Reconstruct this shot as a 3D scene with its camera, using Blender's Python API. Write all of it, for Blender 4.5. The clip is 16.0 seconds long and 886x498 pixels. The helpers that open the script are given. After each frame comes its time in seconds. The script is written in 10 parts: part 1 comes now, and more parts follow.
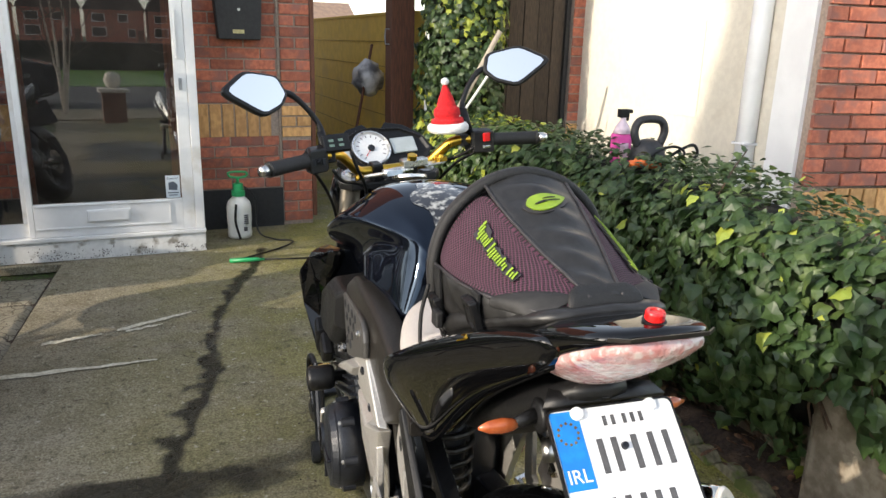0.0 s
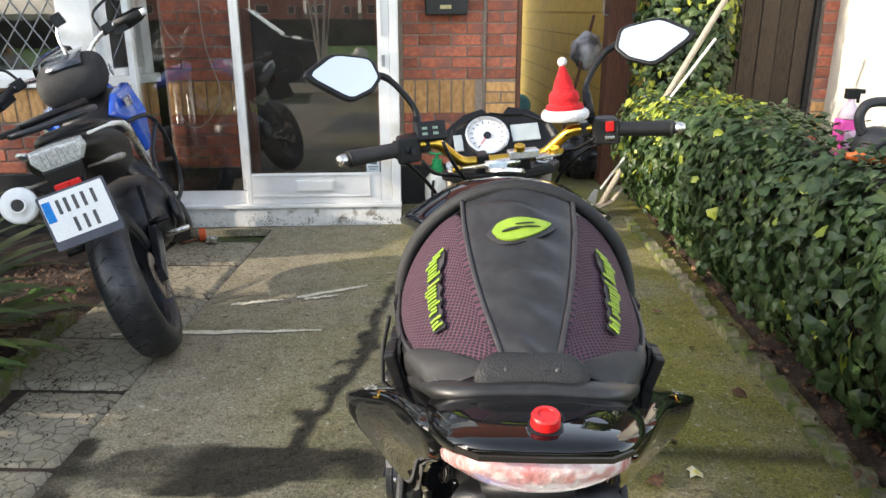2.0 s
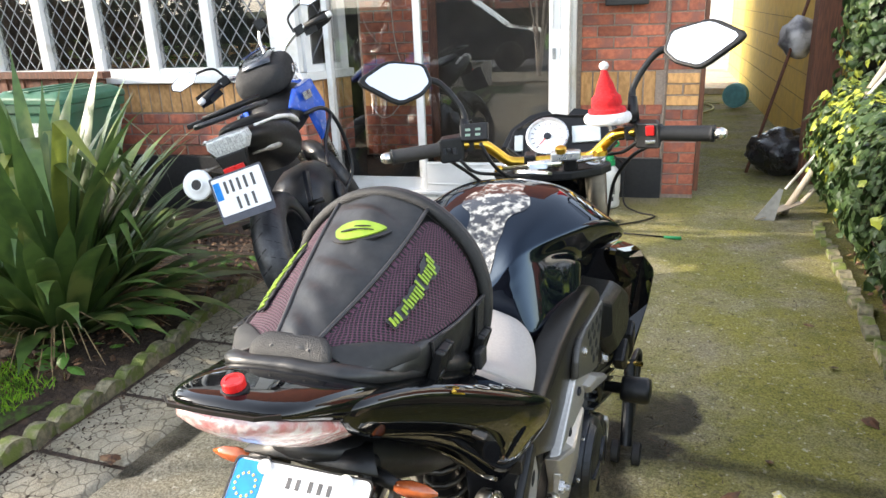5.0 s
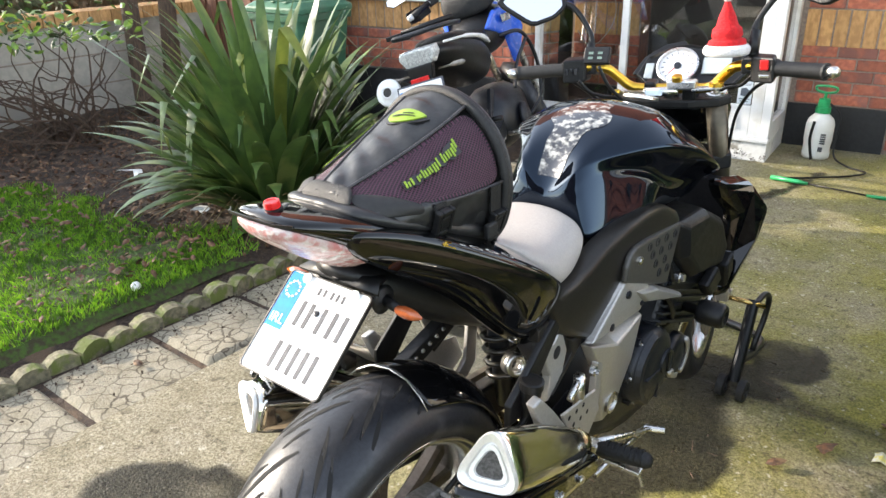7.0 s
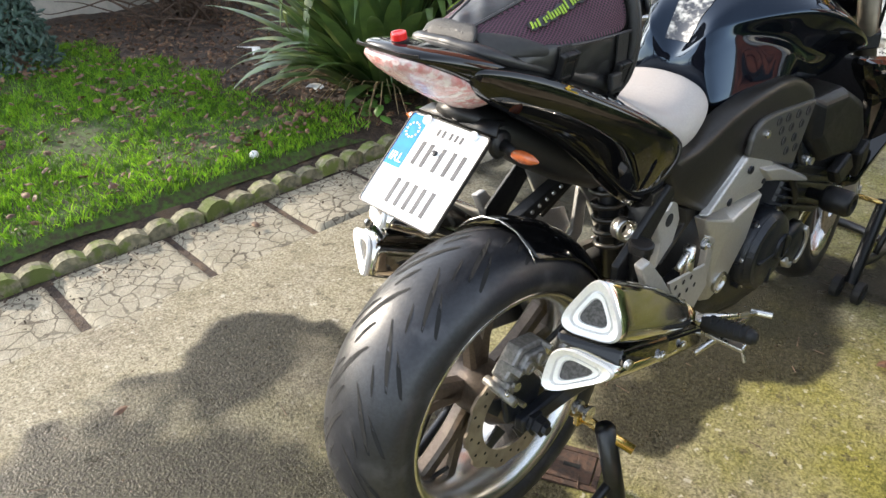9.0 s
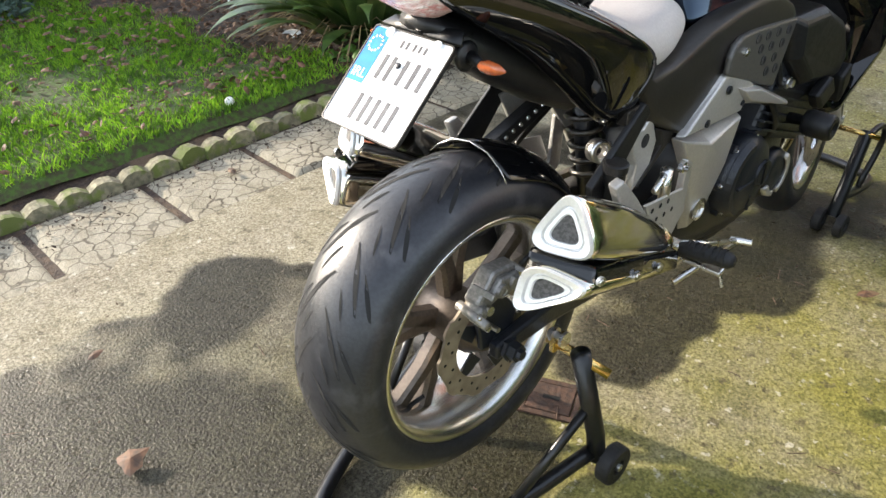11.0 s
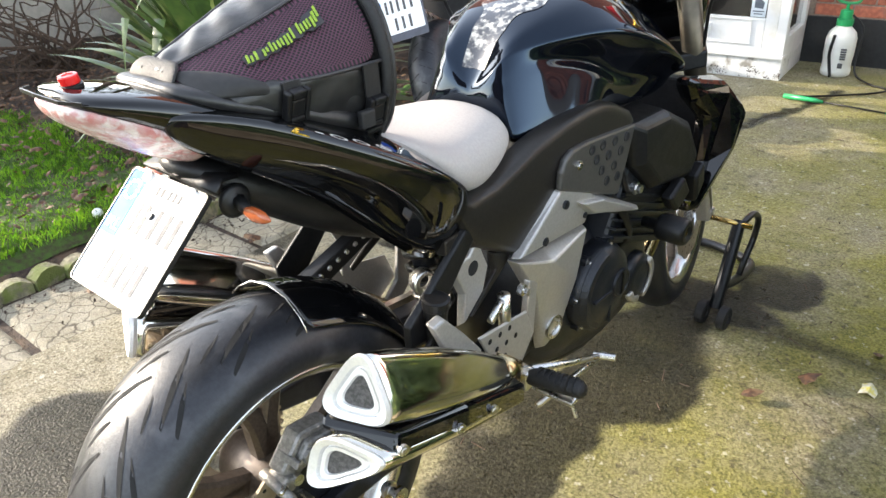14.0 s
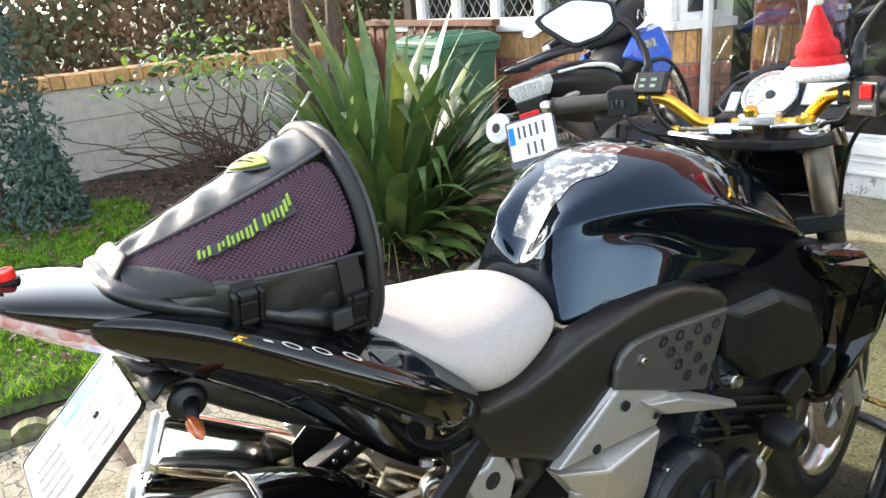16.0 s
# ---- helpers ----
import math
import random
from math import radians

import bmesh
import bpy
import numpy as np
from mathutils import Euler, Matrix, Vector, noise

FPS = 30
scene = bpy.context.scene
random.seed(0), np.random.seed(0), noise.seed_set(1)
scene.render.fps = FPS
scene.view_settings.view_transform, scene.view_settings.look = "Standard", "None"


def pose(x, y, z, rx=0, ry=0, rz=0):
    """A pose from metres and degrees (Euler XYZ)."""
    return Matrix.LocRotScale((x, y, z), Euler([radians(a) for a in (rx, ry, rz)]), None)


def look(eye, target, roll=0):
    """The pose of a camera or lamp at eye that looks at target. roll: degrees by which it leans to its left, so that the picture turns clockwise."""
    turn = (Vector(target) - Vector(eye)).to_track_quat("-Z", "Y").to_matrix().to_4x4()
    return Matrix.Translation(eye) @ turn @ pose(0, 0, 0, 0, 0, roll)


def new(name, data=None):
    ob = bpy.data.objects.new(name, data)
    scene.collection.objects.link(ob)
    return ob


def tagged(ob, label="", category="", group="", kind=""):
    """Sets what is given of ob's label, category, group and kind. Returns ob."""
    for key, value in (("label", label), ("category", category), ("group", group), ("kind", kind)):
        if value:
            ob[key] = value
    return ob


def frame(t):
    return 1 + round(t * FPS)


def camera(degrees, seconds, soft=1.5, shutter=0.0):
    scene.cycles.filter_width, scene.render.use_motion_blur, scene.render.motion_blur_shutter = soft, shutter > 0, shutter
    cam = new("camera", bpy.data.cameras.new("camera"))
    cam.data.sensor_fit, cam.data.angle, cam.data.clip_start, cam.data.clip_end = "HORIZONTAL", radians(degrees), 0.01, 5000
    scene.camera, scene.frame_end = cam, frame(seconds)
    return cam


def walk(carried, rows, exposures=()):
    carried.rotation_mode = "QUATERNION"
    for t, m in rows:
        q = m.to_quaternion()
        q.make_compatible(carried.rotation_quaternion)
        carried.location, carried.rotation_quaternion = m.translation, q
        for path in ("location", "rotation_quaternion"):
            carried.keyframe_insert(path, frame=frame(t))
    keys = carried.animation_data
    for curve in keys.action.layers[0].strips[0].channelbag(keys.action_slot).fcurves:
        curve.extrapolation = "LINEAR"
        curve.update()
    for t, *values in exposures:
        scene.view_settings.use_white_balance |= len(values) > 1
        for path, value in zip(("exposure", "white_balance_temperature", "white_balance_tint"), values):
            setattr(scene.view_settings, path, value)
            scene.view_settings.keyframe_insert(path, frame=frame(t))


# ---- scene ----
cam = camera(62.2, 16.0)
PATH = [
    (0, (-0.425, -1.087, 1.345), (0.16, 0.748, 0.807), 1.6),
    (0.5, (-0.358, -1.058, 1.337), (0.135, 0.79, 0.753), 1.9),
    (1, (-0.273, -0.979, 1.351), (0.161, 0.871, 0.728), 2.4),
    (1.5, (-0.192, -0.946, 1.357), (0.082, 0.943, 0.757), 1.0),
    (2, (-0.056, -0.939, 1.359), (-0.121, 0.963, 0.743), -0.1),
    (2.5, (0.051, -0.95, 1.376), (-0.233, 0.929, 0.754), -1.0),
    (3, (0.143, -1.003, 1.384), (-0.262, 0.846, 0.738), 0.1),
    (3.5, (0.197, -0.931, 1.375), (-0.27, 0.904, 0.733), -0.3),
    (6, (0.581, -1.008, 1.415), (-0.375, 0.609, 0.729), -1.1),
    (6.5, (0.682, -1.03, 1.409), (-0.433, 0.451, 0.66), -0.3),
    (7, (0.742, -1.039, 1.402), (-0.413, 0.389, 0.61), -1.3),
    (7.5, (0.757, -1.05, 1.384), (-0.452, 0.304, 0.545), -1.5),
    (8, (0.759, -1.064, 1.364), (-0.479, 0.213, 0.447), -2.4),
    (8.5, (0.755, -1.083, 1.35), (-0.516, 0.115, 0.376), -1.9),
    (9, (0.759, -1.093, 1.331), (-0.518, 0.061, 0.312), -1.7),
    (11.5, (0.801, -1.056, 1.258), (-0.383, 0.097, 0.132), -1.5),
    (12, (0.824, -1.032, 1.261), (-0.326, 0.192, 0.175), -0.5),
    (12.5, (0.836, -1.002, 1.272), (-0.351, 0.248, 0.26), -1.7),
    (13, (0.834, -0.931, 1.268), (-0.299, 0.379, 0.268), -0.4),
    (13.5, (0.817, -0.861, 1.253), (-0.311, 0.478, 0.286), -1.5),
    (14, (0.817, -0.807, 1.276), (-0.35, 0.515, 0.332), -2.7),
    (14.5, (0.82, -0.708, 1.288), (-0.431, 0.567, 0.388), -2.6),
    (15, (0.822, -0.627, 1.304), (-0.561, 0.574, 0.5), -3.1),
    (15.5, (0.867, -0.542, 1.314), (-0.639, 0.546, 0.575), -3.9),
    (16, (0.829, -0.503, 1.326), (-0.723, 0.557, 0.644), -4.5),
]
walk(cam, [(t, look(eye, target, roll)) for t, eye, target, roll in PATH],
     [(0.0, 0.62), (1.0, 0.68), (2.0, 1.05), (3.0, 1.28), (3.5, 1.38), (6.0, 1.48), (9.0, 1.34), (12.0, 1.52), (14.5, 1.68), (16.0, 1.74)])

# ---- light ----
SUN_EL, SUN_AZ = radians(19.0), math.atan2(-0.951, -0.309)  # azimuth measured from +y towards +x
world = bpy.data.worlds.new("world")
scene.world = world
world.use_nodes = True
wn = world.node_tree.nodes
sky = wn.new("ShaderNodeTexSky")
sky.sky_type, sky.sun_disc = "NISHITA", False
sky.sun_elevation, sky.sun_rotation = SUN_EL, SUN_AZ
sky.air_density, sky.dust_density, sky.ozone_density = 1.0, 1.1, 1.0
pale = wn.new("ShaderNodeHueSaturation")  # thin bright winter haze
pale.inputs["Saturation"].default_value = 0.50
world.node_tree.links.new(sky.outputs[0], pale.inputs["Color"])
world.node_tree.links.new(pale.outputs[0], wn["Background"].inputs[0])
wn["Background"].inputs[1].default_value = 0.30
sun = new("sun", bpy.data.lights.new("sun", "SUN"))
sun.data.energy, sun.data.angle, sun.data.color = 3.6, radians(0.8), (1.0, 0.875, 0.72)
to_sun = Vector((math.sin(SUN_AZ) * math.cos(SUN_EL), math.cos(SUN_AZ) * math.cos(SUN_EL), math.sin(SUN_EL)))
sun.matrix_world = look(to_sun * 30, (0, 0, 0))


# ---- materials ----
def mat(name, c1, c2=None, scale=20.0, rough=0.6, metal=0.0, bump=0.0, bscale=None, coat=0.0, rvar=0.12, c3=None, scale3=3.0,
        amount3=0.5, stretch=(1, 1, 1), per=0.0, trans=0.0, sheen=0.0, coat_rough=0.03):
    """Principled material: two colours by fine noise, a third by large stains, rough and bump by noise, per: brightness change from piece to piece."""
    m = bpy.data.materials.new(name)
    m.use_nodes = True
    n, l = m.node_tree.nodes, m.node_tree.links.new
    b = n["Principled BSDF"]
    co = n.new("ShaderNodeTexCoord")
    mp = n.new("ShaderNodeMapping")
    mp.inputs["Scale"].default_value = stretch
    info = n.new("ShaderNodeObjectInfo")
    off = n.new("ShaderNodeVectorMath")
    off.operation = "SCALE"
    off.inputs[0].default_value = (7.3, 3.1, 5.7)
    l(info.outputs["Random"], off.inputs["Scale"])
    add = n.new("ShaderNodeVectorMath")
    l(co.outputs["Object"], add.inputs[0])
    l(off.outputs[0], add.inputs[1])
    l(add.outputs[0], mp.inputs[0])

    def noise_tex(s, detail=6.0):
        t = n.new("ShaderNodeTexNoise")
        t.inputs["Scale"].default_value, t.inputs["Detail"].default_value = s, detail
        l(mp.outputs[0], t.inputs["Vector"])
        return t

    def mix(fac, a, c):
        x = n.new("ShaderNodeMix")
        x.data_type = "RGBA"
        l(fac, x.inputs[0])
        for k, v in ((6, a), (7, c)):
            if isinstance(v, tuple):
                x.inputs[k].default_value = (*v, 1)
            else:
                l(v, x.inputs[k])
        return x.outputs[2]

    def ramp(src, lo, hi):
        r = n.new("ShaderNodeMapRange")
        r.interpolation_type = "SMOOTHSTEP"
        l(src, r.inputs[0])
        r.inputs[1].default_value, r.inputs[2].default_value = lo, hi
        return r.outputs[0]

    fine = noise_tex(scale)
    col = mix(ramp(fine.outputs[0], 0.35, 0.65), c1, c2 or tuple(x * 0.8 for x in c1))
    if c3:
        col = mix(ramp(noise_tex(scale3, 8.0).outputs[0], 0.62 - 0.3 * amount3, 0.78 - 0.3 * amount3), col, c3)
    if per:
        h = n.new("ShaderNodeHueSaturation")
        r = n.new("ShaderNodeMapRange")
        l(info.outputs["Random"], r.inputs[0])
        r.inputs[3].default_value, r.inputs[4].default_value = 1 - per, 1 + per
        l(r.outputs[0], h.inputs["Value"])
        l(col, h.inputs["Color"])
        col = h.outputs[0]
    l(col, b.inputs["Base Color"])
    r = n.new("ShaderNodeMapRange")
    l(noise_tex(scale * 0.6).outputs[0], r.inputs[0])
    r.inputs[3].default_value, r.inputs[4].default_value = max(rough - rvar, 0.02), min(rough + rvar, 1.0)
    l(r.outputs[0], b.inputs["Roughness"])
    b.inputs["Metallic"].default_value = metal
    b.inputs["Coat Weight"].default_value = coat
    b.inputs["Coat Roughness"].default_value = coat_rough
    b.inputs["Sheen Weight"].default_value = sheen
    if bump:
        u = n.new("ShaderNodeBump")
        u.inputs["Strength"].default_value, u.inputs["Distance"].default_value = min(bump, 1.0), 0.004 * max(bump, 1.0)
        l(noise_tex(bscale or scale * 2, 8.0).outputs[0], u.inputs["Height"])
        l(u.outputs[0], b.inputs["Normal"])
    if trans:
        t = n.new("ShaderNodeBsdfTranslucent")
        l(col, t.inputs[0])
        s = n.new("ShaderNodeMixShader")
        s.inputs[0].default_value = trans
        l(b.outputs[0], s.inputs[1])
        l(t.outputs[0], s.inputs[2])
        l(s.outputs[0], n["Material Output"].inputs[0])
    return m


def glass(name, tint, rough=0.0, ior=1.45):
    m = bpy.data.materials.new(name)
    m.use_nodes = True
    b = m.node_tree.nodes["Principled BSDF"]
    b.inputs["Base Color"].default_value = (*tint, 1)
    b.inputs["Transmission Weight"].default_value = 1.0
    b.inputs["Roughness"].default_value = rough
    b.inputs["IOR"].default_value = ior
    return m


BRICK = mat("red brick", (0.47, 0.155, 0.09), (0.34, 0.105, 0.065), 35, 0.85, bump=0.7, bscale=90, per=0.28, c3=(0.26, 0.11, 0.085), scale3=9)
BRICK_Y = mat("buff brick", (0.62, 0.36, 0.15), (0.46, 0.25, 0.10), 40, 0.85, bump=0.9, bscale=70, per=0.18, stretch=(1, 1, 0.5))
MORTAR = mat("mortar", (0.34, 0.27, 0.22), (0.25, 0.2, 0.17), 60, 0.95, bump=0.5)
UPVC = mat("white painted frame", (0.80, 0.80, 0.79), (0.74, 0.74, 0.73), 8, 0.35, rvar=0.08, c3=(0.62, 0.60, 0.55), scale3=5, amount3=0.2)
PLINTH_W = mat("white painted plinth", (0.78, 0.78, 0.76), (0.7, 0.7, 0.68), 30, 0.6, bump=0.3, c3=(0.3, 0.28, 0.24), scale3=14, amount3=0.15)
BLACK_PAINT = mat("black painted render", (0.012, 0.0125, 0.0145), (0.018, 0.0185, 0.0205), 40, 0.6, bump=0.4)
YELLOW = mat("ochre masonry paint", (0.68, 0.47, 0.085), (0.60, 0.41, 0.075), 12, 0.8, bump=0.3, c3=(0.55, 0.38, 0.09), scale3=2.5, amount3=0.3)
CREAM = mat("cream render", (0.62, 0.585, 0.50), (0.57, 0.535, 0.46), 25, 0.9, bump=0.3, c3=(0.47, 0.43, 0.36), scale3=1.8, amount3=0.25)
GREYCREAM = mat("weathered cream blockwork", (0.50, 0.46, 0.40), (0.42, 0.39, 0.34), 20, 0.9, bump=0.4, c3=(0.3, 0.28, 0.25), scale3=2.0, amount3=0.4)
DARKWOOD = mat("weathered dark timber", (0.085, 0.062, 0.042), (0.045, 0.034, 0.026), 30, 0.85, bump=0.8, stretch=(6, 6, 0.5), per=0.2)
BROWNWOOD = mat("brown stained timber", (0.16, 0.06, 0.03), (0.09, 0.035, 0.02), 24, 0.7, bump=0.4, stretch=(5, 5, 0.4), per=0.2)
PIPE_W = mat("white plastic pipe", (0.78, 0.79, 0.8), (0.72, 0.73, 0.74), 6, 0.4)
GLASS = glass("window glass", (0.97, 0.985, 0.98), ior=1.85)
# the gloom of unlit rooms is put into this base colour
DARKROOM = mat("interior coloured as unlit", (0.05, 0.042, 0.036), (0.03, 0.026, 0.022), 5, 0.9)
LEAD = mat("lead strip", (0.35, 0.36, 0.37), (0.28, 0.29, 0.3), 30, 0.5, metal=0.6)
SOIL = mat("dark garden soil", (0.055, 0.036, 0.024), (0.028, 0.018, 0.013), 60, 0.95, bump=2.5, bscale=70, c3=(0.10, 0.065, 0.04), scale3=9, amount3=0.4)
TURF = mat("turf under the grass", (0.05, 0.095, 0.012), (0.04, 0.034, 0.015), 40, 0.95, bump=2.0, bscale=60)
GRASS = mat("grass blades", (0.115, 0.30, 0.012), (0.27, 0.45, 0.03), 70, 0.45, trans=0.35, c3=(0.05, 0.115, 0.01), scale3=20, amount3=0.6)
KERB = mat("mossy concrete edging", (0.23, 0.205, 0.13), (0.12, 0.11, 0.07), 40, 0.9, bump=1.2, per=0.18, c3=(0.11, 0.135, 0.03), scale3=14, amount3=0.6)
FLAX = mat("flax leaf", (0.095, 0.16, 0.04), (0.055, 0.10, 0.03), 14, 0.34, trans=0.2, stretch=(1, 1, 0.2), c3=(0.20, 0.24, 0.07), scale3=5, amount3=0.35)
# yellower copy of the flax colour: sunlight painted into the upright top leaves
FLAX_LIT = mat("sunlit flax leaf", (0.25, 0.29, 0.05), (0.17, 0.21, 0.04), 10, 0.5, trans=0.3)
IVY = mat("ivy leaves", (0.019, 0.042, 0.011), (0.040, 0.076, 0.020), 22, 0.48, trans=0.12, c3=(0.08, 0.12, 0.032), scale3=9, amount3=0.35)
IVY_Y = mat("yellow green ivy leaves", (0.42, 0.45, 0.06), (0.25, 0.32, 0.05), 9, 0.4, trans=0.25)
# near black: the shade between hedge leaves is put into this colour
HEDGE_SHADE = mat("shade dark hedge inside", (0.006, 0.008, 0.004), (0.012, 0.010, 0.006), 30, 0.9, bump=1.5)
BARK = mat("tree bark", (0.12, 0.075, 0.05), (0.06, 0.04, 0.028), 30, 0.9, bump=2.0, stretch=(3, 3, 0.6))
DEADLEAF = mat("dead leaves", (0.13, 0.06, 0.028), (0.05, 0.028, 0.016), 45, 0.75, c3=(0.20, 0.12, 0.06), scale3=30, amount3=0.35)
ASPHALT = mat("asphalt", (0.05, 0.05, 0.052), (0.07, 0.07, 0.07), 60, 0.9, bump=0.8)


# ---- mesh helpers ----
IDENT = Matrix.Identity(4)


def finish(ob, material, smooth=False):
    ob.data.materials.append(material)
    if smooth:
        ob.data.polygons.foreach_set("use_smooth", [True] * len(ob.data.polygons))
    return ob


def thing(name, place=(0, 0, 0), label="", category="", group="", kind=""):
    ob = new(name)
    ob.matrix_basis = Matrix.Translation(place)
    ob.empty_display_size = 0.1
    return tagged(ob, label, category, group, kind)


def attach(ob, parent):
    ob.parent = parent
    ob.matrix_parent_inverse = parent.matrix_basis.inverted() if parent.parent is None else IDENT
    return ob


def part(name, bm, material, parent=None, label="", smooth=False, m=None, sub=0, bevel=0.0, solid=0.0):
    """Link a bmesh, in world coordinates, as one mesh object; under parent if given."""
    if m is not None:
        bm.transform(m)
    bmesh.ops.recalc_face_normals(bm, faces=bm.faces)
    me = bpy.data.meshes.new(name)
    bm.to_mesh(me)
    bm.free()
    ob = finish(new(name, me), material, smooth or sub > 0)
    if solid:
        s = ob.modifiers.new("solid", "SOLIDIFY")
        s.thickness, s.offset = solid, 0.0
    if bevel:
        b = ob.modifiers.new("bevel", "BEVEL")
        b.width, b.segments, b.limit_method, b.angle_limit = bevel, 2, "ANGLE", radians(35)
    if sub:
        s = ob.modifiers.new("sub", "SUBSURF")
        s.levels = s.render_levels = sub
    if parent is not None:
        attach(ob, parent)
    if label:
        tagged(ob, label)
    return ob


def box(bm, a, b):
    """An upright box between two corners."""
    lo, hi = [min(p, q) for p, q in zip(a, b)], [max(p, q) for p, q in zip(a, b)]
    v = [bm.verts.new((x, y, z)) for z in (lo[2], hi[2]) for y in (lo[1], hi[1]) for x in (lo[0], hi[0])]
    for f in ((0, 2, 3, 1), (4, 5, 7, 6), (0, 1, 5, 4), (2, 6, 7, 3), (0, 4, 6, 2), (1, 3, 7, 5)):
        bm.faces.new([v[i] for i in f])
    return bm


def boxes(*pairs):
    bm = bmesh.new()
    for a, b in pairs:
        box(bm, a, b)
    return bm


def loft(rings, bm=None, closed=True, caps=True):
    """A skin over rings of equal length."""
    bm = bm or bmesh.new()
    vs = [[bm.verts.new(p) for p in ring] for ring in rings]
    n = len(vs[0])
    for a, b in zip(vs, vs[1:]):
        for i in range(n if closed else n - 1):
            j = (i + 1) % n
            bm.faces.new((a[i], a[j], b[j], b[i]))
    if caps and closed:
        bm.faces.new(vs[0][::-1])
        bm.faces.new(vs[-1])
    return bm


def frame_of(d):
    d = Vector(d).normalized()
    up = Vector((0, 0, 1)) if abs(d.z) < 0.9 else Vector((1, 0, 0))
    s = d.cross(up).normalized()
    return d, s, s.cross(d).normalized()


def tube(points, radius, bm=None, seg=8):
    """A round bar along points; radius: one number or one a point."""
    pts = [Vector(p) for p in points]
    rad = radius if isinstance(radius, (list, tuple)) else [radius] * len(pts)
    rings = []
    _, s, u = frame_of(pts[1] - pts[0])
    for i, p in enumerate(pts):
        d = (pts[min(i + 1, len(pts) - 1)] - pts[max(i - 1, 0)]).normalized()
        s = (s - d * s.dot(d)).normalized()
        u = s.cross(d)
        rings.append([p + (s * math.cos(a) + u * math.sin(a)) * rad[i] for a in (2 * math.pi * k / seg for k in range(seg))])
    return loft(rings, bm)


def curve_pts(points, n=6):
    """Catmull-Rom through points."""
    p = [Vector(q) for q in points]
    p = [2 * p[0] - p[1]] + p + [2 * p[-1] - p[-2]]
    out = []
    for i in range(1, len(p) - 2):
        for k in range(n):
            t = k / n
            a, b, c, d = p[i - 1:i + 3]
            out.append(0.5 * (2 * b + (c - a) * t + (2 * a - 5 * b + 4 * c - d) * t * t + (3 * b - a - 3 * c + d) * t ** 3))
    return out + [p[-2]]


def prism(poly, plane, a, b, bm=None):
    """A polygon of (p, q) in the plane 'yz', 'xz' or 'xy', drawn out between a and b along the third axis."""
    k = {"yz": lambda p, q, w: (w, p, q), "xz": lambda p, q, w: (p, w, q), "xy": lambda p, q, w: (p, q, w)}[plane]
    return loft([[k(p, q, a) for p, q in poly], [k(p, q, b) for p, q in poly]], bm)


def lathe(profile, centre, axis=(1, 0, 0), seg=32, bm=None, closed=False):
    """A profile of (along, radius) turned about an axis through centre."""
    d, s, u = frame_of(axis)
    c = Vector(centre)
    rings = [[c + d * w + (s * math.cos(t) + u * math.sin(t)) * r for t in (2 * math.pi * k / seg for k in range(seg))] for w, r in profile]
    if closed:
        rings.append(rings[0])
    bm = loft(rings, bm, caps=not closed)
    if closed:
        bmesh.ops.remove_doubles(bm, verts=bm.verts, dist=1e-6)
    return bm


def piece(name, mesh, m, parent):
    ob = new(name, mesh)
    ob.matrix_basis = m
    return attach(ob, parent)


def mesh_of(name, bm, material, smooth=False):
    bmesh.ops.recalc_face_normals(bm, faces=bm.faces)
    me = bpy.data.meshes.new(name)
    bm.to_mesh(me)
    bm.free()
    me.materials.append(material)
    if smooth:
        me.polygons.foreach_set("use_smooth", [True] * len(me.polygons))
    return me


def pydata(name, verts, faces, material, parent=None, label="", kind="", category="", smooth=False):
    me = bpy.data.meshes.new(name)
    me.from_pydata(verts, [], faces)
    ob = finish(new(name, me), material, smooth)
    if parent is not None:
        attach(ob, parent)
    return tagged(ob, label, category, kind=kind)


def smooth01(a, b, x):
    t = min(max((x - a) / (b - a), 0.0), 1.0)
    return t * t * (3 - 2 * t)


# ---- the ground ----
CRACK = [(-0.15, 3.75), (-0.24, 3.3), (-0.36, 2.9), (-0.46, 2.5), (-0.49, 2.2), (-0.47, 1.9), (-0.53, 1.6), (-0.60, 1.3), (-0.62, 1.05)]
CROSS = [(-1.34, 0.99), (-0.95, 0.98), (-0.62, 1.05), (-0.15, 1.14), (0.4, 1.16), (1.1, 1.12)]
DAMP = [(-0.52, -0.72, 0.52, 0.62), (-0.66, -0.42, 0.40, 0.30), (-0.55, -1.3, 0.45, 0.6), (-0.25, -0.25, 0.45, 0.22), (0.05, 0.35, 0.16, 0.35), (0.12, 0.8, 0.2, 0.35),
        (0.30, 1.42, 0.13, 0.17), (0.1, 1.2, 0.3, 0.12), (-0.92, 1.0, 0.36, 0.14), (-0.55, 1.04, 0.36, 0.10), (-1.30, 0.85, 0.08, 0.32)]


def near_line(x, y, line):
    best = 9.0
    for (ax, ay), (bx, by) in zip(line, line[1:]):
        dx, dy = bx - ax, by - ay
        t = min(max(((x - ax) * dx + (y - ay) * dy) / (dx * dx + dy * dy), 0), 1)
        best = min(best, math.hypot(x - ax - t * dx, y - ay - t * dy))
    return best


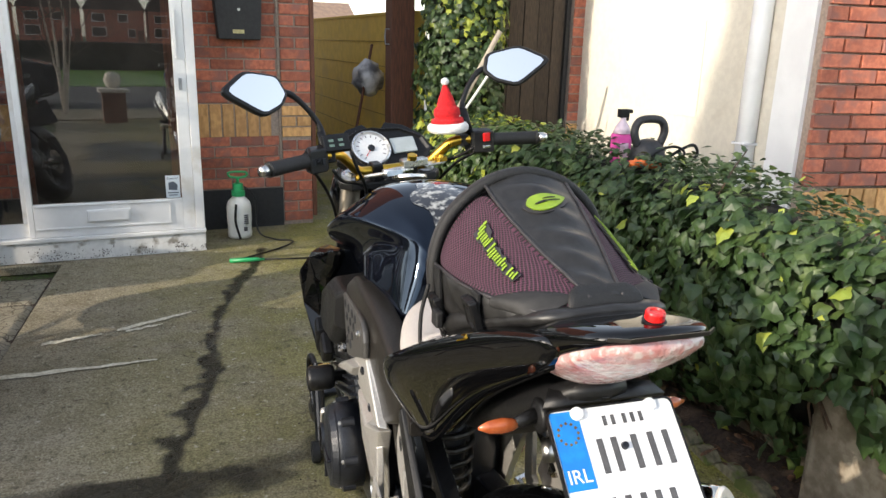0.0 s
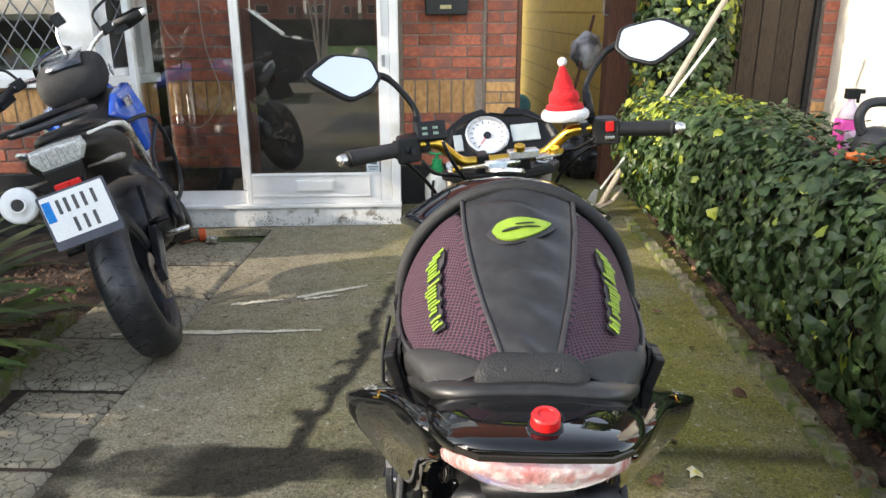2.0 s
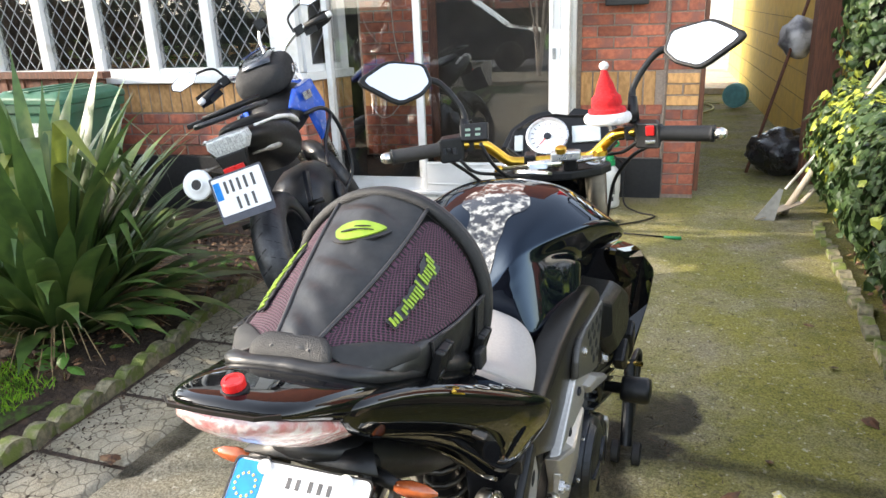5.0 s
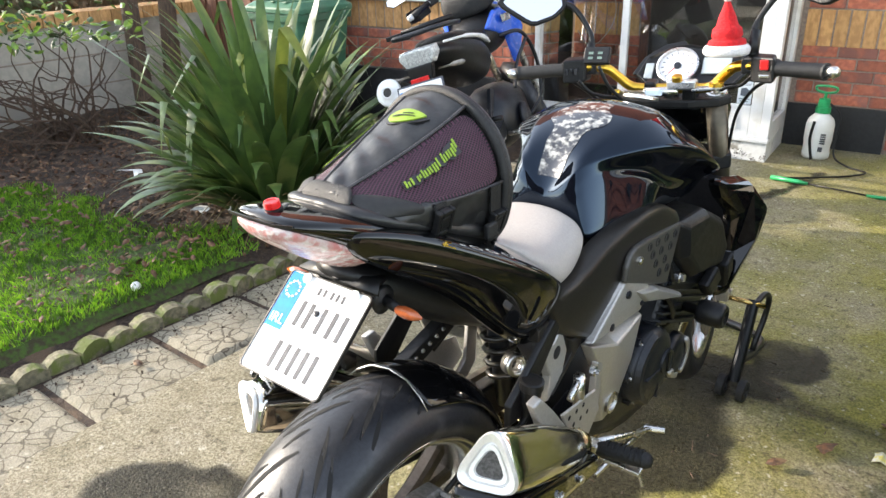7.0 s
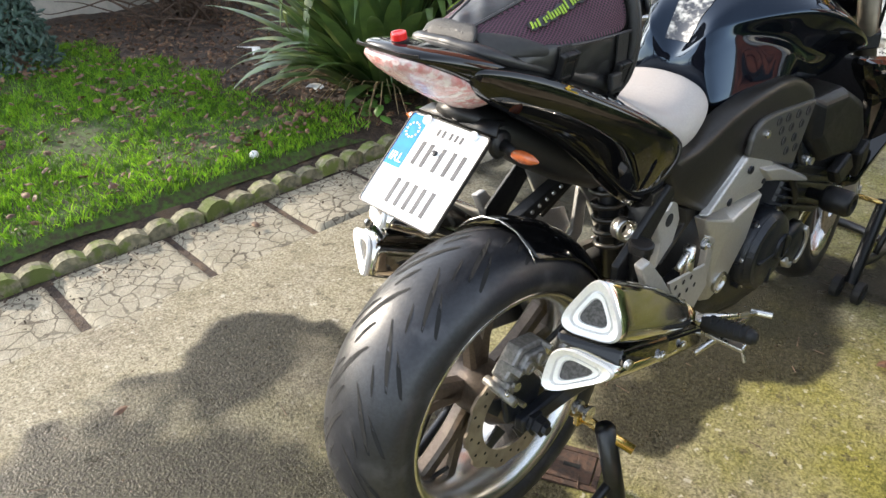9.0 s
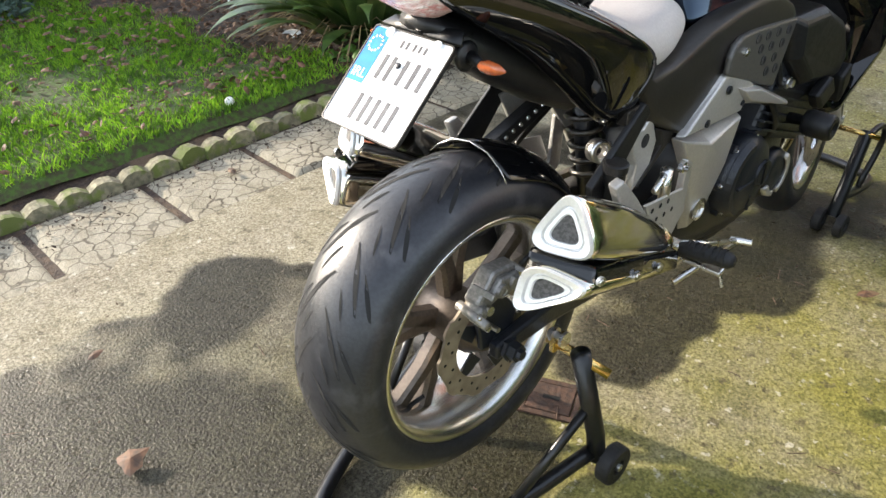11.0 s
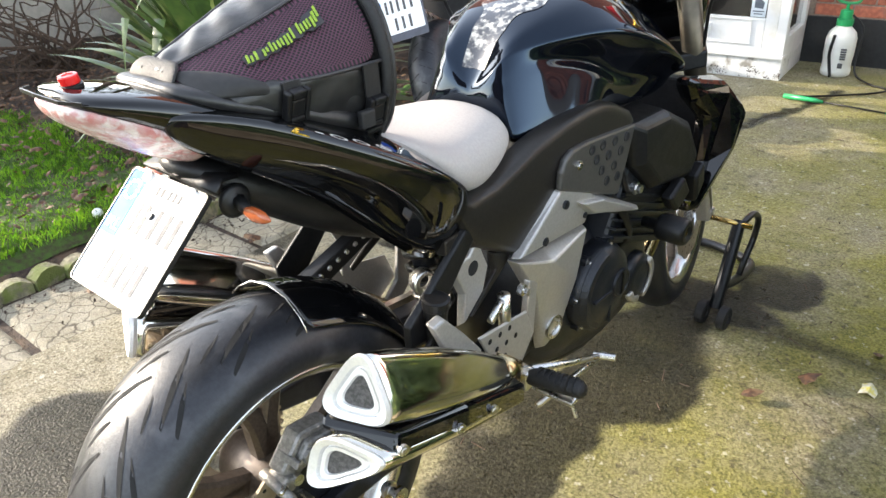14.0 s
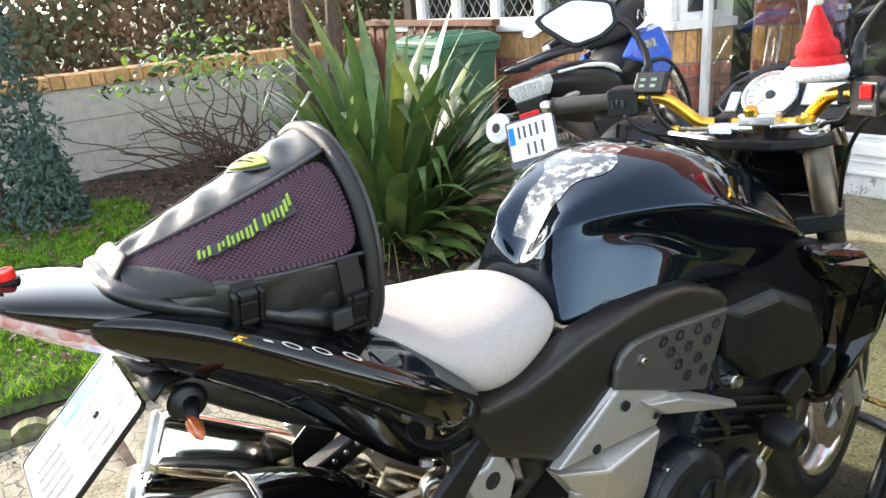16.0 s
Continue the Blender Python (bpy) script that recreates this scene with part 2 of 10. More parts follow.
def drive_point(x, y):
    """Height and damp of the concrete drive at a place."""
    n1 = noise.noise(Vector((x * 3, y * 3, 0.3)))
    n2 = noise.noise(Vector((x * 11, y * 11, 1.7)))
    n3 = noise.noise(Vector((x * 24, y * 24, 5.1)))
    c = near_line(x + 0.05 * n2 + 0.022 * n3, y + 0.03 * n1 + 0.02 * n3, CRACK)
    j = near_line(x + 0.02 * n2, y + 0.01 * n1, CROSS)
    w = 0.022 + 0.028 * n2 + 0.016 * n1 + 0.014 * n3
    damp = 1 - smooth01(w, w + 0.022, c) if y > 1.0 else 0.0
    damp = max(damp, 0.7 * (1 - smooth01(0.01, 0.07 + 0.06 * n1, j)))
    for ex, ey, rx, ry in DAMP:
        e = math.hypot((x - ex) / rx, (y - ey) / ry) + 0.18 * n1 + 0.16 * n2
        damp = max(damp, (1 - smooth01(0.92, 1.02, e)) * (1.0 - 0.42 * smooth01(0.05, 0.5, noise.noise(Vector((x * 2.6, y * 2.6, 7.1))) + 0.4 * n2)))
    z = -0.007 * (1 - smooth01(0.004, 0.018, min(c, j))) + 0.002 * n1 + 0.001 * n2
    return z, damp


ground = pydata("ground", [(x, y, -0.06) for y in (-600, 600) for x in (-600, 600)], [(0, 1, 3, 2)], TURF, label="flat ground reaching out to the horizon", kind="structure", category="ground")

DX, X0, X1, Y0, Y1 = 0.0167, -1.33, 1.2, -2.6, 4.45
nx, ny = int((X1 - X0) / DX) + 1, int((Y1 - Y0) / DX) + 1
verts, damps = [], []
for j in range(ny):
    for i in range(nx):
        x, y = X0 + i * DX, Y0 + j * DX
        z, d = drive_point(x, y)
        verts.append((x, y, z))
        damps.append(d)
faces = [(j * nx + i, j * nx + i + 1, (j + 1) * nx + i + 1, (j + 1) * nx + i) for j in range(ny - 1) for i in range(nx - 1)]
CONCRETE = bpy.data.materials.new("algae stained concrete")
drive = pydata("pavement_drive", verts, faces, CONCRETE, label="cracked concrete drive with green algae and damp patches", kind="structure", category="drive", smooth=True)
drive.data.attributes.new("damp", "FLOAT", "POINT").data.foreach_set("value", damps)


def build_concrete(m, green_lo=-1.1, green_hi=0.5, crazed=False):
    m.use_nodes = True
    n, l = m.node_tree.nodes, m.node_tree.links.new
    b = n["Principled BSDF"]
    geo = n.new("ShaderNodeNewGeometry")

    def tex(s, detail=8.0, rough=0.6):
        t = n.new("ShaderNodeTexNoise")
        t.inputs["Scale"].default_value, t.inputs["Detail"].default_value, t.inputs["Roughness"].default_value = s, detail, rough
        l(geo.outputs["Position"], t.inputs["Vector"])
        return t.outputs[0]

    def rng(src, a, c, lo=0.0, hi=1.0):
        r = n.new("ShaderNodeMapRange")
        l(src, r.inputs[0])
        for k, v in enumerate((a, c, lo, hi)):
            r.inputs[k + 1].default_value = v
        return r.outputs[0]

    def mix(f, a, c):
        x = n.new("ShaderNodeMix")
        x.data_type = "RGBA"
        l(f, x.inputs[0])
        for k, v in ((6, a), (7, c)):
            if isinstance(v, tuple):
                x.inputs[k].default_value = (*v, 1)
            else:
                l(v, x.inputs[k])
        return x.outputs[2]

    def math_node(op, a, c):
        x = n.new("ShaderNodeMath")
        x.operation = op
        for k, v in enumerate((a, c)):
            if isinstance(v, float):
                x.inputs[k].default_value = v
            else:
                l(v, x.inputs[k])
        return x.outputs[0]

    sep = n.new("ShaderNodeSeparateXYZ")
    l(geo.outputs["Position"], sep.inputs[0])
    def cells(scale):
        v = n.new("ShaderNodeTexVoronoi")
        v.inputs["Scale"].default_value = scale
        l(geo.outputs["Position"], v.inputs["Vector"])
        bw = n.new("ShaderNodeRGBToBW")
        l(v.outputs["Color"], bw.inputs[0])
        return bw.outputs[0], v.outputs["Distance"]

    stones, gap = cells(190.0)
    grain = math_node("ADD", math_node("MULTIPLY", rng(tex(85.0, 5.0, 0.75), 0.40, 0.60), 0.5), math_node("MULTIPLY", rng(stones, 0.33, 0.67), 0.5))
    col = mix(grain, (0.155, 0.135, 0.095), (0.40, 0.355, 0.27))
    col = mix(rng(tex(6.0, 9.0, 0.7), 0.42, 0.62, 0.0, 0.7), col, mix(grain, (0.105, 0.088, 0.06), (0.26, 0.22, 0.155)))
    algae = math_node("MULTIPLY", rng(tex(1.9, 9.0, 0.65), 0.30, 0.56), rng(sep.outputs[0], green_lo, green_hi, 0.12, 1.0))
    col = mix(math_node("MULTIPLY", algae, 0.92), col, mix(grain, (0.125, 0.118, 0.020), (0.31, 0.285, 0.058)))
    moss = math_node("MULTIPLY", rng(tex(3.2, 10.0, 0.72), 0.49, 0.66), rng(sep.outputs[0], green_lo, green_hi, 0.0, 1.0))
    col = mix(math_node("MULTIPLY", moss, 0.6), col, mix(grain, (0.045, 0.052, 0.008), (0.175, 0.17, 0.032)))
    col = mix(rng(tex(8.0, 10.0, 0.75), 0.60, 0.70, 0.0, 0.5), col, mix(grain, (0.34, 0.31, 0.24), (0.60, 0.56, 0.46)))
    col = mix(rng(tex(60.0, 4.0, 0.7), 0.66, 0.72, 0.0, 0.75), col, (0.055, 0.048, 0.032))
    col = mix(rng(tex(24.0, 3.0, 0.6), 0.60, 0.66, 0.0, 0.6), col, mix(grain, (0.05, 0.04, 0.025), (0.13, 0.105, 0.07)))
    col = mix(rng(tex(33.0, 3.0, 0.6), 0.63, 0.68, 0.0, 0.55), col, (0.58, 0.54, 0.44))
    if crazed:
        col = mix(rng(tex(4.0), 0.3, 0.7, 0.45, 0.75), col, mix(rng(tex(9.0, 6.0), 0.35, 0.65), (0.25, 0.225, 0.165), (0.36, 0.33, 0.26)))
        v = n.new("ShaderNodeTexVoronoi")
        v.feature = "DISTANCE_TO_EDGE"
        v.inputs["Scale"].default_value = 17.0
        wob = n.new("ShaderNodeVectorMath")
        t = n.new("ShaderNodeTexNoise")
        t.inputs["Scale"].default_value = 14.0
        sc = n.new("ShaderNodeVectorMath")
        sc.operation = "SCALE"
        sc.inputs["Scale"].default_value = 0.05
        l(geo.outputs["Position"], t.inputs["Vector"])
        l(t.outputs["Color"], sc.inputs[0])
        l(geo.outputs["Position"], wob.inputs[0])
        l(sc.outputs[0], wob.inputs[1])
        l(wob.outputs[0], v.inputs["Vector"])
        col = mix(math_node("MULTIPLY", rng(v.outputs["Distance"], 0.06, 0.02), rng(tex(5.0), 0.35, 0.6, 0.45, 0.95)), col, (0.075, 0.062, 0.045))
    damp = n.new("ShaderNodeAttribute")
    damp.attribute_name = "damp"
    wet = damp.outputs["Fac"]
    col = mix(math_node("MULTIPLY", wet, 0.92), col, mix(grain, (0.004, 0.004, 0.003), (0.045, 0.041, 0.030)))
    l(math_node("ADD", math_node("MULTIPLY", wet, -0.12), 0.25), b.inputs["Specular IOR Level"])
    l(col, b.inputs["Base Color"])
    l(math_node("SUBTRACT", rng(tex(20.0), 0.3, 0.7, 0.72, 0.95), math_node("MULTIPLY", wet, 0.5)), b.inputs["Roughness"])
    bump = n.new("ShaderNodeBump")
    bump.inputs["Strength"].default_value, bump.inputs["Distance"].default_value = 1.0, 0.0042
    l(math_node("ADD", math_node("ADD", tex(130.0, 4.0), math_node("MULTIPLY", stones, 0.5)), math_node("MULTIPLY", tex(14.0), 0.6)), bump.inputs["Height"])
    l(bump.outputs[0], b.inputs["Normal"])
    return m


build_concrete(CONCRETE)
SLAB = build_concrete(bpy.data.materials.new("crazed concrete slab"), -1.4, 3.0, True)

tagged(part("pavement_apron", boxes(((-1.33, -4.6, -0.05), (1.6, -2.605, -0.002))), CONCRETE), "concrete apron of the drive towards the footpath", "drive", kind="structure")

# the passage beside the house
HOUSE = Matrix.Translation((-0.495, 3.785, 0)) @ Matrix.Rotation(radians(5.0), 4, "Z")
part("pavement_passage", boxes(((-2.2, -0.05, -0.05), (2.6, 9.0, -0.004))), CONCRETE, m=HOUSE)
tagged(bpy.data.objects["pavement_passage"], "green stained concrete of the side passage", "passage", kind="structure")

# garden soil, lawn and the strip under the hedge
garden = bmesh.new()
bmesh.ops.create_grid(garden, x_segments=120, y_segments=150, size=0.5)
for v in garden.verts:
    x, y = -3.9 + v.co.x * 4.1, 0.0 + v.co.y * 7.6
    h = 0.035 * noise.noise(Vector((x * 2.2, y * 2.2, 4))) + 0.02 * noise.noise(Vector((x * 9, y * 9, 4)))
    v.co = (x, y, 0.015 + h * smooth01(-1.9, -2.2, x) - 0.03 * smooth01(-2.0, -1.86, x))
tagged(part("ground_garden_soil", garden, SOIL, smooth=True), "dark garden soil with leaf litter beside the drive", "soil", kind="structure")


def lawn_edge(x):
    return 0.86 - 0.14 * (-2.2 - x) + 0.07 * math.sin(x * 5.0) + 0.05 * math.sin(x * 13.0)


turf = bmesh.new()
bmesh.ops.create_grid(turf, x_segments=70, y_segments=90, size=0.5)
for v in turf.verts:
    x, f = -3.72 + v.co.x * 3.6, v.co.y + 0.5
    y = -3.7 + f * (lawn_edge(x) + 3.7)
    edge = min(smooth01(-1.9, -2.0, x), smooth01(1.0, 0.94, f))
    v.co = (x, y, 0.0 + 0.055 * edge + 0.018 * noise.noise(Vector((x * 3, y * 3, 9))))
tagged(part("ground_lawn", turf, TURF, smooth=True), "lawn turf with bare patches", "lawn", kind="structure")

rnd = random.Random(5)
gv, gf = [], []
while len(gf) < 84000:
    x, y = rnd.uniform(-4.6, -1.93), rnd.uniform(-1.9, 1.05)
    if y > lawn_edge(x) + 0.06 * rnd.random() - 0.02:
        continue
    dens = noise.noise(Vector((x * 2.3, y * 2.3, 2))) + 0.5 * noise.noise(Vector((x * 7, y * 7, 5)))
    if rnd.random() > 0.9 + 1.1 * dens:
        continue
    h = rnd.uniform(0.018, 0.05) * (1 + 0.6 * dens)
    a, w = rnd.uniform(0, 6.28), rnd.uniform(0.002, 0.0038)
    lx, ly = rnd.gauss(0, 0.014), rnd.gauss(0, 0.014)
    z = 0.05
    k = len(gv)
    gv += [(x - w * math.cos(a), y - w * math.sin(a), z), (x + w * math.cos(a), y + w * math.sin(a), z), (x + lx * 0.4, y + ly * 0.4, z + h * 0.65), (x + lx, y + ly, z + h)]
    gf += [(k, k + 1, k + 2), (k + 2, k + 1, k + 3)]
pydata("grass", gv, gf, GRASS, label="bright green short grass of the lawn", kind="stuff", category="grass")

hedge_bed = bmesh.new()
bmesh.ops.create_grid(hedge_bed, x_segments=30, y_segments=110, size=0.5)
for v in hedge_bed.verts:
    x, y = 1.62 + v.co.x * 0.95, 0.9 + v.co.y * 8.0
    v.co = (x, y, 0.04 * noise.noise(Vector((x * 6, y * 6, 1))) + 0.05 * smooth01(1.15, 1.3, x) - 0.02)
tagged(part("ground_hedge_bed", hedge_bed, SOIL, smooth=True), "dark leafy soil under the ivy hedge", "soil", kind="structure")

# crazed slabs between drive and lawn edging
strip = thing("pavement_slab_strip", (-1.53, 0, 0), "row of crazed concrete slabs along the lawn edging", "paving", kind="structure")
slab_y = [-3.2, -2.75, -2.33, -1.92, -1.5, -1.1, -0.675, -0.245, 0.178, 0.6, 1.0, 1.5, 1.97, 2.45, 2.95, 3.4]
for k, (a, b) in enumerate(zip(slab_y, slab_y[1:])):
    bm = bmesh.new()
    bmesh.ops.create_grid(bm, x_segments=20, y_segments=20, size=0.5)
    tilt, drop = rnd.uniform(-0.006, 0.006), rnd.uniform(-0.006, 0.004)
    x_right = -1.34 + 0.11 * smooth01(0.2, -0.3, (a + b) / 2)
    x_left = -1.72 - (0.16 if a > 1.4 else 0.0)
    for v in bm.verts:
        fx, fy = v.co.x + 0.5, v.co.y + 0.5
        edge = min(fx, 1 - fx, fy, 1 - fy)
        v.co = (x_left + fx * (x_right - x_left), a + 0.009 + fy * (b - a - 0.018), drop + tilt * (fx - 0.5) + 0.002 * noise.noise(Vector((fx * 9, fy * 9, k))) - (0.02 if edge < 0.001 else 0))
    part("slab", bm, SLAB, strip, smooth=True)
part("joint_bed", boxes(((-1.9, -3.2, -0.05), (-1.2, 3.42, -0.016))), SOIL, strip, "dark soil filled joints")

# scalloped edging
def scallop_mesh():
    prof = [(-0.056, 0.0), (-0.056, 0.045), (-0.050, 0.056), (-0.034, 0.065), (0.0, 0.070), (0.034, 0.065), (0.050, 0.056), (0.056, 0.045), (0.056, 0.0)]
    bm = loft([[(x, y * (1 if z < 0.05 else 0.8) , z) for y, z in prof] for x in (-0.028, 0.028)])
    return mesh_of("edging_stone", bm, KERB)


scallop = scallop_mesh()
edge_l = thing("trim_lawn_edging", (-1.79, 0, 0), "mossy scalloped concrete edging between lawn and slabs", "edging", kind="structure")
y = -2.6
while y < 2.2:
    x = -1.765 - (0.0 if y < 0.9 else 0.13 * smooth01(0.9, 2.2, y)) + rnd.gauss(0, 0.004)
    piece("edging_stone", scallop, pose(x, y, -0.02 + rnd.gauss(0, 0.004), 0, rnd.gauss(0, 3), rnd.gauss(0, 4)), edge_l)
    y += 0.112
edge_r = thing("trim_hedge_edging", (1.1, 1.5, 0), "mossy scalloped concrete edging below the ivy hedge", "edging", kind="structure")
y = -0.6
while y < 4.0:
    x = 1.15 - 0.035 * (y - 0.6) + rnd.gauss(0, 0.006)
    piece("edging_stone", scallop, pose(x, y, -0.03 + rnd.gauss(0, 0.006), 0, rnd.gauss(0, 4), rnd.gauss(0, 5)), edge_r)
    y += 0.115

# ---- the house ----
BL, BH, BJ = 0.215, 0.066, 0.0105


def brick_mesh(l, h, material, d=0.03):
    bm = boxes(((-l / 2, 0, -h / 2), (l / 2, d, h / 2)))
    bmesh.ops.bevel(bm, geom=bm.edges[:], offset=0.003, segments=1, affect="EDGES")
    return mesh_of("brick", bm, material)


BRICKS = {}


def brickwork(wall, u0, u1, z0, z1, m, soldier=False, material=BRICK):
    """Lay bricks on the face v = 0 of m, towards -v."""
    z, row = z0, 0
    pitch = BH + BJ
    if soldier:
        w, h = BH * 1.15, z1 - z0 - BJ
        key = (w, round(h, 3), material.name)
        BRICKS.setdefault(key, None) or BRICKS.update({key: brick_mesh(w, h, material)})
        u = u0
        while u + w <= u1 + 0.02:
            piece("brick", BRICKS[key], m @ pose(u + w / 2, -0.006 - rnd.uniform(0, 0.004), (z0 + z1) / 2), wall)
            u += w + BJ
        return
    while z + BH <= z1 + 0.02:
        u = u0 - (BL + BJ) / 2 * (row % 2)
        while u < u1 - 0.02:
            a, b = max(u, u0), min(u + BL, u1)
            if b - a > 0.03:
                key = (round(b - a, 2), 0, material.name)
                if key not in BRICKS:
                    BRICKS[key] = brick_mesh(key[0], BH, material)
                piece("brick", BRICKS[key], m @ pose((a + b) / 2, -0.006 - rnd.uniform(0, 0.005), z + BH / 2, 0, 0, 0), wall)
            u += BL + BJ
        z += pitch
        row += 1


def wall_box(name, a, b, material, label, m=HOUSE):
    return tagged(part(name, boxes((a, b)), material, m=m), label, "wall", kind="structure")

# brick wall with the letter box, and the pier at its corner
V1 = 0.57
wall_front = wall_box("wall_front", (-1.62, V1, 0), (0.83, V1 + 0.3, 2.7), MORTAR, "red brick house wall with a buff soldier course and black plinth")
F1 = HOUSE @ pose(0, V1, 0)
brickwork(wall_front, 0.03, 0.590, 0.295, 0.655, F1)
brickwork(wall_front, 0.03, 0.590, 0.66, 0.90, F1, True, BRICK_Y)
brickwork(wall_front, 0.03, 0.590, 0.905, 2.65, F1)
brickwork(wall_front, 0.615, 0.83, 0.03, 0.655, F1)
brickwork(wall_front, 0.615, 0.83, 0.66, 0.90, F1, False, BRICK_Y)
brickwork(wall_front, 0.615, 0.83, 0.905, 2.65, F1)
brickwork(wall_front, -1.6, -1.08, 0.295, 0.655, F1)
brickwork(wall_front, -1.6, -1.08, 0.66, 0.90, F1, True, BRICK_Y)
brickwork(wall_front, -1.6, -1.08, 0.905, 2.1, F1)
part("plinth", boxes(((0.0, V1 - 0.022, 0), (0.607, V1 - 0.001, 0.285)), ((-1.62, V1 - 0.022, 0), (-1.06, V1 - 0.001, 0.285))), BLACK_PAINT, wall_front, "black painted plinth", m=HOUSE)
part("corner_strip", boxes(((0.832, V1 - 0.012, 0.06), (0.862, V1 + 0.02, 2.7))), BROWNWOOD, wall_front, "brown corner strip", m=HOUSE)
part("conduit", tube([(0.60, V1 - 0.012, 0.29), (0.60, V1 - 0.012, 2.7)], 0.008), MORTAR, wall_front, "thin grey vertical conduit", m=HOUSE)
# inner front door behind the porch glass
inner_door = thing("door_inner", tuple(HOUSE @ Vector((-0.55, V1, 0))), "dark brown inner front door behind the porch", "door", kind="structure")
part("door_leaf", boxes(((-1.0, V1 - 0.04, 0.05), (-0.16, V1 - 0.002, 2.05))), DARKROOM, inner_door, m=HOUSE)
for u in (-1.06, -0.16):
    part("jamb", boxes(((u, V1 - 0.06, 0.05), (u + 0.06, V1 - 0.001, 2.1))), BROWNWOOD, inner_door, m=HOUSE)

# ---- the glazed porch ----
porch = thing("porch", tuple(HOUSE @ Vector((-0.8, 0, 0))), "white framed sliding porch door with clear glass and low plinth", "porch", kind="structure")
TOP = 2.25
part("plinth", boxes(((-1.66, 0.0, 0), (0.0, 0.06, 0.125)), ((-0.06, 0.061, 0), (0.0, V1 - 0.03, 0.125))), PLINTH_W, porch, "white painted plinth with scuffed lower edge", m=HOUSE, bevel=0.004)
part("sill", boxes(((-1.66, -0.015, 0.126), (0.004, 0.075, 0.15))), UPVC, porch, m=HOUSE, bevel=0.004)
part("frame_post", boxes(((-0.055, 0.0, 0.151), (0.0, 0.07, TOP))), UPVC, porch, "white corner post", m=HOUSE, bevel=0.004)
part("frame_post", boxes(((-1.66, 0.0, 0.151), (-1.62, 0.07, TOP))), UPVC, porch, m=HOUSE, bevel=0.004)
part("frame_head", boxes(((-1.66, 0.0, TOP + 0.001), (0.0, V1 - 0.03, TOP + 0.18))), UPVC, porch, "white flat porch roof edge", m=HOUSE, bevel=0.004)
leaf = part("sliding_door", boxes(((-0.128, 0.006, 0.152), (-0.057, 0.05, TOP)), ((-1.005, 0.006, 0.152), (-0.972, 0.05, TOP)), ((-0.971, 0.006, 0.152), (-0.129, 0.048, 0.352)), ((-0.971, 0.006, 2.1), (-0.129, 0.048, TOP))), UPVC, porch, "white door leaf with a full glass pane", m=HOUSE, bevel=0.003)
part("glass_pane", boxes(((-0.971, 0.024, 0.353), (-0.129, 0.03, 2.1))), GLASS, leaf, m=HOUSE)
part("lower_panel", boxes(((-0.965, -0.001, 0.2), (-0.20, 0.0055, 0.205)), ((-0.965, -0.001, 0.34), (-0.20, 0.0055, 0.344)), ((-0.207, -0.001, 0.206), (-0.203, 0.0055, 0.339))), UPVC, leaf, "raised bead of the lower panel", m=HOUSE)
slot = part("letter_plate", boxes(((-0.683, -0.006, 0.235), (-0.438, 0.0055, 0.31))), UPVC, leaf, "white letter plate", m=HOUSE, bevel=0.003)
part("letter_flap", boxes(((-0.672, -0.0095, 0.243), (-0.449, -0.0065, 0.302))), UPVC, slot, m=HOUSE, bevel=0.002)
part("lock", boxes(((-0.105, -0.004, 1.03), (-0.085, 0.0055, 1.10)), ((-0.1, -0.010, 1.075), (-0.09, -0.0045, 1.09))), LEAD, leaf, "small metal lock plate", m=HOUSE, bevel=0.002)
part("handle", boxes(((-0.112, -0.012, 1.22), (-0.102, 0.0055, 1.5))), UPVC, leaf, "white pull handle", m=HOUSE, bevel=0.003)
side_light = part("fixed_light", boxes(((-1.62, 0.04, 0.152), (-1.006, 0.068, 0.235)), ((-1.62, 0.04, 2.15), (-1.006, 0.068, TOP)), ((-1.035, 0.0515, 0.236), (-1.006, 0.068, 2.149))), UPVC, porch, "white fixed light with clear glass", m=HOUSE)
part("glass_pane", boxes(((-1.619, 0.052, 0.236), (-1.036, 0.058, 2.149))), GLASS, side_light, m=HOUSE)
side = part("side_frame", boxes(((-0.05, 0.071, 0.126), (0.0, V1 - 0.03, 0.25)), ((-0.05, V1 - 0.1, 0.251), (0.0, V1 - 0.03, TOP)), ((-0.05, 0.071, 2.1), (0.0, V1 - 0.101, TOP))), UPVC, porch, m=HOUSE, bevel=0.003)
part("glass_pane", boxes(((-0.03, 0.071, 0.251), (-0.024, V1 - 0.101, 2.099))), GLASS, side, m=HOUSE)
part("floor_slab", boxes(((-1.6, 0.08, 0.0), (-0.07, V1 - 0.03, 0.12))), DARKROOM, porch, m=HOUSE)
for o in bpy.data.objects:
    if o.name.startswith("glass_pane"):
        o.visible_shadow = False

# ---- the bay window ----
VB = -0.13
wall_bay = wall_box("wall_bay", (-4.6, VB, 0), (-1.78, VB + 0.22, 0.93), MORTAR, "red brick bay wall with a buff soldier course and black plinth")
FB = HOUSE @ pose(0, VB, 0)
brickwork(wall_bay, -4.55, -1.78, 0.41, 0.715, FB)
brickwork(wall_bay, -4.55, -1.78, 0.715, 0.925, FB, True, BRICK_Y)
part("plinth", boxes(((-4.6, VB - 0.03, 0), (-1.78, VB - 0.001, 0.405))), BLACK_PAINT, wall_bay, "black painted plinth", m=HOUSE, bevel=0.006)
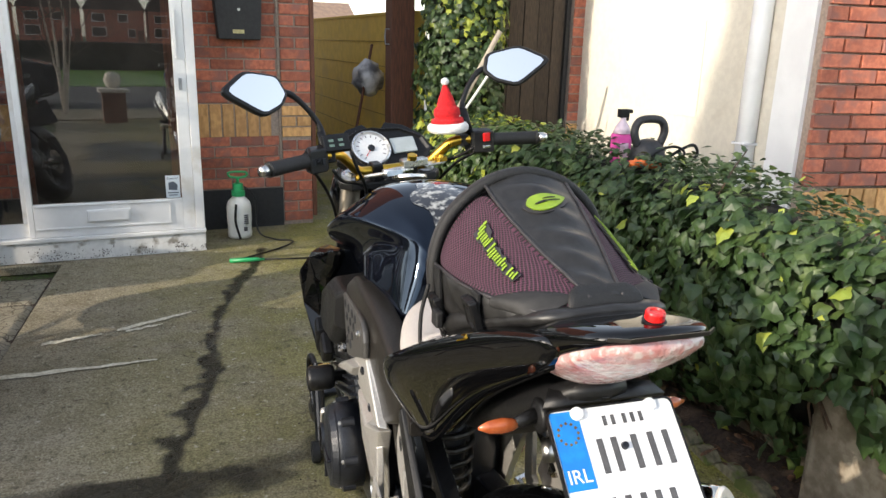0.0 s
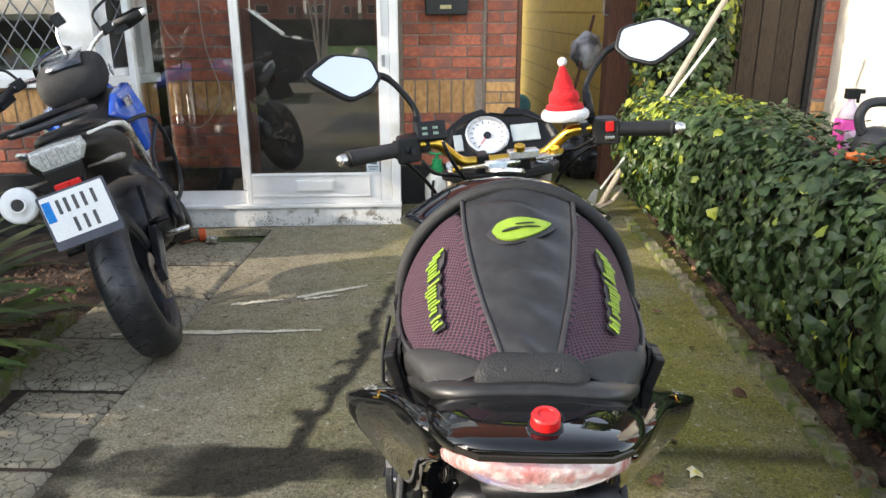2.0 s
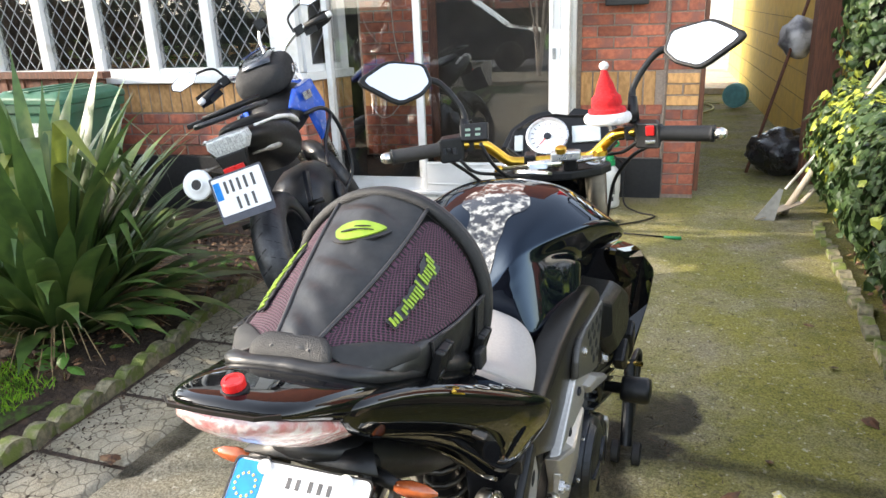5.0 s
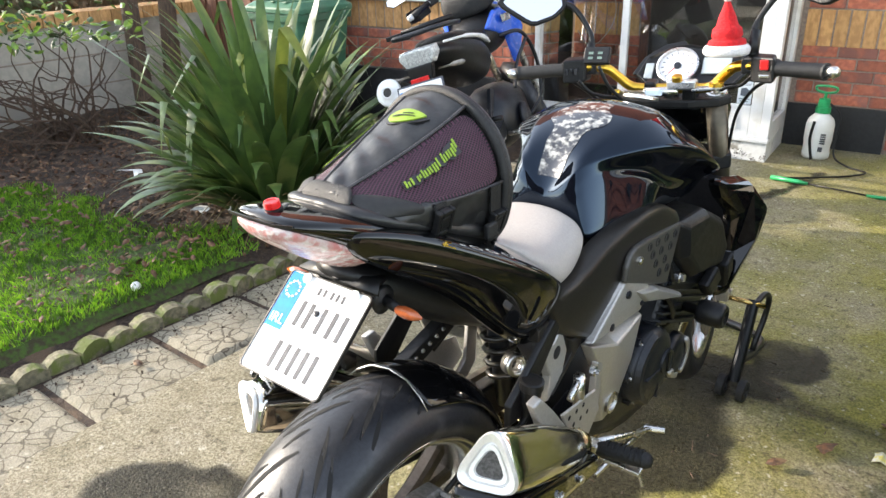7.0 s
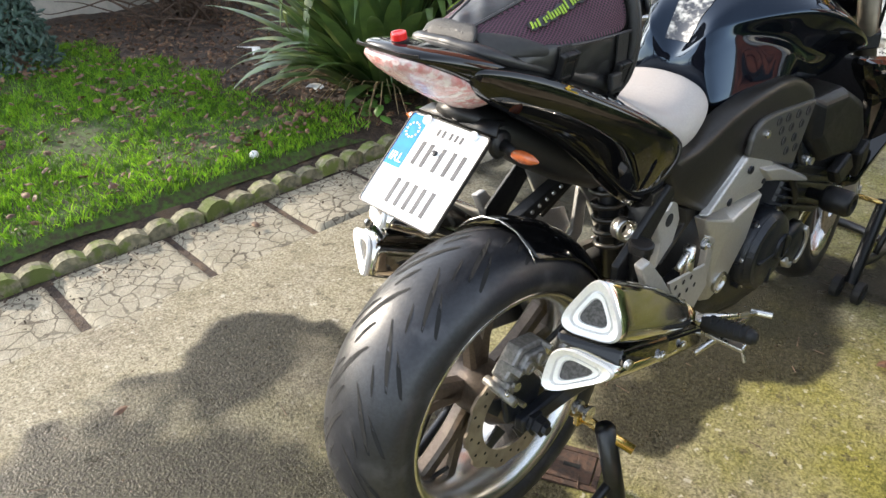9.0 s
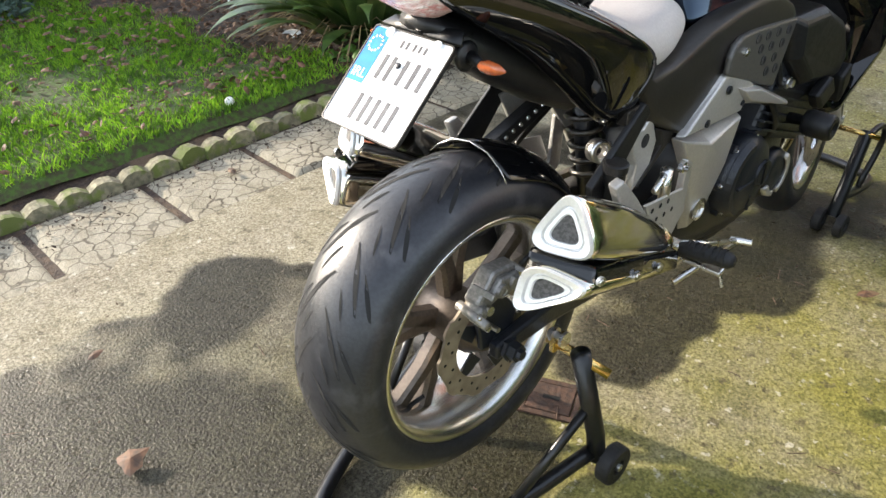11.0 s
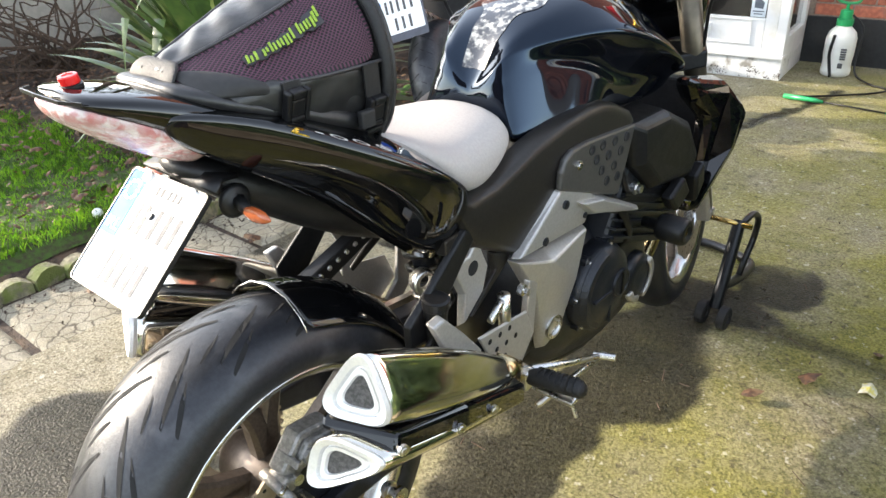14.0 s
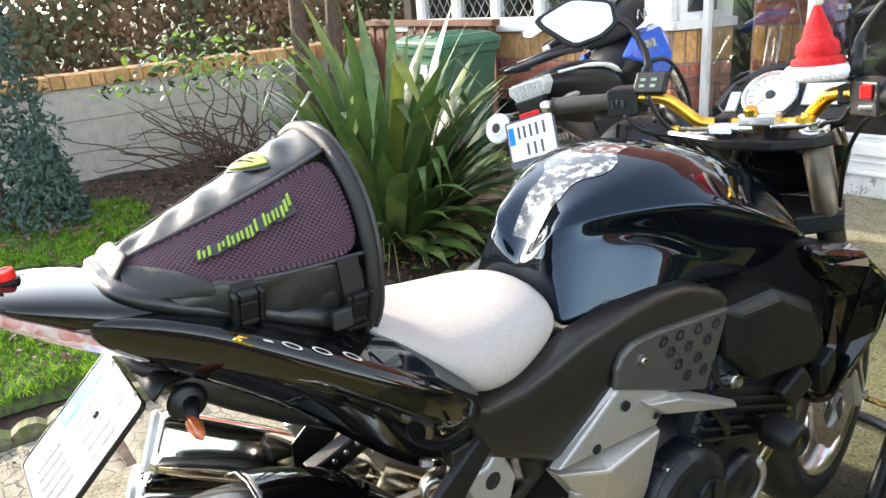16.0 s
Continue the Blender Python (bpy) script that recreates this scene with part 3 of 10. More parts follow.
# splayed end of the bay towards the porch
SPLAY = HOUSE @ Matrix.Translation((-1.78, VB, 0)) @ Matrix.Rotation(radians(62), 4, "Z")
wall_splay = wall_box("wall_splay", (0.002, 0.0, 0), (0.42, 0.2, 0.93), MORTAR, "splayed brick end of the bay", m=SPLAY)
brickwork(wall_splay, 0.0, 0.42, 0.41, 0.715, SPLAY)
brickwork(wall_splay, 0.0, 0.42, 0.715, 0.925, SPLAY, True, BRICK_Y)
part("plinth", boxes(((0.0, -0.03, 0), (0.42, -0.001, 0.405))), BLACK_PAINT, wall_splay, m=SPLAY)

window = thing("window_bay", tuple(HOUSE @ Vector((-2.9, VB, 0.95))), "white bay window with diamond leaded glass", "window", kind="structure")
part("window_sill", boxes(((-4.6, VB - 0.07, 0.931), (-1.74, VB + 0.12, 0.985))), UPVC, window, m=HOUSE, bevel=0.006)
posts = [-4.32, -3.86, -3.40, -2.94, -2.48, -1.98]
frame_parts = []
for k, u in enumerate(posts):
    w = 0.2 if k == len(posts) - 1 else 0.07
    part("mullion", boxes(((u, VB - 0.03, 0.986), (u + w, VB + 0.06, 2.3))), UPVC, window, m=HOUSE, bevel=0.004)
part("frame_head", boxes(((-4.6, VB - 0.03, 2.301), (-1.78, VB + 0.1, 2.5))), UPVC, window, m=HOUSE)
part("bottom_rail", boxes(*[((a + 0.071, VB - 0.022, 0.986), (b - 0.001, VB + 0.05, 1.03)) for a, b in zip(posts, posts[1:])]), UPVC, window, m=HOUSE, bevel=0.003)
for a, b in zip(posts, posts[1:]):
    pane = part("glass_pane", boxes(((a + 0.071, VB + 0.02, 1.031), (b - 0.001, VB + 0.025, 2.3))), GLASS, window, m=HOUSE)
    pane.visible_shadow = False
    bm, w = bmesh.new(), b - a - 0.072
    dz = w * 0.36
    for s in (1, -1):
        for i in range(-8, 16):
            pts = []
            for q in (0.0, 1.0):
                uu = a + 0.071 + q * w
                pts.append((uu, 1.031 + i * dz + s * q * w * 1.45 + (w * 1.45 if s < 0 else 0)))
            (u0, z0), (u1, z1) = pts
            lo, hi = 1.032, 2.298
            if max(z0, z1) <= lo or min(z0, z1) >= hi:
                continue
            f = lambda z: u0 + (z - z0) * (u1 - u0) / (z1 - z0)
            if z0 < lo: u0, z0 = f(lo), lo
            if z1 < lo: u1, z1 = f(lo), lo
            if z0 > hi: u0, z0 = f(hi), hi
            if z1 > hi: u1, z1 = f(hi), hi
            if abs(u1 - u0) > 0.01:
                tube([(u0, VB + 0.016, z0), (u1, VB + 0.016, z1)], 0.0035, bm, 4)
    part("lead_lattice", bm, LEAD, pane, "diamond lead lattice", m=HOUSE)
side_pane = part("side_casement", boxes(((0.03, -0.02, 0.986), (0.08, 0.05, 2.3)), ((0.33, -0.02, 0.986), (0.40, 0.05, 2.3)), ((0.081, -0.018, 0.986), (0.329, 0.048, 1.03)), ((0.0, -0.05, 0.931), (0.42, 0.1, 0.985))), UPVC, window, "white splayed side casement", m=SPLAY)
pane = part("glass_pane", boxes(((0.081, 0.02, 1.031), (0.329, 0.025, 2.3))), GLASS, side_pane, m=SPLAY)
bm = bmesh.new()
for i in range(-2, 9):
    for s in (1, -1):
        z = 1.031 + i * 0.165
        pts = [(0.082, z), (0.328, z + s * 0.36)]
        if min(pts[0][1], pts[1][1]) > 1.03 and max(pts[0][1], pts[1][1]) < 2.3:
            tube([(pts[0][0], 0.016, pts[0][1]), (pts[1][0], 0.016, pts[1][1])], 0.0035, bm, 4)
part("lead_lattice", bm, LEAD, pane, m=SPLAY)
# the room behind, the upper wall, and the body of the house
tagged(part("wall_room", boxes(((-4.6, 1.6, 0), (-1.65, 1.7, 2.6)), ((-4.7, -0.0, 0), (-4.6, 1.7, 2.6)), ((-1.62, V1 + 0.301, 0), (-1.52, 1.7, 2.6))), DARKROOM, m=HOUSE), "plain room walls behind the bay, coloured dark as unlit", "wall", kind="structure")
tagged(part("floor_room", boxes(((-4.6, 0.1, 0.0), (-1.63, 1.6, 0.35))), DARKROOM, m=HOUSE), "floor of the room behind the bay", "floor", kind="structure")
wall_box("wall_upper", (-4.7, V1 - 0.02, 2.72), (0.83, 1.7, 5.2), BRICK, "red brick upper storey of the house")
tagged(part("ceiling_bay", boxes(((-4.7, VB - 0.1, 2.51), (-1.6, 1.7, 2.7))), UPVC, m=HOUSE), "white soffit above the bay window", "ceiling", kind="structure")
wall_box("wall_side", (-1.51, V1 + 0.301, 0), (0.83, 6.5, 2.71), MORTAR, "rendered side wall of the house along the passage")

# ---- passage: ochre boundary wall ----
wall_yellow = wall_box("wall_passage", (1.835, 1.3, 0), (2.0, 9.0, 1.585), YELLOW, "ochre painted block wall beside the passage")
bm = bmesh.new()
for k in range(1, 7):
    box(bm, (1.8305, 1.3, k * 0.225 - 0.003), (1.8345, 9.0, k * 0.225 + 0.003))
# the shadow along each joint is painted in as a darker ochre
part("bed_joint", bm, mat("ochre joint shadow line", (0.34, 0.23, 0.05), None, 20, 0.9), wall_yellow, "slightly raised mortar joint lines coloured as their shadow", m=HOUSE)
part("coping", boxes(((1.825, 1.28, 1.586), (2.01, 9.0, 1.61))), YELLOW, wall_yellow, m=HOUSE)
wall_box("wall_yard_end", (-4.0, 16.0, 0), (6.0, 16.2, 1.25), CREAM, "pale wall closing the back yard")
tagged(part("pavement_yard", boxes(((-4.0, 6.52, 0), (6.0, 16.0, 0.085))), mat("pale yard paving", (0.46, 0.41, 0.34), (0.38, 0.34, 0.28), 14, 0.9, bump=0.4, c3=(0.3, 0.25, 0.2), scale3=2.0), m=HOUSE, bevel=0.01), "pale raised paving of the back yard", "paving", kind="structure")
shed = thing("garden_shed", tuple(HOUSE @ Vector((3.3, 13.5, 0.085))), "pale shed with a brown tiled roof in the back yard", "shed")
part("wall", boxes(((2.75, 13.0, 0.085), (4.6, 15.0, 1.62))), CREAM, shed, m=HOUSE)
part("roof", prism([(12.8, 1.621), (15.2, 1.621), (14.3, 2.25), (13.9, 2.25)], "yz", 2.6, 4.75), mat("brown roof tiles", (0.30, 0.20, 0.14), (0.22, 0.15, 0.11), 9, 0.85, bump=1.0), shed, m=HOUSE)
hose = part("garden_hose", tube(curve_pts([(0.95, 4.3, 0.012), (1.10, 4.55, 0.012), (1.28, 4.9, 0.012), (1.30, 5.3, 0.012), (1.12, 5.6, 0.012), (1.0, 5.9, 0.012), (1.25, 5.5, 0.02), (1.42, 5.45, 0.012)]), 0.012, seg=7), mat("yellow hose", (0.5, 0.47, 0.2), None, 30, 0.5), m=HOUSE, smooth=True)
tagged(hose, "loose loops of yellow garden hose in the passage", "hose")
chair = thing("garden_chair", tuple(HOUSE @ Vector((1.75, 11.9, 0.085))), "white plastic garden chair in the back yard", "chair")
CHAIRW = mat("white garden chair plastic", (0.8, 0.8, 0.78), None, 20, 0.4)
for u, v in ((1.52, 11.7), (1.98, 11.7), (1.55, 12.1), (1.95, 12.1)):
    part("leg", tube([(u, v, 0.085), (u * 0.95 + 0.0875, v * 0.95 + 0.595, 0.5)], [0.022, 0.028], seg=6), CHAIRW, chair, m=HOUSE)
part("seat", boxes(((1.53, 11.68, 0.5), (1.97, 12.1, 0.53))), CHAIRW, chair, m=HOUSE, bevel=0.01)
part("backrest", loft([[(u, v, z) for u in (1.55, 1.66, 1.84, 1.95)] for v, z in ((12.09, 0.53), (12.18, 0.75), (12.24, 0.93))], closed=False), CHAIRW, chair, m=HOUSE, solid=0.02)
for u in (1.52, 1.98):
    part("arm", tube(curve_pts([(u, 11.7, 0.5), (u, 11.7, 0.68), (u, 11.85, 0.71), (u, 12.12, 0.69)]), 0.022, seg=6), CHAIRW, chair, m=HOUSE)
post = thing("gate_post", tuple(HOUSE @ Vector((1.74, 1.15, 0))), "reddish brown timber gate post with iron latch ring", "post")
part("post_shaft", boxes(((1.62, 1.08, 0), (1.82, 1.25, 2.5))), BROWNWOOD, post, m=HOUSE, bevel=0.008)
part("latch_ring", tube([(1.615, 1.12, 1.45), (1.58, 1.12, 1.45), (1.575, 1.12, 1.39), (1.58, 1.12, 1.33), (1.615, 1.12, 1.33)], 0.006), LEAD, post, "black iron latch", m=HOUSE)

# ---- the neighbour's side ----
gate = thing("wooden_gate", (2.05, 4.72, 0), "tall dark weathered boarded gate between ivy and brick pier", "gate")
for k in range(7):
    u = 1.55 + k * 0.128
    part("board", boxes(((u, 4.70 + 0.006 * (k % 2), 0.03), (u + 0.122, 4.73 + 0.006 * (k % 2), 2.5))), DARKWOOD, gate, bevel=0.003)
for z in (0.4, 1.9):
    part("gate_rail", boxes(((1.5, 4.74, z), (2.44, 4.78, z + 0.1))), DARKWOOD, gate)
part("gate_edge", boxes(((2.42, 4.66, 0.0), (2.455, 4.72, 2.5))), BLACK_PAINT, gate, "black gate stile")
wall_pier = wall_box("wall_pier", (2.46, 4.62, 0), (2.72, 4.9, 2.7), MORTAR, "brick pier beside the white wall", m=IDENT)
FP = pose(0, 4.62, 0)
brickwork(wall_pier, 2.46, 2.72, 0.02, 0.50, FP)
brickwork(wall_pier, 2.46, 2.72, 0.50, 0.74, FP, False, BRICK_Y)
brickwork(wall_pier, 2.46, 2.72, 0.745, 2.6, FP)
white = wall_box("wall_neighbour_white", (2.56, 2.1, 0), (2.8, 4.615, 3.4), CREAM, "sunlit cream rendered wall with a cover panel", m=IDENT)
part("cover_panel", boxes(((2.552, 2.99, 0.93), (2.5595, 3.42, 1.53))), CREAM, white, "flush cream access panel", bevel=0.002)
part("downpipe", tube([(2.515, 2.45, 0), (2.515, 2.45, 3.4)], 0.055, seg=16), PIPE_W, white, "white plastic downpipe", smooth=True)
part("pipe_collar", boxes(((2.46, 2.395, 0.83), (2.559, 2.505, 0.845)), ((2.46, 2.395, 0.72), (2.559, 2.505, 0.735))), PIPE_W, white, bevel=0.004)
part("corner_trim", boxes(((2.535, 2.08, 0), (2.559, 2.30, 3.4))), PIPE_W, white, "white corner trim")
wall_n = wall_box("wall_neighbour_brick", (2.56, 2.0, 0), (4.6, 2.09, 3.4), MORTAR, "neighbour's red brick front wall with a buff band", m=IDENT)
FN = Matrix.Translation((2.54, 2.0, 0)) @ Matrix.Rotation(radians(-6), 4, "Z")
brickwork(wall_n, 0.0, 1.3, 0.1, 0.42, FN)
brickwork(wall_n, 0.0, 0.2, 0.42, 0.67, FN, False, BRICK_Y)
brickwork(wall_n, 0.21, 1.3, 0.42, 0.66, FN, True, BRICK_Y)
brickwork(wall_n, 0.0, 1.3, 0.67, 2.4, FN)
part("wall_bracket", boxes(((3.0, 1.88, 1.28), (3.2, 1.98, 1.42))), BLACK_PAINT, wall_n, "dark box on the wall")

# ---- the left boundary ----
wall_l = wall_box("wall_garden", (-5.85, -4.0, 0), (-5.6, 4.2, 0.76), GREYCREAM, "weathered cream block garden wall with buff brick coping", m=IDENT)
part("bed_joint", boxes(((-5.5995, -4.0, 0.25), (-5.597, 4.2, 0.262)), ((-5.5995, -4.0, 0.5), (-5.597, 4.2, 0.512))), MORTAR, wall_l, "mortar joint lines")
cope = mesh_of("coping_brick", boxes(((-0.15, -0.045, 0), (0.15, 0.045, 0.1))), BRICK_Y)
for k in range(80):
    piece("coping_brick", cope, pose(-5.72, -3.6 + k * 0.098, 0.762 + rnd.gauss(0, 0.002), 0, 0, rnd.gauss(0, 0.8)), wall_l)
fence = thing("panel_fence", (-5.0, 3.6, 0), "reddish brown timber fence behind the flax and bin", "fence")
for k in range(22):
    x = -5.55 + k * 0.085
    part("fence_board", boxes(((x, 3.2 + 0.01 * (k % 2), 0.05), (x + 0.08, 3.215 + 0.01 * (k % 2), 0.98))), BROWNWOOD, fence)
part("fence_rail", boxes(((-5.56, 3.17, 0.985), (-3.66, 3.25, 1.03))), BROWNWOOD, fence)


# ---- the black motorcycle ----
GLOSS = mat("gloss black lacquer", (0.0022, 0.0023, 0.0027), (0.003, 0.0031, 0.0036), 60, 0.5, coat=1.0, rvar=0.05, coat_rough=0.0)
TANKPAINT = mat("blue black lacquer with sky tint", (0.0022, 0.0027, 0.0048), (0.003, 0.0037, 0.0062), 900, 0.035, rvar=0.01)
TANKPAINT.node_tree.nodes["Principled BSDF"].inputs["Specular Tint"].default_value = (0.55, 0.74, 1.0, 1.0)  # blue of the reflected sky tinted into the gloss
TANKPAINT.node_tree.nodes["Principled BSDF"].inputs["Specular IOR Level"].default_value = 0.5
GLOSS.node_tree.nodes["Principled BSDF"].inputs["Specular IOR Level"].default_value = 0.0
SATIN = mat("satin black plastic", (0.0055, 0.0055, 0.006), (0.009, 0.009, 0.0095), 120, 0.40, bump=0.12, bscale=600)
SATIN.node_tree.nodes["Principled BSDF"].inputs["Specular IOR Level"].default_value = 0.3
SPAR = mat("satin dark frame paint", (0.022, 0.0195, 0.017), (0.027, 0.024, 0.021), 160, 0.36, metal=0.45, rvar=0.05)
PANEL = mat("grey satin panel paint", (0.085, 0.082, 0.078), (0.10, 0.096, 0.092), 160, 0.38, metal=0.55, rvar=0.05)
ENGINE = mat("black engine casting", (0.009, 0.0105, 0.0145), (0.014, 0.016, 0.021), 110, 0.34, bump=0.2, bscale=400, metal=0.2)
CASTGREY = mat("bare grey caliper casting", (0.30, 0.29, 0.275), (0.20, 0.195, 0.185), 160, 0.45, metal=0.6, bump=0.3, bscale=300)
PRINT = mat("pale silver decal", (0.62, 0.61, 0.56), (0.55, 0.54, 0.50), 90, 0.4)
SILVER = mat("satin silver casting", (0.47, 0.455, 0.43), (0.42, 0.405, 0.38), 200, 0.36, metal=0.6, bump=0.06, bscale=600, rvar=0.05)
ALU = mat("brushed aluminium", (0.70, 0.69, 0.67), (0.58, 0.57, 0.55), 60, 0.28, metal=1.0, rvar=0.1)
STEEL = mat("polished steel", (0.74, 0.72, 0.66), (0.66, 0.63, 0.55), 8, 0.09, metal=1.0, rvar=0.05)
STEEL_TAN = mat("heat tinted steel", (0.55, 0.46, 0.30), (0.42, 0.34, 0.2), 10, 0.22, metal=1.0)
DISC = mat("brake disc steel", (0.40, 0.34, 0.27), (0.30, 0.25, 0.20), 40, 0.38, metal=0.7)
RUBBER = mat("worn black tyre rubber", (0.010, 0.011, 0.0145), (0.017, 0.0185, 0.023), 160, 0.38, bump=0.10, bscale=320, c3=(0.045, 0.045, 0.05), scale3=16, amount3=0.22)
RIM = mat("polished aluminium rim", (0.62, 0.615, 0.60), (0.56, 0.555, 0.54), 260, 0.24, metal=1.0, rvar=0.04)
OUTLET = mat("pale brushed outlet metal", (0.86, 0.85, 0.83), (0.80, 0.79, 0.77), 220, 0.42, metal=0.55, rvar=0.06)
# near black laid on surfaces as the shade inside grooves, holes and slots
RECESS_SHADE = mat("painted recess shade", (0.006, 0.006, 0.006), None, 40, 0.9)
GRIP = mat("grip rubber", (0.006, 0.006, 0.0066), (0.010, 0.010, 0.0105), 90, 0.6, bump=0.4, bscale=500)
GOLD = mat("gold anodised aluminium", (0.66, 0.42, 0.06), (0.58, 0.36, 0.05), 60, 0.3, metal=1.0)
BRASS = mat("brass", (0.62, 0.45, 0.17), (0.5, 0.35, 0.12), 40, 0.25, metal=1.0)
SEATMAT = mat("pale grey seat fabric", (0.385, 0.355, 0.335), (0.35, 0.325, 0.305), 240, 0.8, bump=0.3, bscale=900, c3=(0.37, 0.335, 0.31), scale3=6, amount3=0.3)
LEATHER = mat("black synthetic leather", (0.012, 0.0117, 0.0117), (0.018, 0.0175, 0.0175), 90, 0.42, bump=0.5, bscale=26, rvar=0.07)
DULL_LEATHER = mat("dull synthetic leather", (0.011, 0.0108, 0.0108), (0.016, 0.0155, 0.0155), 90, 0.68, bump=0.5, bscale=26, rvar=0.05)
WEBBING = mat("black nylon webbing", (0.005, 0.005, 0.0055), (0.009, 0.009, 0.0095), 300, 0.6, bump=0.4, bscale=700)
PIPING = mat("dark grey piping", (0.030, 0.027, 0.029), (0.020, 0.019, 0.020), 100, 0.5)
LIME = mat("lime green rubber print", (0.23, 0.34, 0.025), (0.18, 0.28, 0.02), 60, 0.5)
RED = mat("red plastic", (0.62, 0.012, 0.012), (0.52, 0.01, 0.01), 60, 0.3)
AMBER = mat("amber lens", (0.40, 0.10, 0.03), (0.32, 0.07, 0.02), 120, 0.2, coat=0.6)
PLATE_W = mat("white reflective plate", (0.78, 0.79, 0.80), (0.72, 0.73, 0.74), 200, 0.6, coat=0.04, rvar=0.06, coat_rough=0.2)
EUBLUE = mat("blue plate band", (0.02, 0.22, 0.62), (0.02, 0.18, 0.55), 60, 0.58)
PLATE_K = mat("dark plate print", (0.10, 0.10, 0.105), None, 60, 0.55)
for m in (PLATE_K, EUBLUE):
    m.node_tree.nodes["Principled BSDF"].inputs["Specular IOR Level"].default_value = 0.12
MIRROR = mat("mirror glass", (0.92, 0.93, 0.94), (0.92, 0.93, 0.94), 1, 0.03, metal=1.0, rvar=0.01)
DIALW = mat("white dial face", (0.75, 0.75, 0.74), (0.7, 0.7, 0.69), 200, 0.4)
LCD = mat("grey liquid crystal display", (0.42, 0.46, 0.46), (0.38, 0.42, 0.42), 40, 0.15, coat=0.5)
FELT = mat("red felt", (0.60, 0.006, 0.010), (0.46, 0.004, 0.008), 120, 0.95, bump=1.0, bscale=300, sheen=0.05)
FLEECE = mat("white fleece", (0.82, 0.80, 0.78), (0.72, 0.70, 0.69), 160, 0.95, bump=2.0, bscale=260, sheen=0.5)
BRONZE = mat("dark wheel paint", (0.13, 0.105, 0.085), (0.10, 0.08, 0.065), 160, 0.35, metal=0.6)


def lens_material():
    m = mat("clear tail lens with red reflector", (0.46, 0.32, 0.31), (0.43, 0.17, 0.16), 40, 0.25, coat=0.35, c3=(0.55, 0.47, 0.45), scale3=60, amount3=0.5, bump=0.7, bscale=150)
    return m


def mesh_fabric():
    """Purple black air mesh: a hexagonal cell pattern in relief."""
    m = mat("purple black air mesh", (0.060, 0.018, 0.036), (0.045, 0.014, 0.028), 60, 0.75)
    n, l = m.node_tree.nodes, m.node_tree.links.new
    b = n["Principled BSDF"]
    v = n.new("ShaderNodeTexVoronoi")
    v.voronoi_dimensions = "2D"
    v.inputs["Scale"].default_value, v.inputs["Randomness"].default_value = 225.0, 0.0
    co = n.new("ShaderNodeAttribute")
    co.attribute_name = "weave"
    l(co.outputs["Vector"], v.inputs["Vector"])
    r = n.new("ShaderNodeMapRange")
    l(v.outputs["Distance"], r.inputs[0])
    r.inputs[1].default_value, r.inputs[2].default_value = 0.30, 0.44
    x = n.new("ShaderNodeMix")
    x.data_type = "RGBA"
    l(r.outputs[0], x.inputs[0])
    x.inputs[6].default_value, x.inputs[7].default_value = (0.003, 0.002, 0.003, 1), (0.075, 0.024, 0.046, 1)
    l(x.outputs[2], b.inputs["Base Color"])
    u = n.new("ShaderNodeBump")
    u.inputs["Strength"].default_value, u.inputs["Distance"].default_value = 0.8, 0.002
    l(r.outputs[0], u.inputs["Height"])
    l(u.outputs[0], b.inputs["Normal"])
    return m


LENS, AIRMESH = lens_material(), mesh_fabric()

RA, FA = Vector((0, -0.335, 0.40)), Vector((0, 1.11, 0.335))
STEER = Matrix.Translation((0.024, 0.80, 1.0)) @ Matrix.Rotation(radians(10), 4, Vector((0, -math.sin(radians(24.5)), math.cos(radians(24.5))))) @ Matrix.Translation((0, -0.80, -1.0))
FLIP = Matrix.Diagonal((-1, 1, 1, 1))

bike = thing("motorcycle", (0, 0.35, 0), "gloss black naked motorcycle with gold bars on paddock stands", "motorcycle")


def ring(half, y):
    """A closed ring across the bike from its right half, lowest point first."""
    return [(x, y, z) for x, z in half] + [(-x, y, z) for x, z in half[::-1] if x > 1e-6]


def body(stations):
    return loft([ring(h, y) for y, h in stations])


def both(name, make, material, parent, label="", m=None, **kw):
    """The same part on the right and on the left."""
    out = []
    for s in (1, -1):
        bm = make()
        if s < 0:
            bm.transform(FLIP)
        if m is not None:
            bm.transform(m)
        out.append(part(name, bm, material, parent, label, **kw))
    return out


def cyl(a, b, r, bm=None, seg=16, r2=None):
    return tube([a, b], [r, r if r2 is None else r2], bm, seg)


def bolt(at, axis, parent, r=0.008, material=None):
    a = Vector(at)
    d = Vector(axis).normalized()
    bm = cyl(a, a + d * 0.005, r, seg=12)
    cyl(a + d * 0.005, a + d * 0.0065, r * 0.55, bm, 6)
    return part("bolt", bm, material or ALU, parent)


def hug_to(ob, target, offset):
    """Lay a thin part on the surface of another."""
    w = ob.modifiers.new("wrap", "SHRINKWRAP")
    w.target, w.wrap_method, w.wrap_mode, w.offset = target, "NEAREST_SURFACEPOINT", "ABOVE_SURFACE", offset
    return ob


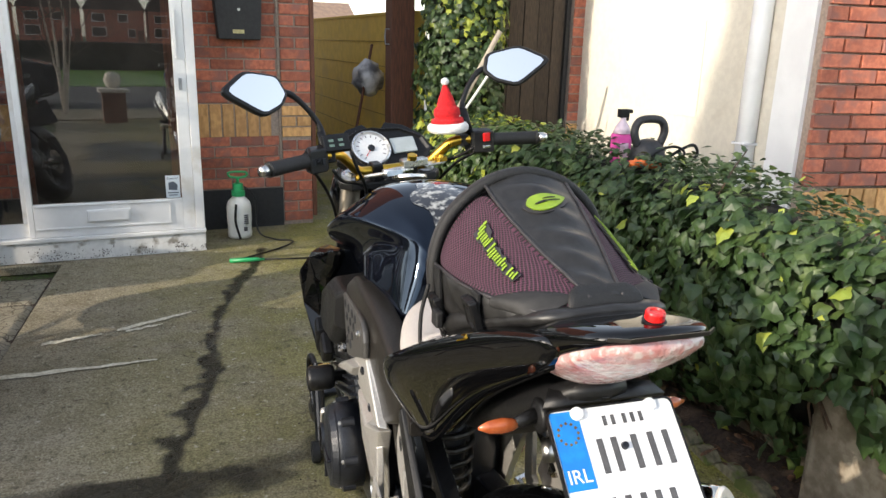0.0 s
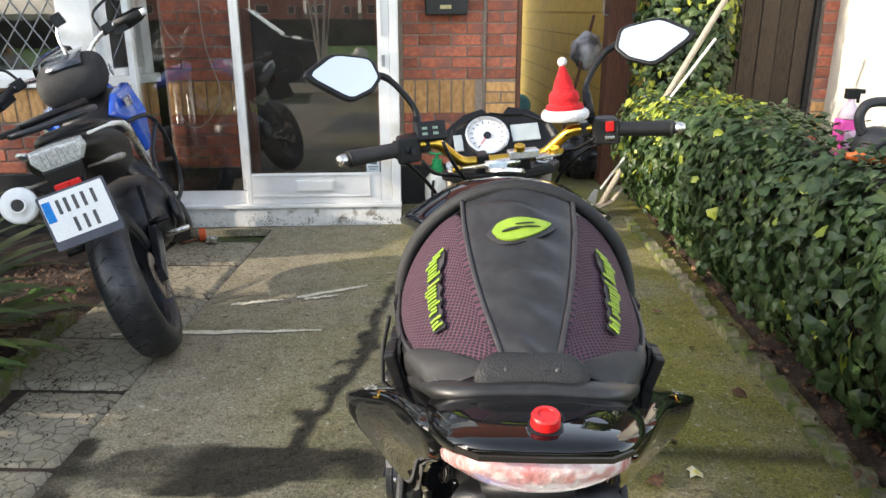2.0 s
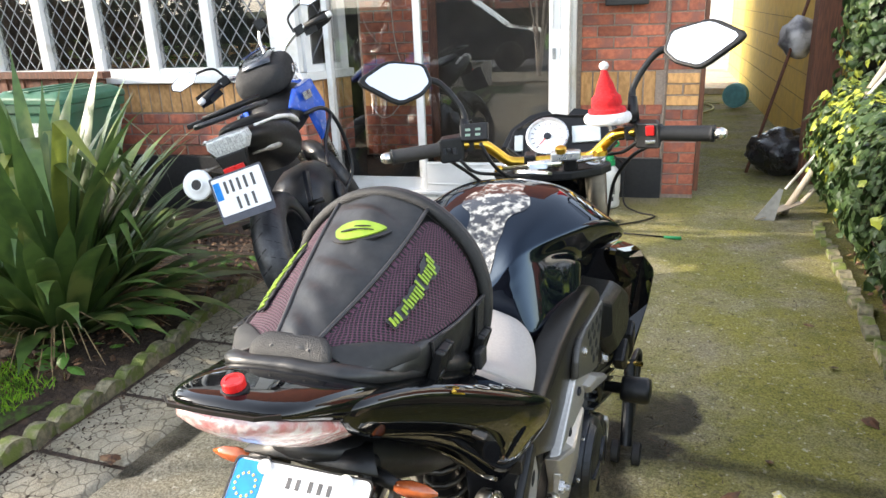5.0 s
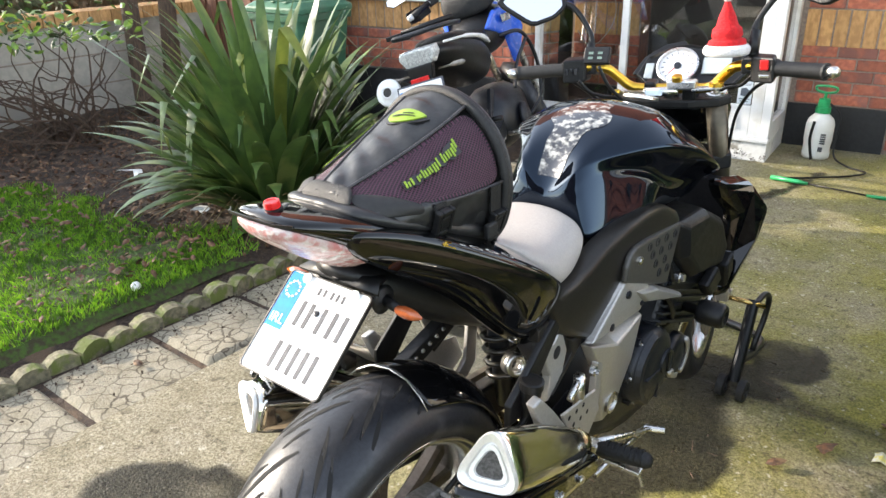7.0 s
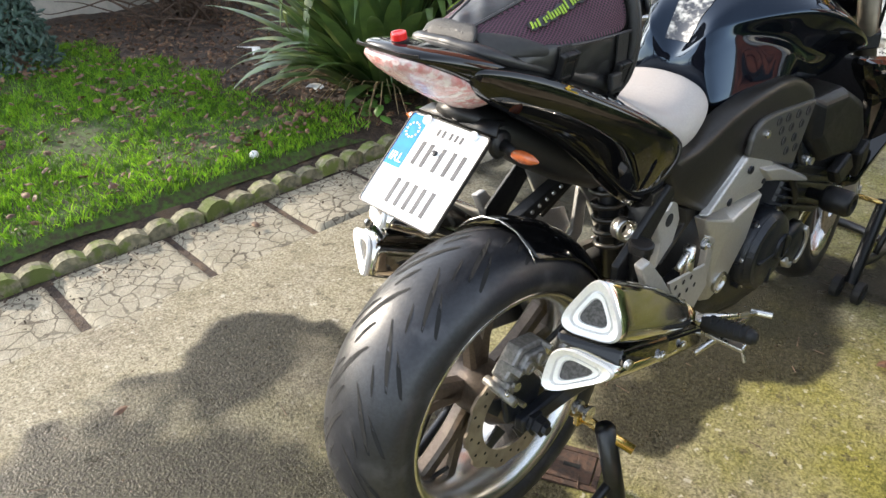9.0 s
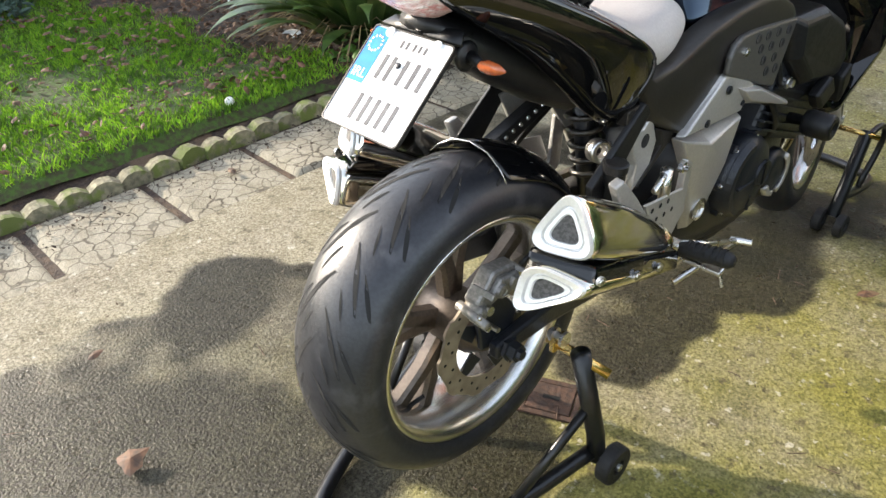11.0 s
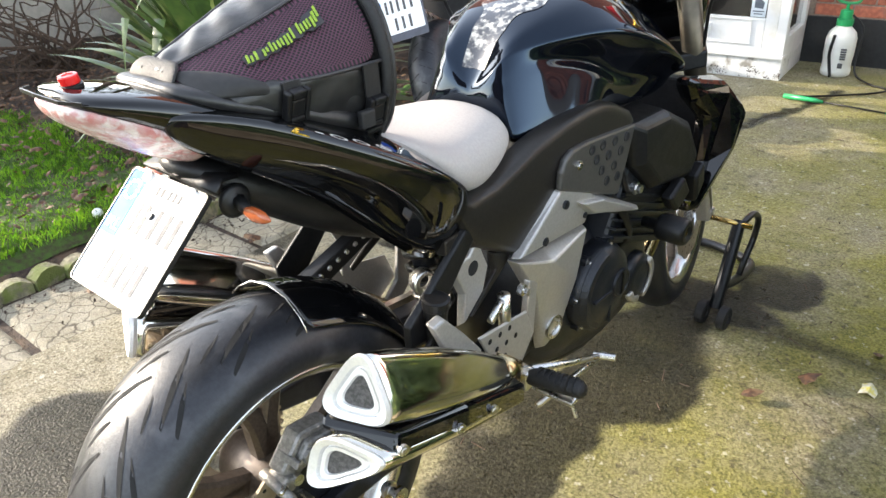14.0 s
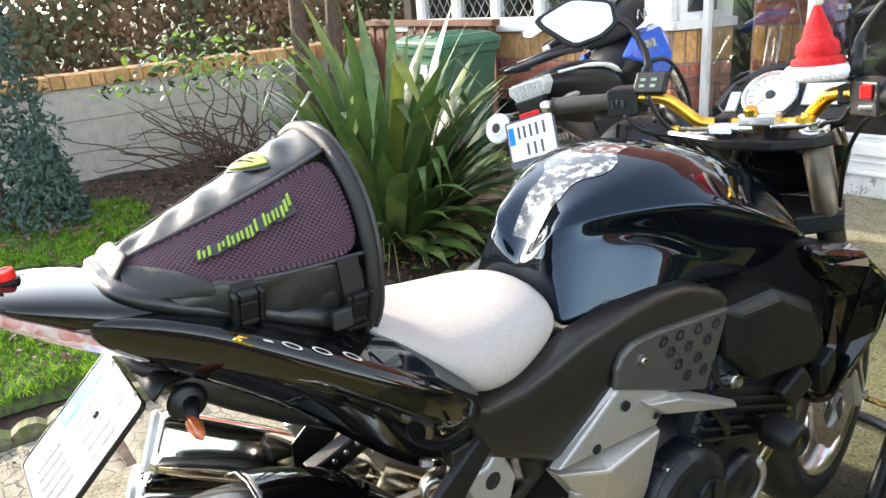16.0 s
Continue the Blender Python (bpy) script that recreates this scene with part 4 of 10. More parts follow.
# tank with an overhanging shoulder crease
TANK = [  # half rings from the lower edge to the middle: foot, knee low, knee ridge, recess, shoulder, deck edge, middle
    [(0.055, 0.188, 0.835), (0.098, 0.164, 0.836), (0.070, 0.178, 0.905), (0.061, 0.184, 0.930), (0.053, 0.192, 0.948), (0.042, 0.203, 0.950), (0.0, 0.212, 0.930)],
    [(0.080, 0.204, 0.832), (0.118, 0.188, 0.840), (0.089, 0.201, 0.925), (0.079, 0.205, 0.953), (0.068, 0.210, 0.978), (0.056, 0.222, 0.992), (0.0, 0.248, 1.000)],
    [(0.092, 0.254, 0.826), (0.130, 0.240, 0.848), (0.106, 0.252, 0.944), (0.101, 0.255, 0.966), (0.101, 0.258, 0.986), (0.082, 0.270, 1.016), (0.0, 0.298, 1.037)],
    [(0.105, 0.312, 0.825), (0.146, 0.302, 0.857), (0.120, 0.318, 0.938), (0.104, 0.316, 0.954), (0.150, 0.314, 0.996), (0.100, 0.330, 1.035), (0.0, 0.350, 1.060)],
    [(0.112, 0.372, 0.820), (0.162, 0.358, 0.864), (0.154, 0.380, 0.918), (0.124, 0.380, 0.938), (0.188, 0.378, 0.998), (0.108, 0.392, 1.048), (0.0, 0.402, 1.069)],
    [(0.118, 0.440, 0.810), (0.138, 0.430, 0.846), (0.144, 0.438, 0.878), (0.132, 0.440, 0.908), (0.209, 0.440, 0.980), (0.104, 0.455, 1.048), (0.0, 0.462, 1.061)],
    [(0.118, 0.520, 0.800), (0.132, 0.520, 0.830), (0.136, 0.520, 0.856), (0.138, 0.520, 0.886), (0.216, 0.520, 0.943), (0.100, 0.530, 1.024), (0.0, 0.540, 1.041)],
    [(0.115, 0.620, 0.790), (0.130, 0.620, 0.815), (0.136, 0.620, 0.838), (0.144, 0.620, 0.862), (0.203, 0.620, 0.896), (0.102, 0.625, 0.986), (0.0, 0.630, 1.010)],
    [(0.100, 0.710, 0.790), (0.118, 0.710, 0.808), (0.126, 0.710, 0.822), (0.134, 0.710, 0.834), (0.170, 0.710, 0.852), (0.096, 0.710, 0.942), (0.0, 0.710, 0.976)],
    [(0.080, 0.790, 0.790), (0.090, 0.790, 0.800), (0.097, 0.790, 0.808), (0.102, 0.790, 0.816), (0.112, 0.790, 0.828), (0.070, 0.790, 0.900), (0.0, 0.790, 0.930)],
]


def sharpen(ob, halves, weights):
    """Keep the long edges through the numbered points of the half rings crisp."""
    at = {}
    for h in halves:
        for k, wt in weights.items():
            for sd in (1, -1):
                at[(round(sd * h[k][0], 4), round(h[k][1], 4), round(h[k][2], 4))] = (k, wt)
    me = ob.data
    key = [at.get(tuple(round(c, 4) for c in v.co)) for v in me.vertices]
    vals = [key[e.vertices[0]][1] if key[e.vertices[0]] and key[e.vertices[0]] == key[e.vertices[1]] else 0.0 for e in me.edges]
    me.attributes.new("crease_edge", "FLOAT", "EDGE").data.foreach_set("value", vals)
    return ob


tank = part("fuel_tank", loft([h + [(-x, y, z) for x, y, z in h[::-1] if x > 1e-6] for h in TANK]), TANKPAINT, bike, "gloss black fuel tank with a sharp shoulder crease", sub=3)
sharpen(tank, TANK, {1: 0.7, 2: 0.45, 3: 0.3, 4: 0.75, 5: 0.35})
cap_c, cap_n = Vector((0, 0.60, 1.032)), Vector((0, 0.28, 1)).normalized()
part("filler_cap", lathe([(0.0, 0.042), (0.006, 0.042), (0.008, 0.036), (0.008, 0.012), (0.011, 0.01)], cap_c, cap_n, 28), ALU, tank, "metal filler cap", smooth=False)
# patterned pad stuck on the tank's rear face
PAD = mat("patterned clear tank pad", (0.40, 0.40, 0.375), (0.02, 0.021, 0.024), 85, 0.18, coat=0.8, c3=(0.012, 0.012, 0.015), scale3=60, amount3=0.7)
pad_pts = [(0.214, 0.935, 0.030), (0.235, 0.985, 0.030), (0.250, 1.006, 0.034), (0.268, 1.022, 0.034), (0.285, 1.032, 0.040), (0.305, 1.044, 0.062), (0.325, 1.052, 0.066), (0.345, 1.060, 0.060), (0.365, 1.066, 0.042), (0.395, 1.072, 0.040)]
hug_to(part("tank_pad", loft([[(x, y, z + 0.004 - abs(x) * 0.10) for x in (-w, -w * 0.75, -w * 0.5, -w * 0.25, 0, w * 0.25, w * 0.5, w * 0.75, w)] for y, z, w in curve_pts(pad_pts, 4)], closed=False), PAD, tank, "silvery patterned tank pad", smooth=True), tank, 0.0012)

# seat
part("seat", body([
    (-0.150, [(0.06, 0.930), (0.098, 0.936), (0.104, 0.948), (0.084, 0.957), (0.04, 0.957), (0.0, 0.955)]),
    (-0.10, [(0.09, 0.895), (0.128, 0.903), (0.134, 0.920), (0.112, 0.932), (0.05, 0.930), (0.0, 0.926)]),
    (-0.05, [(0.10, 0.850), (0.150, 0.858), (0.158, 0.882), (0.134, 0.904), (0.06, 0.907), (0.0, 0.903)]),
    (-0.01, [(0.10, 0.805), (0.152, 0.814), (0.161, 0.855), (0.138, 0.890), (0.06, 0.896), (0.0, 0.893)]),
    (0.04, [(0.10, 0.790), (0.146, 0.798), (0.156, 0.846), (0.134, 0.884), (0.06, 0.892), (0.0, 0.890)]),
    (0.09, [(0.10, 0.796), (0.140, 0.804), (0.148, 0.846), (0.124, 0.884), (0.06, 0.894), (0.0, 0.895)]),
    (0.145, [(0.08, 0.815), (0.126, 0.824), (0.132, 0.852), (0.110, 0.882), (0.05, 0.896), (0.0, 0.898)]),
    (0.195, [(0.05, 0.835), (0.096, 0.842), (0.100, 0.856), (0.080, 0.876), (0.04, 0.888), (0.0, 0.890)]),
]), SEATMAT, bike, "pale grey fabric rider seat", sub=2)

# tail: top deck, side cowls, lamp
tail = part("tail_unit", body([
    (-0.503, [(0.0, 1.058), (0.045, 1.060), (0.060, 1.066), (0.052, 1.076), (0.0, 1.079)]),
    (-0.46, [(0.0, 1.030), (0.06, 1.035), (0.084, 1.055), (0.070, 1.070), (0.0, 1.074)]),
    (-0.41, [(0.0, 0.995), (0.075, 1.0), (0.098, 1.040), (0.080, 1.060), (0.0, 1.064)]),
    (-0.33, [(0.0, 0.945), (0.08, 0.95), (0.105, 1.012), (0.09, 1.030), (0.0, 1.036)]),
    (-0.22, [(0.0, 0.895), (0.08, 0.90), (0.11, 0.965), (0.10, 0.985), (0.0, 0.995)]),
    (-0.10, [(0.0, 0.83), (0.08, 0.84), (0.105, 0.90), (0.095, 0.92), (0.0, 0.93)]),
]), GLOSS, bike, "gloss black pointed tail unit", sub=2)
COWL = [
    (-0.425, [(0.05, 1.046), (0.088, 1.044), (0.094, 1.034), (0.086, 1.022), (0.05, 1.015)]),
    (-0.40, [(0.05, 1.046), (0.098, 1.041), (0.106, 1.018), (0.088, 0.993), (0.05, 0.99)]),
    (-0.33, [(0.06, 1.034), (0.116, 1.024), (0.131, 0.985), (0.098, 0.945), (0.05, 0.945)]),
    (-0.24, [(0.07, 1.004), (0.164, 0.976), (0.182, 0.938), (0.115, 0.878), (0.05, 0.885)]),
    (-0.16, [(0.09, 0.962), (0.208, 0.930), (0.218, 0.898), (0.128, 0.790), (0.05, 0.81)]),
    (-0.09, [(0.10, 0.925), (0.206, 0.886), (0.214, 0.852), (0.130, 0.725), (0.05, 0.75)]),
    (-0.03, [(0.11, 0.875), (0.178, 0.842), (0.184, 0.808), (0.125, 0.708), (0.05, 0.73)]),
    (0.01, [(0.11, 0.83), (0.145, 0.806), (0.150, 0.785), (0.115, 0.712), (0.06, 0.73)]),
]
COWL = [(y, [h[0], (h[2][0] - 0.003, h[1][1] - 0.004), (h[2][0] - 0.008, h[2][1] - 0.006), h[3], h[4]]) for y, h in COWL]
cowls = both("side_cowl", lambda: loft([[(x, y, z) for x, z in h] for y, h in COWL]), GLOSS, tail, "gloss black flared side cowl", sub=2)
for c in cowls:
    sharpen(c, [[(x, y, z) for x, z in h] for y, h in COWL], {0: 0.5, 1: 0.9, 2: 0.25, 3: 0.7})
lamp = part("tail_lamp", body([
    (-0.508, [(0.0, 1.046), (0.030, 1.048), (0.050, 1.0575), (0.049, 1.066), (0.0, 1.068)]),
    (-0.475, [(0.0, 1.018), (0.036, 1.022), (0.064, 1.042), (0.064, 1.054), (0.0, 1.06)]),
    (-0.43, [(0.0, 0.984), (0.038, 0.990), (0.077, 1.016), (0.078, 1.028), (0.0, 1.03)]),
    (-0.385, [(0.0, 0.957), (0.034, 0.962), (0.078, 0.992), (0.080, 0.998), (0.0, 1.0)]),
    (-0.355, [(0.0, 0.950), (0.03, 0.953), (0.070, 0.970), (0.072, 0.974), (0.0, 0.98)]),
]), LENS, tail, "wide clear tail lamp with pale red reflectors", sub=2)
me = lamp.data  # crisp lens outline
me.attributes.new("crease_edge", "FLOAT", "EDGE").data.foreach_set("value", [0.75 if abs(me.vertices[e.vertices[0]].co.y - me.vertices[e.vertices[1]].co.y) > 0.01 and abs(me.vertices[e.vertices[0]].co.x) > 0.044 else 0.0 for e in me.edges])
part("lamp_lip", loft([[(x, y - 0.004, z + dz) for dz in (0.0, 0.004)] for x, y, z in [(-0.062, -0.490, 1.066), (-0.045, -0.505, 1.069), (0, -0.509, 1.071), (0.045, -0.505, 1.069), (0.062, -0.490, 1.066)]], closed=False), SPAR, lamp, "thin grey upper edge", solid=0.002)
knob = part("red_button", lathe([(0.006, 0.0095), (0.008, 0.0108), (0.015, 0.0106), (0.0165, 0.0098), (0.0168, 0.0065), (0.0155, 0.006), (0.0155, 0.001)], (0.002, -0.474, 1.0700), (0, -0.12, 1), 28), RED, tail, "round red plastic button", smooth=False)
part("button_base", lathe([(0.0, 0.013), (0.007, 0.013), (0.008, 0.0105), (0.008, 0.0)], (0.002, -0.474, 1.0690), (0, -0.12, 1), 28), SATIN, knob)
# plain shapes in place of the model name on the cowls
for s, cowl in zip((1, -1), cowls):
    for k, (y, z, x) in enumerate(((-0.296, 0.999, 0.145), (-0.272, 0.989, 0.152), (-0.250, 0.979, 0.160), (-0.222, 0.964, 0.167), (-0.192, 0.946, 0.172))):
        u = Vector((0.012 * s, 0.028, -0.014)).normalized()
        v = Vector((s * 0.75, 0.0, -0.55)).normalized()
        o = Vector((s * x, y, z))
        if k == 0:
            rows = [[o + u * (a * 0.011) + v * w for w in (b - 0.0022, b, b + 0.0022)] for a, b in ((-1, -0.0045), (-0.9, -0.0045), (0, -0.0045), (0.85, -0.0045))] + [[o + u * (a * 0.011) + v * w for w in (b - 0.0022, b, b + 0.0022)] for a, b in ((-0.2, 0.0005), (-0.9, 0.005), (0, 0.005), (1, 0.005))]
        elif k == 1:
            rows = [[o + u * a + v * w for w in (-0.0022, 0.0, 0.0022)] for a in (-0.005, 0.0, 0.005)]
        else:
            rows = [[o + u * (math.cos(a) * r * 1.6) + v * (math.sin(a) * r) for r in (0.0048, 0.0058, 0.0068)] for a in (2 * math.pi * q / 20 for q in range(21))]
        hug_to(part("marking", loft(rows, closed=False), GOLD if k == 0 else PRINT, cowl), cowl, 0.0016)

# undertray, plate and indicators
tray = part("undertray", body([
    (-0.40, [(0.0, 0.945), (0.05, 0.948), (0.055, 0.972), (0.0, 0.98)]),
    (-0.30, [(0.0, 0.86), (0.065, 0.865), (0.07, 0.93), (0.0, 0.95)]),
    (-0.16, [(0.0, 0.76), (0.075, 0.77), (0.085, 0.86), (0.0, 0.88)]),
    (0.02, [(0.0, 0.68), (0.08, 0.69), (0.10, 0.80), (0.0, 0.82)]),
]), SATIN, bike, "black plastic undertray", sub=1)
PL = Matrix.Translation((0.008, -0.4495, 0.8805)) @ Matrix(((1, 0, 0, 0), (0, 0.733, -0.680, 0), (0, 0.680, 0.733, 0), (0, 0, 0, 1)))  # plate: x across, y up its face, z its normal


def rounded(w, h, r, n=5):
    pts = []
    for cx, cy, a0 in ((w - r, h - r, 0), (-w + r, h - r, 90), (-w + r, -h + r, 180), (w - r, -h + r, 270)):
        pts += [(cx + r * math.cos(radians(a0 + 90 * k / n)), cy + r * math.sin(radians(a0 + 90 * k / n))) for k in range(n + 1)]
    return pts


plate = part("number_plate", prism(rounded(0.083, 0.081, 0.008), "xy", -0.002, 0.002), PLATE_W, tray, "white number plate with a blue band", m=PL)
part("plate_rim", loft([[(x * f, y * f, z) for x, y in rounded(0.0835, 0.0815, 0.008)] for f, z in ((1.0, -0.003), (1.0, 0.0035), (0.975, 0.0035), (0.975, 0.002))], caps=False), SATIN, plate, "thin dark rim", m=PL)
part("blue_band", boxes(((-0.080, -0.012, 0.0021), (-0.044, 0.078, 0.0026))), EUBLUE, plate, "blue band", m=PL)
for row, y, w, h, xs in ((0, 0.062, 0.005, 0.012, (-0.012, -0.001, 0.014, 0.025, 0.036)), (1, 0.022, 0.008, 0.040, (-0.026, -0.008, 0.018, 0.040, 0.060)), (2, -0.045, 0.008, 0.042, (-0.030, -0.011, 0.008, 0.027, 0.046))):
    for x in xs:
        part("print_bar", boxes(((x - w / 2, y - h / 2, 0.0021), (x + w / 2, y + h / 2, 0.0025))), PLATE_K, plate, m=PL)
cu = bpy.data.curves.new("country_code", "FONT")
cu.body, cu.size, cu.align_x, cu.extrude = "IRL", 0.022, "CENTER", 0.0002
code = finish(new("country_code", cu), PLATE_W)
code.matrix_basis = PL @ pose(-0.062, -0.004, 0.0029)
attach(code, plate)
for k in range(12):
    a = radians(30 * k)
    part("star", boxes(((-0.0015, -0.0015, 0.0027), (0.0015, 0.0015, 0.003))), BRASS, plate, m=PL @ pose(-0.062 + 0.0125 * math.cos(a), 0.052 + 0.0125 * math.sin(a), 0, 0, 0, 45))
for x in (-0.045, 0.052):
    part("plate_screw", lathe([(0.002, 0.0085), (0.006, 0.0075), (0.0065, 0.0)], (x, 0.074, 0), (0, 0, 1), 16), PLATE_W, plate, "white screw cap", m=PL)
part("plate_bolt", lathe([(0.002, 0.005), (0.006, 0.004), (0.0065, 0.0)], (0.004, 0.030, 0), (0, 0, 1), 12), ENGINE, plate, "dark centre bolt", m=PL)
part("plate_bracket", loft([[(x * w + 0.008, y, z) for x in (-1, -0.5, 0, 0.5, 1)] for w, y, z in ((0.05, -0.33, 0.935), (0.07, -0.365, 0.945), (0.082, -0.382, 0.936))], closed=False), SATIN, tray, "black plate bracket", solid=0.006, smooth=True)
part("plate_light", lathe([(-0.004, 0.018), (0.002, 0.016), (0.005, 0.009), (0.006, 0.0)], (0.008, -0.372, 0.950), (0, -0.6, 0.8), 20), SATIN, tray, "small oval plate light")


def indicator():
    bm = bmesh.new()
    rings = []
    for x, h in ((0.088, 0.004), (0.098, 0.0085), (0.112, 0.0105), (0.130, 0.008), (0.143, 0.002)):
        rings.append([(x, -0.350 + 0.010 * math.cos(a) * h / 0.0125 - 0.05 * (x - 0.1), 0.902 + h * math.sin(a) + 0.05 * (x - 0.1)) for a in (2 * math.pi * k / 12 for k in range(12))])
    return loft(rings, bm)


for lens_part in both("indicator", indicator, AMBER, tray, "amber leaf shaped indicator", smooth=True):
    s = 1 if lens_part.name == "indicator" else -1
    part("stalk", tube([(s * 0.05, -0.335, 0.905), (s * 0.095, -0.348, 0.902)], [0.011, 0.007]), SATIN, lens_part, "black rubber stalk", smooth=True)
    part("stalk_disc", lathe([(0, 0.0), (0.001, 0.020), (0.008, 0.023), (0.012, 0.017), (0.012, 0.0)], (s * 0.052, -0.342, 0.905), (s, 0, 0), 20), SATIN, lens_part, smooth=True)

# frame spars, side panels, silver brackets
SPAR_TOP = [(-0.06, 0.835), (-0.01, 0.806), (0.06, 0.806), (0.11, 0.820), (0.17, 0.842), (0.25, 0.862), (0.32, 0.872), (0.37, 0.870), (0.41, 0.856), (0.47, 0.826)]
SPAR_LOW = [(0.50, 0.792), (0.46, 0.745), (0.34, 0.70), (0.22, 0.70), (0.12, 0.655), (0.0, 0.72)]


def spar():
    outline = SPAR_TOP + SPAR_LOW
    rings = []
    for inset, out in ((0.0, -0.05), (0.0, -0.012), (0.006, -0.003), (0.016, 0.0)):
        rings.append([(0.165 + 0.026 * smooth01(0.0, 0.40, y) + out, y + (0.20 - y) * inset * 4.0 * (abs(y - 0.20) > 0.1), z + (inset if z < 0.76 else -inset)) for y, z in outline])
    return loft(rings)


both("frame_spar", spar, SPAR, bike, "dark satin frame spar", bevel=0.003, smooth=True)
panels = both("dimpled_panel", lambda: prism([(0.213, 0.750), (0.216, 0.782), (0.227, 0.804), (0.250, 0.815), (0.30, 0.816), (0.474, 0.802), (0.452, 0.74), (0.425, 0.668), (0.36, 0.690)], "yz", 0.182, 0.197), PANEL, bike, "grey satin side panel with round dimples", bevel=0.005)
for s, p in zip((1, -1), panels):
    for y, z in ((0.312, 0.796), (0.350, 0.794), (0.394, 0.790), (0.438, 0.785), (0.330, 0.772), (0.372, 0.768), (0.418, 0.763), (0.350, 0.744), (0.396, 0.739), (0.372, 0.716), (0.412, 0.712)):
        part("dimple", lathe([(0.0, 0.0105), (0.0016, 0.0098), (0.0006, 0.0080), (0.0004, 0.0)], (s * 0.1968, y, z), (s, 0, 0), 12), ENGINE, p, smooth=True)
    bolt((s * 0.197, 0.266, 0.782), (s, 0, 0), p, 0.0085)

for s in (1, -1):
    b1 = part("frame_bracket", loft([[(s * x, y, z) for (y, z), x in zip(poly, xs)] for poly, xs in [
        ([(0.218, 0.752), (0.305, 0.728), (0.345, 0.700), (0.318, 0.642), (0.098, 0.655)], [0.172, 0.172, 0.172, 0.168, 0.162]),
        ([(0.222, 0.746), (0.300, 0.724), (0.335, 0.698), (0.312, 0.648), (0.106, 0.659)], [0.192, 0.196, 0.196, 0.190, 0.184])]]), SILVER, bike, "satin silver angular frame bracket", bevel=0.004)
    part("horn", loft([[(s * x, y, z) for (y, z), x in zip(poly, xs)] for poly, xs in [
        ([(0.262, 0.716), (0.345, 0.700), (0.503, 0.618), (0.500, 0.606), (0.318, 0.658)], [0.175, 0.175, 0.196, 0.19, 0.175]),
        ([(0.272, 0.706), (0.345, 0.688), (0.497, 0.614), (0.494, 0.609), (0.320, 0.670)], [0.208, 0.212, 0.208, 0.208, 0.206])]]), SILVER, b1, "pointed silver horn", bevel=0.003)
    part("lower_arm", loft([[(s * x, y, z) for (y, z), x in zip(poly, xs)] for poly, xs in [
        ([(0.098, 0.654), (0.20, 0.634), (0.33, 0.640), (0.315, 0.53), (0.288, 0.400), (0.225, 0.380), (0.196, 0.47), (0.162, 0.56)], [0.155, 0.16, 0.165, 0.16, 0.14, 0.135, 0.14, 0.15]),
        ([(0.106, 0.650), (0.20, 0.617), (0.322, 0.632), (0.302, 0.53), (0.278, 0.410), (0.232, 0.392), (0.204, 0.475), (0.172, 0.560)], [0.182, 0.196, 0.19, 0.184, 0.162, 0.158, 0.166, 0.176])]]), SILVER, b1, "folded silver lower arm", bevel=0.004)
    for y, z, x in ((0.234, 0.716, 0.193), (0.178, 0.664, 0.187), (0.305, 0.668, 0.190)):
        bolt((s * x, y, z), (s, 0, 0), b1, 0.0085 if z != 0.668 else 0.006, ENGINE)
    part("pivot_ring", lathe([(0.0, 0.026), (0.008, 0.026), (0.009, 0.019), (0.004, 0.017), (0.004, 0.0)], (s * 0.162, 0.250, 0.435), (s, 0, 0), 24), ALU, b1, "swingarm pivot ring")

# engine
part("crankcase", body([
    (0.20, [(0.0, 0.30), (0.10, 0.31), (0.13, 0.36), (0.13, 0.52), (0.10, 0.58), (0.0, 0.60)]),
    (0.30, [(0.0, 0.265), (0.13, 0.28), (0.17, 0.34), (0.17, 0.54), (0.12, 0.62), (0.0, 0.64)]),
    (0.48, [(0.0, 0.25), (0.14, 0.265), (0.18, 0.32), (0.18, 0.50), (0.13, 0.60), (0.0, 0.64)]),
    (0.66, [(0.0, 0.26), (0.12, 0.275), (0.16, 0.34), (0.16, 0.46), (0.13, 0.52), (0.0, 0.54)]),
    (0.72, [(0.0, 0.30), (0.09, 0.31), (0.12, 0.36), (0.12, 0.44), (0.09, 0.48), (0.0, 0.50)]),
]), ENGINE, bike, "black engine casing", sub=1)
cylblock = part("cylinder_block", loft([[(x, y, z) for x, y, z in ((-w, y0, z0), (w, y0, z0), (w, y1, z1), (-w, y1, z1))] for w, y0, z0, y1, z1 in ((0.175, 0.42, 0.55, 0.68, 0.45), (0.185, 0.46, 0.66, 0.74, 0.56), (0.175, 0.50, 0.76, 0.77, 0.68))]), ENGINE, bike, "black finned cylinder block", bevel=0.01)
for k in range(7):
    f = k / 7
    y0, z0, y1, z1 = 0.425 + 0.05 * f, 0.565 + 0.12 * f, 0.685 + 0.06 * f, 0.465 + 0.12 * f
    part("fin", loft([[(x, y + dy, z + dz) for x, y, z in ((-0.192, y0, z0), (0.192, y0, z0), (0.192, y1, z1), (-0.192, y1, z1))] for dy, dz in ((0, 0), (0.002, 0.005))]), ENGINE, cylblock)
